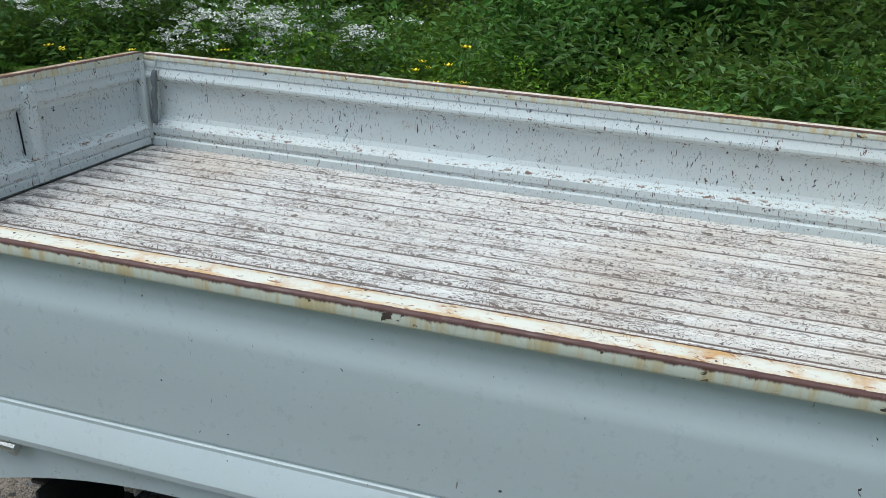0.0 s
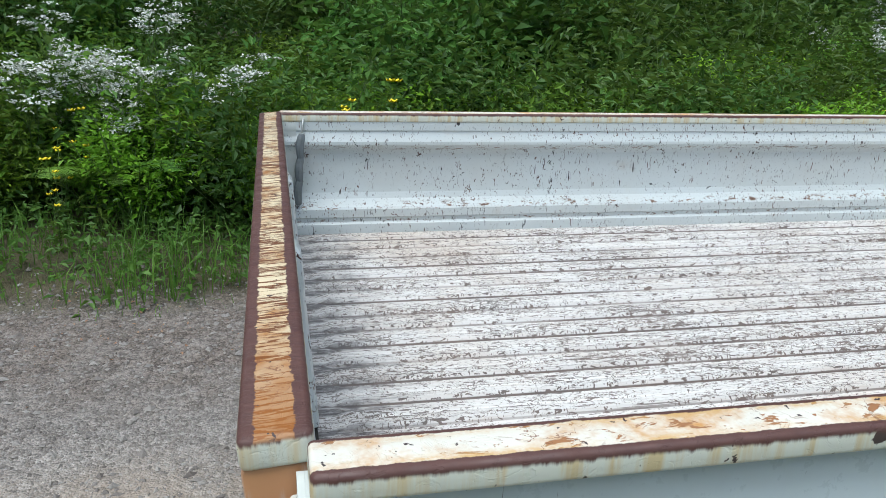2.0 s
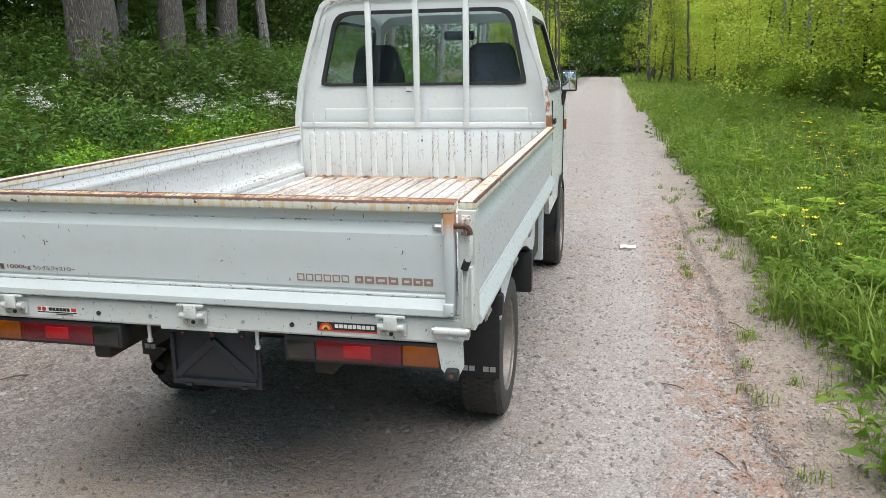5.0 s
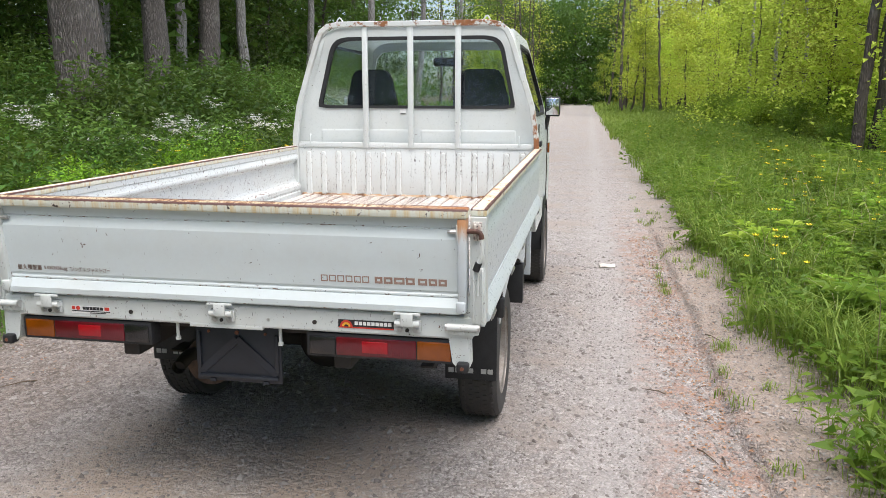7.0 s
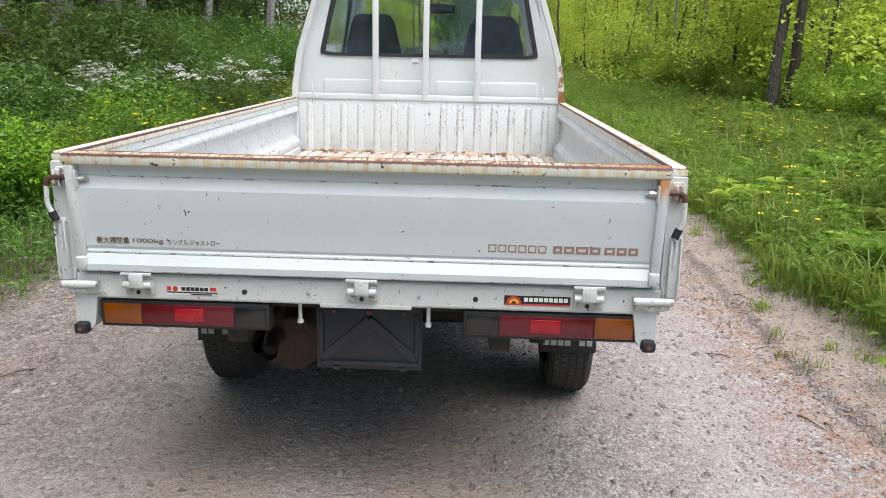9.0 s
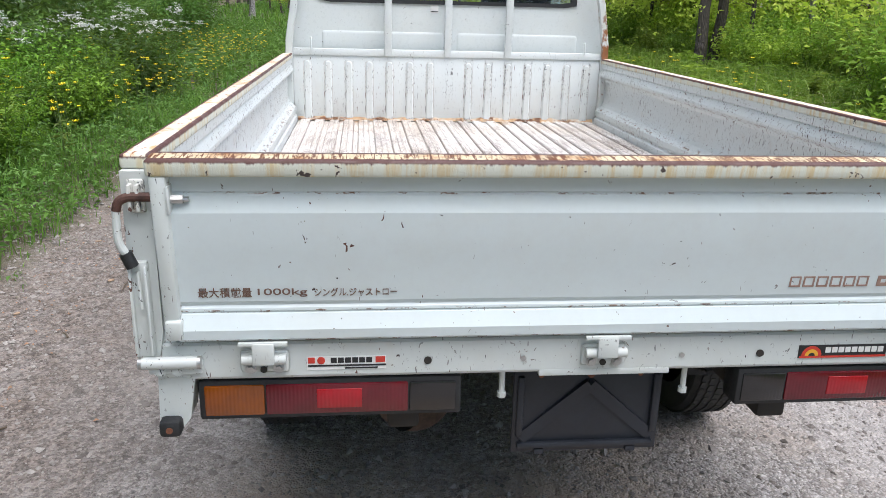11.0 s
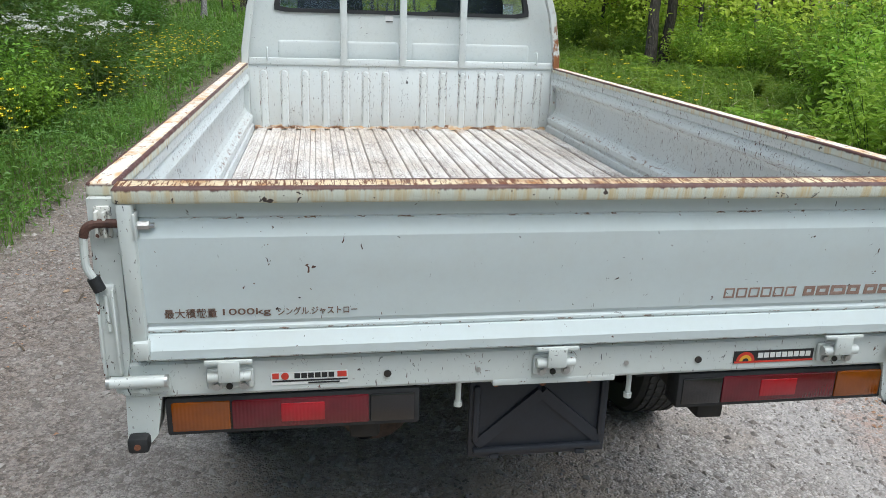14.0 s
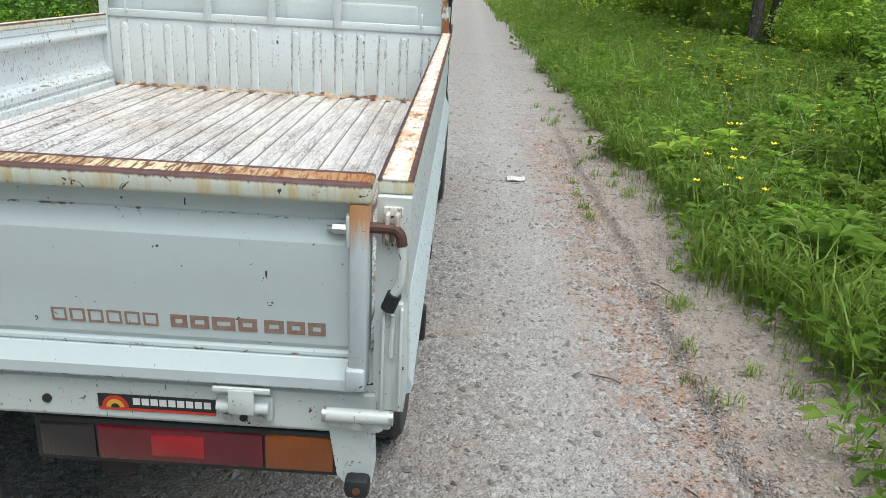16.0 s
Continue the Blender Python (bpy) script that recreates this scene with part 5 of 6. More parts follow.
# soil between the stones, with crevice shade put into the same dark colour
gap = calc(nt, "MAXIMUM", ramp(nt, cells(nt, 38, None, "DISTANCE_TO_EDGE"), 0.10, 0.03), calc(nt, "MULTIPLY", ramp(nt, cells(nt, 130, None, "DISTANCE_TO_EDGE"), 0.10, 0.03), 0.6))
stone = blend(nt, calc(nt, "MULTIPLY", gap, ramp(nt, mid, 0.3, 0.6, 0.15, 0.6)), stone, (0.13, 0.108, 0.095))
col = blend(nt, bare, stone, blend(nt, track, earth, (0.38, 0.35, 0.328)))
# red-brown leaf mould along the rut, pale crumbled soil beyond it
fine = noise_tex(nt, 38, 4, 0.75)
mould = calc(nt, "MULTIPLY", ramp(nt, calc(nt, "ABSOLUTE", calc(nt, "ADD", calc(nt, "ADD", yy, calc(nt, "MULTIPLY", wob, 0.35)), 1.66)), 0.34, 0.10), calc(nt, "MULTIPLY", ramp(nt, xx, 9.0, 4.5, 0.15, 1.0), ramp(nt, calc(nt, "ADD", calc(nt, "MULTIPLY", mid, 0.6), calc(nt, "MULTIPLY", fine, 0.4)), 0.42, 0.62, 0.0, 0.8)))
col = blend(nt, mould, col, blend(nt, fine, (0.20, 0.095, 0.065), (0.46, 0.29, 0.21)))
crumb = calc(nt, "MULTIPLY", ramp(nt, calc(nt, "ADD", yy, calc(nt, "MULTIPLY", wob, 0.25)), -1.76, -1.92), ramp(nt, xx, 12.0, 5.0, 0.35, 1.0))
col = blend(nt, calc(nt, "MULTIPLY", crumb, 0.7), col, blend(nt, fine, (0.15, 0.112, 0.088), (0.43, 0.35, 0.285)))
# brown dirt on the left, darkened further for the bank trees' shade
left_dirt_shade = calc(nt, "MULTIPLY", ramp(nt, calc(nt, "SUBTRACT", yy, calc(nt, "MULTIPLY", wide, 0.9)), 0.35, 1.2), ramp(nt, mid, 0.38, 0.62, 0.6, 0.95))
pebbly = calc(nt, "ADD", calc(nt, "MULTIPLY", fine, 0.45), calc(nt, "MULTIPLY", tone, 0.55))
col = blend(nt, left_dirt_shade, col, blend(nt, ramp(nt, pebbly, 0.25, 0.75), (0.07, 0.053, 0.044), (0.28, 0.23, 0.197)))
# brown earth below the truck's tail, paled to offset the truck's dark shadow
drip_lift = calc(nt, "MULTIPLY", ramp(nt, calc(nt, "ABSOLUTE", calc(nt, "SUBTRACT", yw, 0.25)), 0.85, 0.4), ramp(nt, calc(nt, "ABSOLUTE", calc(nt, "ADD", xx, 0.05)), 1.2, 0.6))
col = blend(nt, calc(nt, "MULTIPLY", drip_lift, ramp(nt, wide, 0.36, 0.58, 0.25, 0.9)), col, blend(nt, fine, (0.27, 0.21, 0.16), (0.55, 0.45, 0.365)))
soil_r = ramp(nt, calc(nt, "ADD", yy, calc(nt, "MULTIPLY", mid, 0.5)), -1.95, -2.25)
soil_l = ramp(nt, calc(nt, "SUBTRACT", yy, calc(nt, "MULTIPLY", mid, 0.6)), 1.75, 2.15)
soil = calc(nt, "MAXIMUM", soil_r, soil_l)
col = blend(nt, soil, col, blend(nt, mid, (0.06, 0.065, 0.026), (0.13, 0.10, 0.06)))
put(nt, b.inputs["Base Color"], col)
h = calc(nt, "ADD", calc(nt, "MULTIPLY", d_big, -0.8), calc(nt, "MULTIPLY", d_small, -0.5))
bump(nt, b, calc(nt, "ADD", h, calc(nt, "MULTIPLY", mid, 0.8)), 1.0, 0.014)
STONE = plain("loose_stone", (0.40, 0.372, 0.345), 0.85, 0, 0.5, 25, 0.4, (0.22, 0.20, 0.185))
geo = STONE.node_tree.nodes.new("ShaderNodeNewGeometry")
sb = STONE.node_tree.nodes["Principled BSDF"]
base = sb.inputs["Base Color"].links[0].from_socket
put(STONE.node_tree, sb.inputs["Base Color"], blend(STONE.node_tree, ramp(STONE.node_tree, geo.outputs["Random Per Island"], 0, 1, 0, 0.85), base, (0.13, 0.108, 0.098)))

# ---- ground ----
def sstep(a, c, v):
    t = np.clip((v - a) / (c - a), 0, 1)
    return t * t * (3 - 2 * t)


def wav(x, y, s, seed):
    r = np.random.RandomState(seed)
    out = 0
    for k in range(7):
        a, p = r.uniform(0, 2 * math.pi, 2)
        f = s * r.uniform(0.6, 1.7)
        out = out + np.sin(f * (x * math.cos(a) + y * math.sin(a)) + p)
    return out / 7


def height(x, y):
    x, y = np.asarray(x, float), np.asarray(y, float)
    h = 0.012 * wav(x, y, 3.0, 1) + 0.006 * wav(x, y, 11.0, 2)
    edge = y + 0.07 * wav(x, y, 3.0, 15) + 0.03 * wav(x, y, 13.0, 17)
    rut = sstep(-1.6, -1.78, y) * sstep(-1.86, -1.80, edge)
    near = sstep(9.0, 5.0, x)
    rut = rut * near
    lump = sstep(-1.80, -1.86, edge) * sstep(-2.9, -2.3, y) * near
    h = h - 0.018 * rut + lump * (0.030 + 0.022 * wav(x, y, 14, 3) + 0.018 * wav(x, y, 37, 4) + 0.010 * wav(x, y, 80, 16))
    h = h - 0.012 * np.exp(-((y + 1.25) / 0.22) ** 2)
    h = h + sstep(-1.9, -2.6, y) * 0.06 + sstep(-2.4, -9, y) * 0.45
    h = h + sstep(2.1, 2.7, y) * 0.06 + sstep(2.4, 10, y) * 0.75
    h = h + 0.011 * np.clip(x - 20, 0, 90)
    return h + sstep(-2.2, -4, y) * 0.05 * wav(x, y, 2.0, 5) + sstep(2.4, 4, y) * 0.06 * wav(x, y, 2.0, 6)


def grade(stops):
    out = []
    for a, c, d in stops:
        out += list(np.arange(a, c - 1e-6, d))
    return np.array(out + [stops[-1][1]])


def from_arrays(name, verts, faces, material):
    me = bpy.data.meshes.new(name)
    me.from_pydata(verts.tolist() if hasattr(verts, "tolist") else verts, [], faces.tolist() if hasattr(faces, "tolist") else faces)
    me.materials.append(material)
    return me


gx = grade([(-400, -40, 40), (-40, -6, 3), (-6, -1, 0.25), (-1, 4, 0.03), (4, 6, 0.055), (6, 12, 0.16), (12, 50, 1.0), (50, 120, 10), (120, 400, 40)])
gy = grade([(-400, -40, 40), (-40, -8, 3), (-8, -3, 0.3), (-3, -2.3, 0.055), (-2.3, -1.6, 0.02), (-1.6, 3, 0.055), (3, 8, 0.3), (8, 40, 3), (40, 400, 40)])
X, Y = np.meshgrid(gx, gy, indexing="ij")
V = np.stack([X, Y, height(X, Y)], -1).reshape(-1, 3)
ny = len(gy)
ii, jj = np.meshgrid(np.arange(len(gx) - 1), np.arange(ny - 1), indexing="ij")
a = (ii * ny + jj).ravel()
F = np.stack([a, a + ny, a + ny + 1, a + 1], -1)
me = from_arrays("ground", V, F, GRAVEL)
me.polygons.foreach_set("use_smooth", [True] * len(me.polygons))
ground = tagged(new("ground", me), "grey-brown gravel forest road with earthy verges", "ground", kind="structure")

# loose stones, pressed into the road
rs = np.random.RandomState(11)
OCT = np.array([(1, 0, 0), (-1, 0, 0), (0, 1, 0), (0, -1, 0), (0, 0, 1), (0, 0, -1)], float)
OCTF = np.array([(0, 2, 4), (2, 1, 4), (1, 3, 4), (3, 0, 4), (2, 0, 5), (1, 2, 5), (3, 1, 5), (0, 3, 5)])


def stones(n, x0, x1, y0, y1, s0, s1, seed):
    r = np.random.RandomState(seed)
    px, py = r.uniform(x0, x1, n), r.uniform(y0, y1, n)
    size = s0 * (s1 / s0) ** (r.rand(n) ** 2.2)
    sh = OCT[None] * r.uniform(0.6, 1.3, (n, 6, 1)) + r.uniform(-0.25, 0.25, (n, 6, 3))
    sh *= size[:, None, None] * np.stack([np.ones(n), r.uniform(0.6, 1.0, n), r.uniform(0.4, 0.7, n)], -1)[:, None, :]
    ang = r.uniform(0, 6.3, n)
    c, s = np.cos(ang)[:, None], np.sin(ang)[:, None]
    v = np.stack([sh[..., 0] * c - sh[..., 1] * s, sh[..., 0] * s + sh[..., 1] * c, sh[..., 2]], -1)
    v += np.stack([px, py, height(px, py) + size * 0.12], -1)[:, None, :]
    f = OCTF[None] + (np.arange(n) * 6)[:, None, None]
    return v.reshape(-1, 3), f.reshape(-1, 3)


parts_ = [stones(46000, -1.2, 4.2, -1.8, 2.4, 0.003, 0.012, 21), stones(9500, -1.2, 5.0, -1.8, 2.6, 0.006, 0.022, 22), stones(7000, 4.2, 14, -2.0, 2.3, 0.006, 0.018, 23), stones(5200, -0.5, 6, -2.2, -1.68, 0.0045, 0.015, 24)]
vs, fs, off = [], [], 0
for v, f in parts_:
    vs.append(v), fs.append(f + off)
    off += len(v)
v, f = stones(11000, -0.4, 6.5, -2.3, -1.8, 0.003, 0.013, 25)
CLOD = plain("dry_soil", (0.40, 0.33, 0.28), 0.95, 0, 0.6, 30, 0.5, (0.24, 0.185, 0.15))
tagged(new("soil_clods", from_arrays("soil_clods", v, f, CLOD)), "crumbled pale clods of soil along the road's edge", "soil", kind="stuff")
tagged(new("loose_gravel", from_arrays("loose_gravel", np.concatenate(vs), np.concatenate(fs), STONE)), "scattered grey loose gravel lying on the road", "gravel", kind="stuff")

# ---- leaves in numbers ----
def unit(v):
    return v / np.maximum(np.linalg.norm(v, axis=-1, keepdims=True), 1e-9)


def leaf_arrays(P, D, U, L, W, fold=0.25, droop=0.15):
    """Folded leaves: at P, pointing along D, upper side U, of length L and width W."""
    D, n = unit(D), len(P)
    S = unit(np.cross(D, U))
    U = np.cross(S, D)
    L, W = np.broadcast_to(L, n)[:, None], np.broadcast_to(W, n)[:, None]
    m = P + D * L * 0.45
    v = np.stack([P, m + S * W * 0.5 + U * W * fold, P + D * L - U * L * droop, m - S * W * 0.5 + U * W * fold], 1)
    k = (np.arange(n) * 4)[:, None]
    f = np.concatenate([k + [0, 1, 2], k + [0, 2, 3]], 1).reshape(-1, 3)
    return v.reshape(-1, 3), f


def joined(chunks):
    vs, fs, off = [], [], 0
    for v, f in chunks:
        vs.append(v), fs.append(np.asarray(f) + off)
        off += len(v)
    return np.concatenate(vs), np.concatenate(fs)


def blade_arrays(P, lean, H, W, bend):
    """Grass blades of three triangles."""
    n = len(P)
    H, W, bend = (np.broadcast_to(q, n)[:, None] for q in (H, W, bend))
    d = np.stack([np.cos(lean), np.sin(lean), np.zeros(n)], -1)
    s = np.stack([-np.sin(lean), np.cos(lean), np.zeros(n)], -1)
    z = np.array([0, 0, 1.0])
    mid = P + z * H * 0.55 + d * H * bend * 0.3
    tip = P + z * H * (1 - 0.35 * bend) + d * H * bend
    v = np.stack([P - s * W / 2, P + s * W / 2, mid + s * W * 0.42, mid - s * W * 0.42, tip], 1)
    k = (np.arange(n) * 5)[:, None]
    f = np.concatenate([k + [0, 1, 2], k + [0, 2, 3], k + [3, 2, 4]], 1).reshape(-1, 3)
    return v.reshape(-1, 3), f


def tube_arrays(pts, r0, r1, n=5):
    pts = np.asarray(pts, float)
    m = len(pts)
    d = unit(np.gradient(pts, axis=0))
    s = unit(np.cross(d, np.array([0.31, 0.77, 0.55])))
    u = np.cross(d, s)
    rad = np.linspace(r0, r1, m)[:, None, None]
    a = np.arange(n) * 2 * math.pi / n
    v = pts[:, None] + rad * (np.cos(a)[None, :, None] * s[:, None] + np.sin(a)[None, :, None] * u[:, None])
    i, j = np.meshgrid(np.arange(m - 1), np.arange(n), indexing="ij")
    i, j = i.ravel(), j.ravel()
    q = i * n + j
    w = i * n + (j + 1) % n
    return v.reshape(-1, 3), np.concatenate([np.stack([q, w, w + n], -1), np.stack([q, w + n, q + n], -1)])


def mesh_part(name, chunks, material, parent=None, label="", smooth=False):
    v, f = joined(chunks)
    me = from_arrays(name, v, f, material)
    if smooth:
        me.polygons.foreach_set("use_smooth", [True] * len(me.polygons))
    ob = new(name, me)
    ob.parent = parent
    if label:
        ob["label"] = label
    return ob


def shrub(seed, tall, wide, leaf, n_stem, per, material, label, cat="shrub", white=0, name="shrub"):
    """Stems that arch up and out, leaves in pairs along their upper parts, white flower heads on some."""
    r = np.random.RandomState(seed)
    ob = thing(name, label, cat)
    stems, leaves, petals = [], [], []
    for k in range(n_stem):
        a, out = r.uniform(0, 6.283), wide * math.sqrt(r.rand())
        h = tall * r.uniform(0.55, 1.05) * (1 - 0.35 * (out / wide) ** 2)
        t = np.linspace(0, 1, 7)[:, None]
        base = np.array([math.cos(a), math.sin(a), 0]) * out * 0.35
        top = np.array([math.cos(a) * out, math.sin(a) * out, h])
        pts = base + (top - base) * t + np.array([math.cos(a), math.sin(a), 0]) * (t ** 2) * 0.12 * wide + r.normal(0, 0.012, (7, 3)) * t
        stems.append(tube_arrays(pts[::2], 0.006, 0.002, 3))
        u = 0.25 + 0.75 * r.rand(per) ** 0.75
        i = np.clip((u * 6).astype(int), 0, 5)
        w = (u * 6 - i)[:, None]
        P = pts[i] * (1 - w) + pts[i + 1] * w
        D = r.normal(0, 1, (per, 3)) * [1, 1, 0.45] + [0, 0, 0.15]
        P = P + unit(D) * (r.rand(per, 1) ** 0.6) * leaf * 2.4
        U = np.array([0, 0, 1.0]) + r.normal(0, 0.35, (per, 3))
        L = leaf * r.uniform(0.6, 1.25, per)
        leaves.append(leaf_arrays(P, D + [0, 0, -0.1], U, L, L * r.uniform(0.38, 0.58, per)))
        if white and r.rand() < white:
            for q in range(r.randint(6, 12)):
                c = pts[-1] + r.normal(0, 0.055, 3) * [1, 1, 0.5] + [0, 0, 0.05]
                m = 15
                pp = c + r.normal(0, 1, (m, 3)) * [0.02, 0.02, 0.006]
                petals.append(leaf_arrays(pp, r.normal(0, 1, (m, 3)) * [1, 1, 0.2], np.array([0, 0, 1.0]) + r.normal(0, 0.2, (m, 3)), r.uniform(0.015, 0.026, m), 0.018))
                stems.append(tube_arrays([pts[-2], c], 0.0015, 0.001, 3))
    mesh_part("stalk", stems, STEM, ob)
    mesh_part("foliage", leaves, material, ob)
    if petals:
        mesh_part("blossom", petals, PETAL_W, ob, "clusters of small white flowers")
    return ob


def fern(seed, name="fern"):
    r = np.random.RandomState(seed)
    ob = thing(name, "green bracken fern with arching divided fronds", "fern")
    for k in range(9):
        a = 6.283 * k / 9 + r.uniform(-0.3, 0.3)
        L = r.uniform(0.65, 1.0)
        d = np.array([math.cos(a), math.sin(a), 0])
        s = np.array([-math.sin(a), math.cos(a), 0])
        t = np.linspace(0, 1, 9)[:, None]
        spine = d * L * 0.75 * t ** 1.2 + np.array([0, 0, 1]) * L * (0.95 * t - 0.55 * t ** 2.2)
        chunks = [tube_arrays(spine, 0.004, 0.001, 3)]
        for j in range(24):
            u = 0.22 + 0.78 * j / 24
            i = min(int(u * 8), 7)
            w = u * 8 - i
            p = spine[i] * (1 - w) + spine[i + 1] * w
            tang = unit(spine[i + 1] - spine[i])
            ln = 0.30 * L * math.sin(min(1, (1 - u) * 1.35 + 0.05) * 1.45)
            for q in (1, -1):
                m = 7
                dirn = unit(s * q + tang * 0.35 - np.array([0, 0, 0.12]))
                tt = np.linspace(0.05, 1, m)[:, None]
                P = np.concatenate([p + dirn * ln * tt, p + dirn * ln * tt])
                DD = np.concatenate([np.repeat((unit(tang + dirn * 0.5))[None], m, 0), np.repeat((unit(-tang + dirn * 0.7))[None], m, 0)])
                ll = np.concatenate([ln * 0.24 * (1.15 - tt[:, 0])] * 2) + 0.006
                chunks.append(leaf_arrays(P, DD, np.cross(tang, s) + 0.001 if np.cross(tang, s)[2] > 0 else -np.cross(tang, s), ll, ll * 0.55, 0.1, 0.1))
        mesh_part("frond", chunks, FERN, ob)
    return ob


def weed(seed, leaf, tall, material, label, name="weed"):
    """A leafy herb: upright stems with whorls of long pointed leaves."""
    r = np.random.RandomState(seed)
    ob = thing(name, label, "weed")
    stems, leaves = [], []
    for k in range(5):
        a, h = r.uniform(0, 6.283), tall * r.uniform(0.6, 1.0)
        t = np.linspace(0, 1, 5)[:, None]
        pts = np.array([math.cos(a), math.sin(a), 0]) * (0.03 + 0.16 * t ** 1.5 * r.rand() * 2) + np.array([0, 0, h]) * t
        stems.append(tube_arrays(pts, 0.004, 0.002, 4))
        for z in np.linspace(0.15, 1, 7):
            i = min(int(z * 4), 3)
            p = pts[i] * (1 - (z * 4 - i)) + pts[i + 1] * (z * 4 - i)
            m = 5
            aa = r.uniform(0, 6.283) + np.arange(m) * 6.283 / m
            D = np.stack([np.cos(aa), np.sin(aa), np.full(m, 0.45 * z + 0.1)], -1)
            L = leaf * r.uniform(0.7, 1.15, m)
            leaves.append(leaf_arrays(np.repeat(p[None], m, 0), D, np.array([[0, 0, 1.0]] * m), L, L * 0.34, 0.2, 0.35))
    mesh_part("stalk", stems, STEM, ob)
    mesh_part("foliage", leaves, material, ob)
    return ob


def buttercup(seed, name="buttercup"):
    r = np.random.RandomState(seed)
    ob = thing(name, "yellow buttercup on a thin green stem", "flower")
    stems, leaves, petals = [], [], []
    for k in range(6):
        a, h = r.uniform(0, 6.283), r.uniform(0.35, 0.70)
        t = np.linspace(0, 1, 5)[:, None]
        pts = np.array([math.cos(a), math.sin(a), 0]) * 0.18 * t ** 1.6 * r.rand() + np.array([0, 0, h]) * t
        mesh_part("stem", [tube_arrays(pts, 0.0022, 0.0012, 3)], STEM, ob)
        c = pts[-1]
        m = 5
        aa = np.arange(m) * 6.283 / m + r.rand()
        D = np.stack([np.cos(aa), np.sin(aa), np.full(m, 0.5)], -1)
        petals.append(leaf_arrays(np.repeat(c[None], m, 0), D, np.array([[0, 0, 1.0]] * m), 0.027, 0.027, -0.1, -0.1))
        lf = 6
        P = pts[r.randint(0, 3, lf)]
        D = r.normal(0, 1, (lf, 3)) * [1, 1, 0.4] + [0, 0, 0.4]
        leaves.append(leaf_arrays(P, D, np.array([[0, 0, 1.0]] * lf), 0.07, 0.022))
    mesh_part("foliage", leaves, GRASS, ob)
    mesh_part("blossom", petals, PETAL_Y, ob, "glossy yellow petals")
    return ob


def tree(seed, tall, r0, bark, leafmat, crown_from, spread, n_leaf, leaf, label, lean=0.0, name="tree", limbs=14):
    r = np.random.RandomState(seed)
    ob = thing(name, label, "tree")
    m, n = 22, 18
    z = np.linspace(-0.25, tall, m)
    ax = np.cumsum(r.normal(0, 0.03, (m, 2)), 0) + np.stack([lean * z, 0 * z], -1) * 0.1
    ax -= ax[1]
    rad = r0 * (1 - 0.85 * np.clip(z / tall, 0, 1)) * (1 + 0.5 * np.exp(-np.clip(z + 0.25, 0, 9) * 2.2))
    a = np.arange(n) * 6.283 / n
    ridge = 1 + 0.07 * np.sin(5 * a + 1.3 * seed)[None] + r.normal(0, 0.035, (m, n))
    v = np.stack([ax[:, :1] + rad[:, None] * ridge * np.cos(a), ax[:, 1:] + rad[:, None] * ridge * np.sin(a), np.repeat(z[:, None], n, 1)], -1).reshape(-1, 3)
    i, j = np.meshgrid(np.arange(m - 1), np.arange(n), indexing="ij")
    q, w = (i * n + j).ravel(), (i * n + (j + 1) % n).ravel()
    arms, leaves = [(v, np.concatenate([np.stack([q, w, w + n], -1), np.stack([q, w + n, q + n], -1)]))], []
    for k in range(limbs):
        zz = crown_from + (tall - crown_from) * (k + r.rand()) / limbs
        b0 = np.array([np.interp(zz, z, ax[:, 0]), np.interp(zz, z, ax[:, 1]), zz])
        aa = r.uniform(0, 6.283)
        ln = spread * (1.15 - 0.75 * (zz - crown_from) / max(0.1, tall - crown_from)) * r.uniform(0.6, 1.1)
        t = np.linspace(0, 1, 6)[:, None]
        d = np.array([math.cos(aa), math.sin(aa), 0])
        pts = b0 + d * ln * t + np.array([0, 0, 1]) * ln * (0.35 * t - 0.25 * t ** 2) + r.normal(0, 0.04, (6, 3)) * t
        arms.append(tube_arrays(pts, max(0.012, r0 * 0.22), 0.006, 5))
        per = n_leaf // limbs
        clump = 9
        cc = pts[r.randint(2, 6, clump)] + r.normal(0, 1, (clump, 3)) * [ln * 0.22, ln * 0.22, ln * 0.12]
        for c in cc:
            mm = per // clump
            P = c + r.normal(0, 1, (mm, 3)) * np.array([0.26, 0.26, 0.15]) * (0.4 + 0.35 * spread)
            D = r.normal(0, 1, (mm, 3)) * [1, 1, 0.5] - [0, 0, 0.3]
            U = np.array([0, 0, 1.0]) + r.normal(0, 0.45, (mm, 3))
            L = leaf * r.uniform(0.6, 1.3, mm)
            leaves.append(leaf_arrays(P, D, U, L, L * 0.55))
    mesh_part("trunk", arms, bark, ob, "", True)
    mesh_part("crown", leaves, leafmat, ob)
    return ob


def ground_z(x, y):
    return float(height(x, y))


def turned(x, y, rng_, s=1.0, sink=0.01):
    return pose(x, y, ground_z(x, y) - sink, rng_.uniform(-4, 4), rng_.uniform(-4, 4), rng_.uniform(0, 360)) @ Matrix.Scale(s, 4)


def spread_copies(protos, spots, seed, s0=0.8, s1=1.2, group=""):
    """The prototypes take the first spots, copies the rest."""
    rg = random.Random(seed)
    for k, (x, y, *own) in enumerate(spots):
        s = own[0] if own else rg.uniform(s0, s1)
        m = turned(x, y, rg, s)
        p = protos[k % len(protos)]
        if group:
            p["group"] = group
        if k < len(protos):
            later = (p, m)
            pending.append(later)
        else:
            o = copy_thing(p, Matrix.Identity(4))
            o.matrix_basis = m
    while pending:
        p, m = pending.pop()
        p.matrix_basis = m


pending = []


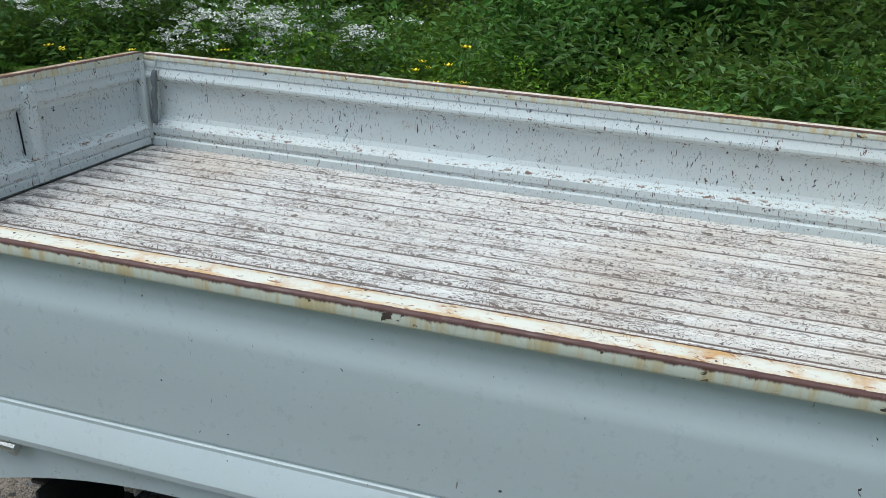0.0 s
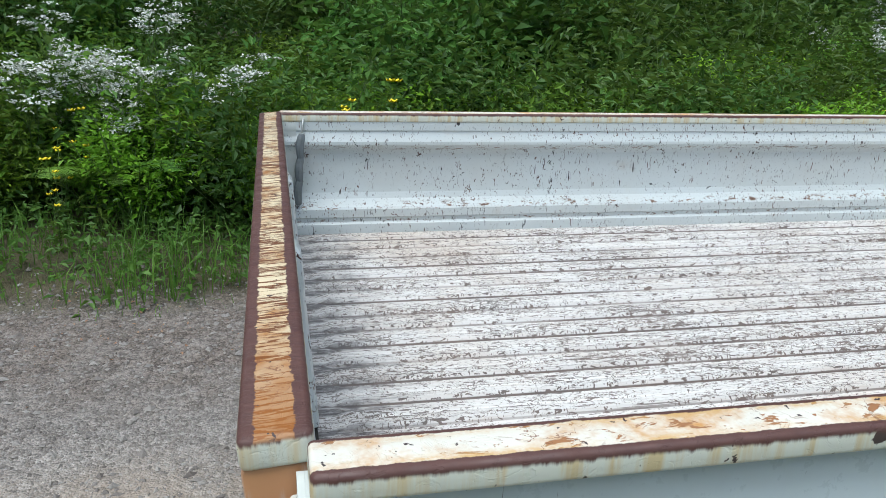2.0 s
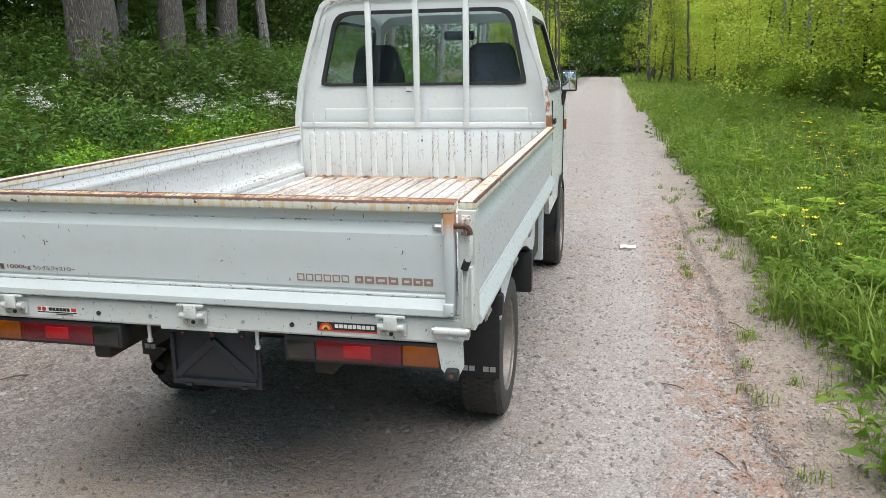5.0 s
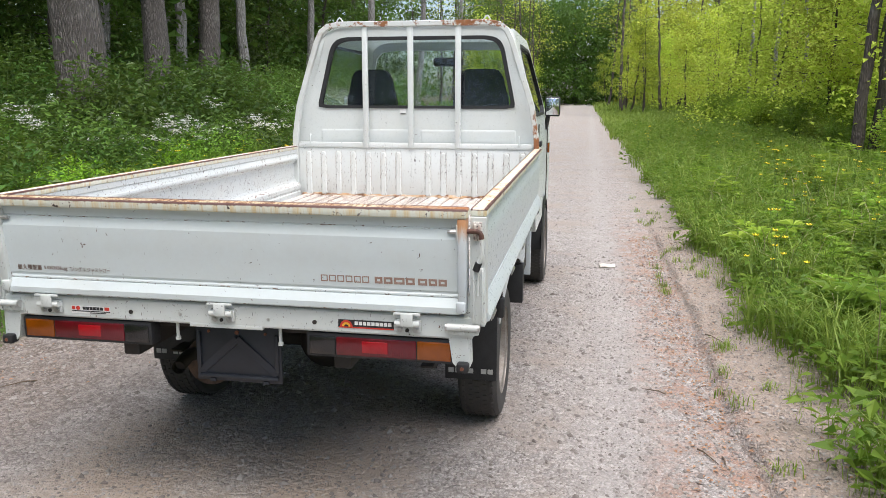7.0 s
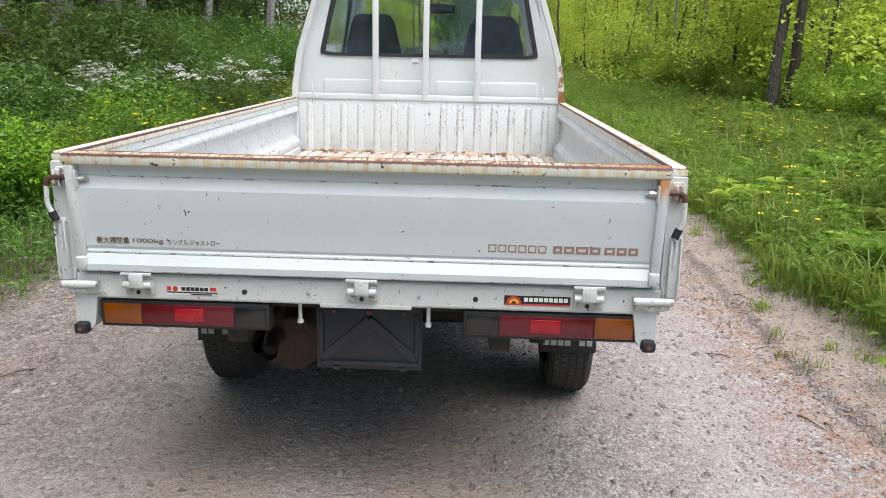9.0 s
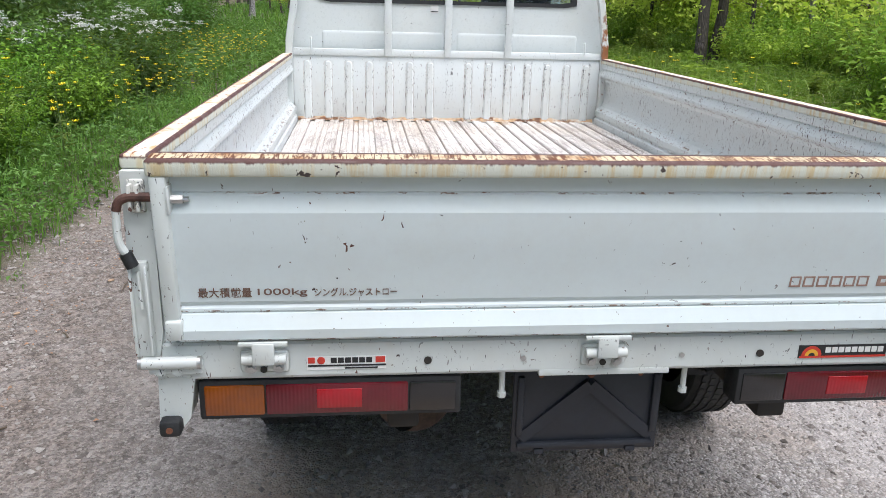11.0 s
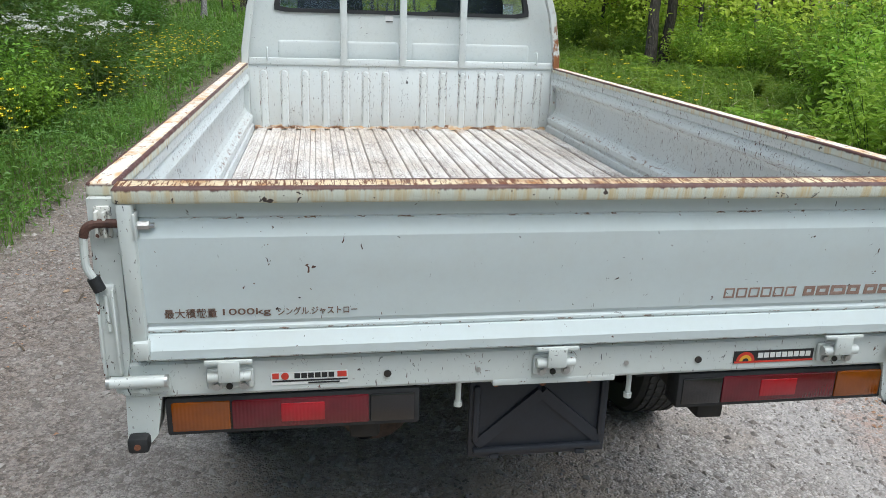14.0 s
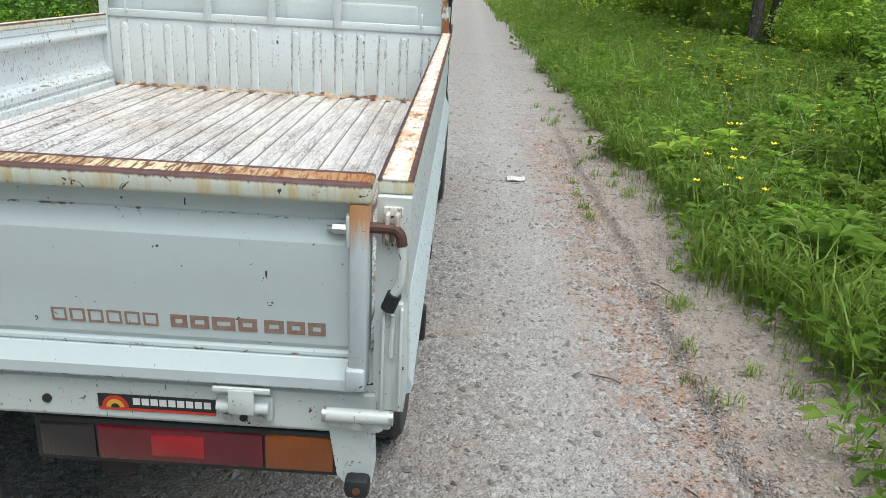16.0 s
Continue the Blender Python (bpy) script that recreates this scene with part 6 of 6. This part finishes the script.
def scatter(n, x0, x1, y0, y1, seed, gap=0.3, keep=None):
    r = random.Random(seed)
    out, tries = [], 0
    while len(out) < n and tries < n * 40:
        tries += 1
        p = (r.uniform(x0, x1), r.uniform(y0, y1))
        if keep and not keep(*p):
            continue
        if all((p[0] - q[0]) ** 2 + (p[1] - q[1]) ** 2 > gap * gap for q in out):
            out.append(p)
    return out


# ---- the left bank ----
sh_a = [shrub(31, 0.95, 0.42, 0.060, 30, 70, LEAF_A, "leafy green shrub on the road bank"), shrub(32, 1.1, 0.5, 0.082, 26, 60, LEAF_C, "dark green leafy shrub on the road bank"),
        shrub(33, 0.85, 0.40, 0.046, 36, 74, LEAF_B, "bright green fine-leaved shrub on the road bank")]
spread_copies(sh_a, scatter(120, -4.5, 9.5, 3.15, 5.6, 41, 0.42), 51, 0.75, 1.1, "bank shrubs")
for x, y in scatter(24, 0.0, 4.8, 3.05, 3.9, 47, 0.3):
    copy_thing(sh_a[2], Matrix.Identity(4)).matrix_basis = turned(x, y, random.Random(int(x * 1000)), 0.85 + 0.15 * math.sin(9 * x))
# both in the dark leaf, standing in for the shade under the trees
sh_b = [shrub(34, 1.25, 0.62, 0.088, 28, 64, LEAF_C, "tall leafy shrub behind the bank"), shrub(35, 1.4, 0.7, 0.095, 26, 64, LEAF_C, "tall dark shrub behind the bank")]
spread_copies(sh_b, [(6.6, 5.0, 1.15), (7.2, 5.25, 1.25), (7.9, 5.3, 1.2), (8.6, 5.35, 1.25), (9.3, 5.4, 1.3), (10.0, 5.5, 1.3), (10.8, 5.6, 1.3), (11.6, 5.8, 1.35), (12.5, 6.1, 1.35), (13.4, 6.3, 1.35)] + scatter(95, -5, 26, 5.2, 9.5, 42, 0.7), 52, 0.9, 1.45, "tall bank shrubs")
sh_w = [shrub(36, 0.95, 0.38, 0.066, 18, 42, LEAF_A, "green plant topped with clusters of small white flowers", "flowering plant", 0.5, "white_flowered_plant"),
        shrub(37, 1.05, 0.42, 0.070, 18, 42, LEAF_C, "dark green plant topped with clusters of small white flowers", "flowering plant", 0.45, "white_flowered_plant")]
spread_copies(sh_w, [(-0.66, 3.62), (-0.9, 3.75), (-1.24, 3.7), (-1.05, 3.95), (-1.45, 3.65), (-2.7, 3.7), (-2.2, 3.9), (-0.4, 3.9), (-1.8, 4.0), (5.5, 4.7), (6.2, 4.4), (6.9, 4.9), (6.0, 5.1), (7.3, 4.3), (7.8, 4.6)]
              + scatter(30, 5.6, 16, 3.9, 6.6, 43, 0.6), 53, 0.85, 1.1, "white-flowered plants")
fn = [fern(61), fern(62)]
spread_copies(fn, [(2.3, 3.75), (1.9, 3.85), (0.6, 3.9), (0.85, 4.6), (1.5, 4.4), (2.1, 4.9), (3.4, 3.6)] + scatter(34, -3.5, 8, 3.4, 6.2, 44, 0.5), 54, 0.7, 1.15, "ferns")
bc = [buttercup(71), buttercup(72)]
spread_copies(bc, scatter(11, -2.2, -0.7, 2.75, 3.2, 45, 0.1) + [(0.55, 3.0, 1.25), (0.68, 3.05, 1.3), (0.45, 3.1, 1.2)] + scatter(150, 4.5, 18, 2.6, 4.4, 46, 0.14)
              + [(3.0, -2.34, 0.95), (3.08, -2.4, 0.9)] + scatter(18, 3.4, 26, -4.6, -2.5, 48, 0.5), 55, 0.75, 1.1, "buttercups")
# ---- the right verge ----
wd = [weed(81, 0.12, 0.5, LEAF_S, "light green leafy weed in the verge"), weed(82, 0.10, 0.42, LEAF_S, "green leafy weed in the verge"), weed(83, 0.17, 0.45, LEAF_S, "broad-leaved pale weed in the verge")]
spread_copies(wd, [(a, c, 0.5) for a, c in scatter(46, 0.3, 6.0, -3.4, -2.5, 68, 0.2)] + scatter(30, -0.4, 6.0, -4.3, -2.95, 67, 0.22) + scatter(95, 0.8, 14, -5.8, -2.5, 49, 0.3), 56, 0.4, 0.85, "verge weeds")
sh_r = [shrub(38, 0.95, 0.5, 0.068, 28, 74, LEAF_S, "bright green shrub at the edge of the wood"), shrub(39, 1.2, 0.6, 0.076, 28, 74, LEAF_S, "green shrub at the edge of the wood")]
spread_copies(sh_r, [(5.2, -5.0, 1.1), (5.8, -5.5, 1.2), (4.6, -5.4, 1.0), (4.0, -3.9, 0.95), (3.5, -4.5, 1.0), (6.9, -5.6, 1.2), (2.6, -4.9, 0.9)] + scatter(90, 6.5, 34, -10, -6.2, 57, 0.8), 58, 0.7, 1.3, "wood-edge shrubs")

r = np.random.RandomState(90)


def grass(n, x0, x1, y0, y1, h0, h1, w, seed, edge=None):
    q = np.random.RandomState(seed)
    x, y = q.uniform(x0, x1, n), q.uniform(y0, y1, n)
    clump = wav(x, y, 4.0, 7) + 0.6 * wav(x, y, 9.0, 8)
    keep = q.rand(n) < 0.55 + 0.45 * clump
    if edge is not None:
        lim, sgn = edge
        keep &= (sgn * (y - lim - 0.22 * wav(x, y, 5.0, 9) - 0.08 * wav(x, y, 17.0, 10))) > 0
    x, y, c = x[keep], y[keep], clump[keep]
    P = np.stack([x, y, height(x, y) - 0.01], -1)
    H = q.uniform(h0, h1, len(x)) * (0.8 + 0.5 * np.clip(c, -0.6, 1))
    return blade_arrays(P, q.uniform(0, 6.283, len(x)), H, w * q.uniform(0.6, 1.4, len(x)), q.uniform(0.15, 0.9, len(x)))


def tufts(n, x0, x1, y0, y1, seed):
    """Small separate tufts on the bare shoulder."""
    q = np.random.RandomState(seed)
    out = []
    for k in range(n):
        m = q.randint(14, 46)
        x, y = q.uniform(x0, x1) + q.normal(0, 0.028, m), q.uniform(y0, y1) + q.normal(0, 0.028, m)
        out.append(blade_arrays(np.stack([x, y, height(x, y) - 0.004], -1), q.uniform(0, 6.283, m), q.uniform(0.025, 0.10, m), q.uniform(0.003, 0.006, m), q.uniform(0.3, 1.1, m)))
    return joined(out)


mesh_ = [grass(84000, -0.8, 10, -6.6, -2.0, 0.09, 0.36, 0.0055, 91, (-2.2, -1)), grass(34000, 9, 24, -7, -1.8, 0.12, 0.42, 0.012, 92, (-2.15, -1)), grass(22000, 24, 48, -8, -1.5, 0.25, 0.5, 0.035, 93, (-1.9, -1)), grass(9000, 48, 90, -8, -1.4, 0.3, 0.6, 0.07, 101, (-1.7, -1)),
         grass(5200, 0, 14, -5.6, -2.35, 0.38, 0.72, 0.008, 100, (-2.4, -1)), grass(5200, -0.6, 7, -3.0, -2.1, 0.22, 0.46, 0.0105, 104, (-2.2, -1)),
         grass(14000, -16, -0.8, -8, -2.0, 0.12, 0.4, 0.014, 98, (-2.2, -1)),
         grass(5000, -0.8, 6, -2.5, -1.9, 0.05, 0.16, 0.004, 94, (-2.08, -1)), tufts(34, 0.2, 9, -2.15, -1.72, 103)]
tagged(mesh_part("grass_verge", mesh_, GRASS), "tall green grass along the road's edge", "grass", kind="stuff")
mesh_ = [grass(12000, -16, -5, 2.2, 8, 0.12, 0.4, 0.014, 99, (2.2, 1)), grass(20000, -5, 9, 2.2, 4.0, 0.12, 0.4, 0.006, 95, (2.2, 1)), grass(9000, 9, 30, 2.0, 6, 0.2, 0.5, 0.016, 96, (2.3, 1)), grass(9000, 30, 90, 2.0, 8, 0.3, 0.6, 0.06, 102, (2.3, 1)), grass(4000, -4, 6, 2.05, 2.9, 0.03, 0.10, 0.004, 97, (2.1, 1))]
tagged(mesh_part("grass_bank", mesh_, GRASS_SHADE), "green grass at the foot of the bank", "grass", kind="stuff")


def cover(n, x0, x1, y0, y1, z1, size, seed, edge):
    """Low herbs: many small leaves that stand in loose clumps."""
    q = np.random.RandomState(seed)
    m = n // 14
    cx, cy = q.uniform(x0, x1, m), q.uniform(y0, y1, m)
    lim, sgn = edge
    ok = (sgn * (cy - lim - 0.22 * wav(cx, cy, 5.0, 9) - 0.08 * wav(cx, cy, 17.0, 10))) > 0
    cx, cy = cx[ok], cy[ok]
    tall = z1 * q.uniform(0.3, 1.0, len(cx))
    x, y = np.repeat(cx, 14) + q.normal(0, 0.06, len(cx) * 14), np.repeat(cy, 14) + q.normal(0, 0.06, len(cx) * 14)
    P = np.stack([x, y, height(x, y) + np.repeat(tall, 14) * q.rand(len(x)) ** 0.6], -1)
    L = size * q.uniform(0.6, 1.5, len(x))
    return leaf_arrays(P, q.normal(0, 1, (len(x), 3)) * [1, 1, 0.35], np.array([0, 0, 1.0]) + q.normal(0, 0.35, (len(x), 3)), L, L * q.uniform(0.3, 0.6, len(x)))


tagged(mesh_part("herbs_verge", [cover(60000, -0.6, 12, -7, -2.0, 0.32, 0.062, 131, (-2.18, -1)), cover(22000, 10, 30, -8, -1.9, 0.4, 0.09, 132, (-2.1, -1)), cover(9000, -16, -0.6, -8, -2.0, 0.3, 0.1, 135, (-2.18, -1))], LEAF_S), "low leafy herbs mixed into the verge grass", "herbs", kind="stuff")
# bank herbs take the dark leaf for the bank's shade
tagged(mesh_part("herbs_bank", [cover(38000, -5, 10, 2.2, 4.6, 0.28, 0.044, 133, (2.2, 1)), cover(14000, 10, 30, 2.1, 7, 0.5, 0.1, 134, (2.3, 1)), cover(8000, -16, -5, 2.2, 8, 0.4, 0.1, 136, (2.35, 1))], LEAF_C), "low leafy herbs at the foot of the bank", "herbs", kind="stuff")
q = np.random.RandomState(98)
x, y = q.uniform(1.0, 9, 160), q.uniform(-5, -2.4, 160)
tagged(mesh_part("dry_stalks", [blade_arrays(np.stack([x, y, height(x, y)], -1), q.uniform(0, 6.28, 160), q.uniform(0.3, 0.8, 160), 0.005, q.uniform(0.2, 1.2, 160))], STRAW), "dry straw-coloured stalks in the grass", "dry grass", kind="stuff")
# dead leaves and twigs along the shoulder
x, y = q.uniform(-1.0, 6, 3400), np.where(np.arange(3400) < 2300, -1.70, np.where(np.arange(3400) < 2800, -1.95, 1.95)) + np.where(np.arange(3400) < 2300, 0.09, 0.24) * q.normal(0, 1, 3400)
P = np.stack([x, y, height(x, y) + 0.006], -1)
L = q.uniform(0.006, 0.024, 3400)
tagged(mesh_part("dead_leaves", [leaf_arrays(P, q.normal(0, 1, (3400, 3)) * [1, 1, 0.15], np.array([0, 0, 1.0]) + q.normal(0, 0.3, (3400, 3)), L, L * 0.6)], LITTER), "brown dead leaves on the road's shoulder", "leaf litter", kind="stuff")
# brown crumbs of leaf and rust caught at the headboard's foot
heap = np.array([0.60, 0.56, 0.34, 0.11, -0.07, -0.38, -0.62])
y = np.repeat(heap, 34) + q.normal(0, 0.022, 34 * 7)
x = 2.735 - np.abs(q.normal(0, 0.016, len(y)))
P = np.stack([x, y, 0.782 + 0.012 * q.rand(len(y)) * np.clip((x - 2.69) / 0.045, 0, 1)], -1)
L = q.uniform(0.006, 0.016, len(y))
tagged(mesh_part("leaf_crumbs", [leaf_arrays(P, q.normal(0, 1, (len(y), 3)) * [1, 1, 0.3], np.array([0, 0, 1.0]) + q.normal(0, 0.5, (len(y), 3)), L, L * 0.6)], LITTER), "brown crumbs of leaf and rust on the truck bed", "leaf litter", kind="stuff")
for k in range(16):
    x, y, a = (q.uniform(0.8, 4.5), q.uniform(-2.1, -1.5), q.uniform(0, 6.28)) if k < 6 else (q.uniform(-0.2, 3.6), q.uniform(1.25, 2.05), q.uniform(0, 6.28))
    ln = q.uniform(0.06, 0.22)
    pts = [(x + math.cos(a) * ln * t, y + math.sin(a) * ln * t, ground_z(x, y) + 0.008 + 0.006 * math.sin(5 * t)) for t in (0, 0.3, 0.6, 1)]
    tagged(part("twig", sweep(mesh(), pts, [0.004, 0.0035, 0.003, 0.0015], 6), TWIG), "thin grey-brown twig lying on the shoulder", "twig", "twigs")
for k in range(9):
    x, y, r = q.uniform(0.0, 3.8), q.uniform(1.2, 2.05), q.uniform(0.012, 0.024)
    bm = mesh()
    ring = [(r * q.uniform(0.8, 1.2) * math.cos(2 * math.pi * j / 7), r * 0.7 * q.uniform(0.8, 1.2) * math.sin(2 * math.pi * j / 7)) for j in range(7)]
    slab(bm, ring, lambda u, v, d: (u, v, d + 5 * u * u), 0.004)
    chip_ = tagged(part("bark_chip", bm, PALEBARK), "pale brown chip of bark on the gravel", "bark chip", "bark chips")
    chip_.matrix_basis = pose(x, y, ground_z(x, y) + 0.003, q.uniform(-12, 12), q.uniform(-12, 12), q.uniform(0, 360))
bm = mesh()
prism(bm, [(-0.02, 0.0), (-0.028, 0.012), (-0.014, 0.026), (0.012, 0.03), (0.028, 0.018), (0.024, 0.0)], lambda u, v, a: (u + 0.006 * math.sin(40 * a), a, v + 0.003 * math.sin(60 * a)), -0.065, 0.065, 6)
ch = tagged(part("wood_chip", bm, plain("pale_wood", (0.62, 0.58, 0.52), 0.7, 0, 0.4, 30, 0.3)), "pale split piece of wood lying on the gravel", "wood chip")
ch.matrix_basis = pose(4.42, -1.32, ground_z(4.42, -1.32) + 0.004, 0, 0, 12)

# ---- trees ----
def off_road(x, y):
    return abs(y - 0.2) > 3.0


big = tree(101, 15, 0.36, BARK, TREE_SHADED, 5.0, 3.2, 5200, 0.17, "thick old tree with deeply furrowed grey-brown bark", limbs=16)
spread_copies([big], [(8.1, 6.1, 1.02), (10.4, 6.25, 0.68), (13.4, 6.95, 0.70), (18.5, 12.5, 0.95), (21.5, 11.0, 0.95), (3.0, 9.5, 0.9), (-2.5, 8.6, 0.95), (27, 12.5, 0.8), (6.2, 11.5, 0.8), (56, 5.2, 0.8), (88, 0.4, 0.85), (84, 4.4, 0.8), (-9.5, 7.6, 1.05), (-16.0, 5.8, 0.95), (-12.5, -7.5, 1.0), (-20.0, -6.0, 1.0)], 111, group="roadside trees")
# unseen trees behind the camera, added to shade the truck and road
over = tree(105, 13, 0.30, BARK, TREE_SHADED, 5.6, 6.4, 8200, 0.22, "spreading tree out of view, added so that its crown shades the road", limbs=20)
spread_copies([over], [(-6.5, 6.6, 1.0), (-10.5, -8.0, 1.0), (-14.0, -9.6, 0.95), (-9.5, 6.6, 1.0)], 116, group="overhanging trees")
pale = tree(102, 14, 0.15, BARK_PALE, TREE_SHADED, 4.5, 2.4, 3600, 0.16, "slender pale-barked tree at the wood's edge", 0.3, limbs=14)
spread_copies([pale], [(19.0, 8.6, 1.0), (10.6, 11.5), (14.2, 9.8), (18.5, 10.2), (7.5, 11.5), (24, 8.5), (28, 7.5), (33, 6.6), (38, 5.6)], 112, 0.8, 1.2, group="pale trees")
dark = tree(103, 12, 0.085, BARK_DARK, TREE_SUNLIT, 4.6, 2.2, 560, 0.15, "dark-stemmed tree with light yellow-green leaves", 0.15, limbs=18)
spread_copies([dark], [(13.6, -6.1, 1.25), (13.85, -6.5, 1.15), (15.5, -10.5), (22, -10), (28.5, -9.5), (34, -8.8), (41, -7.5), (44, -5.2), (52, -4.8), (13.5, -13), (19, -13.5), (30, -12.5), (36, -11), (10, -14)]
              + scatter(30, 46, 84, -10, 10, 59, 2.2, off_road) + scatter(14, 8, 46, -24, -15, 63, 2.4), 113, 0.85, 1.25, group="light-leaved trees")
thin = tree(106, 12, 0.065, BARK_PALE, TREE_SUNLIT, 4.5, 1.7, 380, 0.14, "thin pale-stemmed tree in the sunlit wood", 0.5, limbs=14)
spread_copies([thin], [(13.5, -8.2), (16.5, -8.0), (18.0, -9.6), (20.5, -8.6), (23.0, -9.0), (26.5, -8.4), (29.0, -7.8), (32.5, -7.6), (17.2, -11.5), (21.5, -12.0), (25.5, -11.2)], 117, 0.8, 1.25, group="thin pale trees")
young = tree(104, 5.5, 0.05, BARK_DARK, TREE_SUNLIT, 0.9, 1.2, 3000, 0.11, "young tree with light green leaves, brightened as if sunlit", 0.4, limbs=14, name="sapling")
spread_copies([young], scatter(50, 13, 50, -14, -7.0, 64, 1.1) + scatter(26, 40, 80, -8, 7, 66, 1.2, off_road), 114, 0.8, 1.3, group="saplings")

shady = tree(107, 6.0, 0.06, BARK_DARK, TREE_SHADED, 1.2, 1.4, 2600, 0.12, "young tree in the shade of the wood", 0.4, limbs=14, name="sapling")
spread_copies([shady], scatter(30, 10, 46, 8.5, 15, 65, 1.3), 115, 0.8, 1.3, group="shaded saplings")

# distant wood: leaf masses and stems that close the view
q = np.random.RandomState(120)
chunks = []
for x0, x1, y0, y1, n, *low in ((54, 88, -30, -4.5, 34000), (84, 112, -30, -6, 16000), (0, 60, -34, -22, 16000), (78, 96, -6, 12, 44000, 0.9), (4, 40, 10.5, 15, 26000), (-25, 88, 13, 30, 46000), (-48, -22, -30, 30, 40000)):
    c = np.stack([q.uniform(x0, x1, n // 40), q.uniform(y0, y1, n // 40), 12 * q.rand(n // 40) ** (low[0] if low else 1.6)], -1)
    P = np.repeat(c, 40, 0) + q.normal(0, 1, (n // 40 * 40, 3)) * [0.8, 0.8, 0.5]
    m = len(P)
    L = q.uniform(0.22, 0.5, m)
    chunks.append(leaf_arrays(P, q.normal(0, 1, (m, 3)), np.array([0, 0, 1.0]) + q.normal(0, 0.5, (m, 3)), L, L * 0.6))
# brightened as sunlit ahead, darkened as shaded along the bank, by leaf colour
tagged(mesh_part("far_wood", chunks[:3], TREE_SUNLIT), "light leaf masses of the far wood ahead", "forest", kind="stuff")
tagged(mesh_part("far_wood_bank", chunks[3:], TREE_SHADED), "dense leaf masses of the far wood", "forest", kind="stuff")
chunks = []
for x0, x1, y0, y1, n, z1 in ((7, 24, -13, -6.4, 24000, 3.2), (24, 60, -14, -5.2, 34000, 5.0)):
    c = np.stack([q.uniform(x0, x1, n // 60), q.uniform(y0, y1, n // 60), 0.4 + z1 * q.rand(n // 60) ** 1.3], -1)
    P = np.repeat(c, 60, 0) + q.normal(0, 1, (n // 60 * 60, 3)) * [0.42, 0.42, 0.22]
    m = len(P)
    L = q.uniform(0.07, 0.17, m)
    chunks.append(leaf_arrays(P, q.normal(0, 1, (m, 3)) * [1, 1, 0.5], np.array([0, 0, 1.0]) + q.normal(0, 0.45, (m, 3)), L, L * 0.6))
tagged(mesh_part("understory", chunks, TREE_SUNLIT), "yellow-green leaves of the undergrowth along the wood's edge, brightened as if sunlit", "undergrowth", kind="stuff")
chunks = []
for k in range(90):
    x, y = (q.uniform(86, 112), q.uniform(-25, 20)) if k < 45 else (q.uniform(-10, 50), q.uniform(11, 26))
    chunks.append(tube_arrays([(x, y, 0), (x + q.normal(0, 0.2), y + q.normal(0, 0.2), 7), (x + q.normal(0, 0.5), y, 15)], q.uniform(0.08, 0.2), 0.04, 6))
tagged(mesh_part("far_trunks", chunks, BARK, smooth=True), "bare dark trunks standing in the far wood", "forest", kind="stuff")
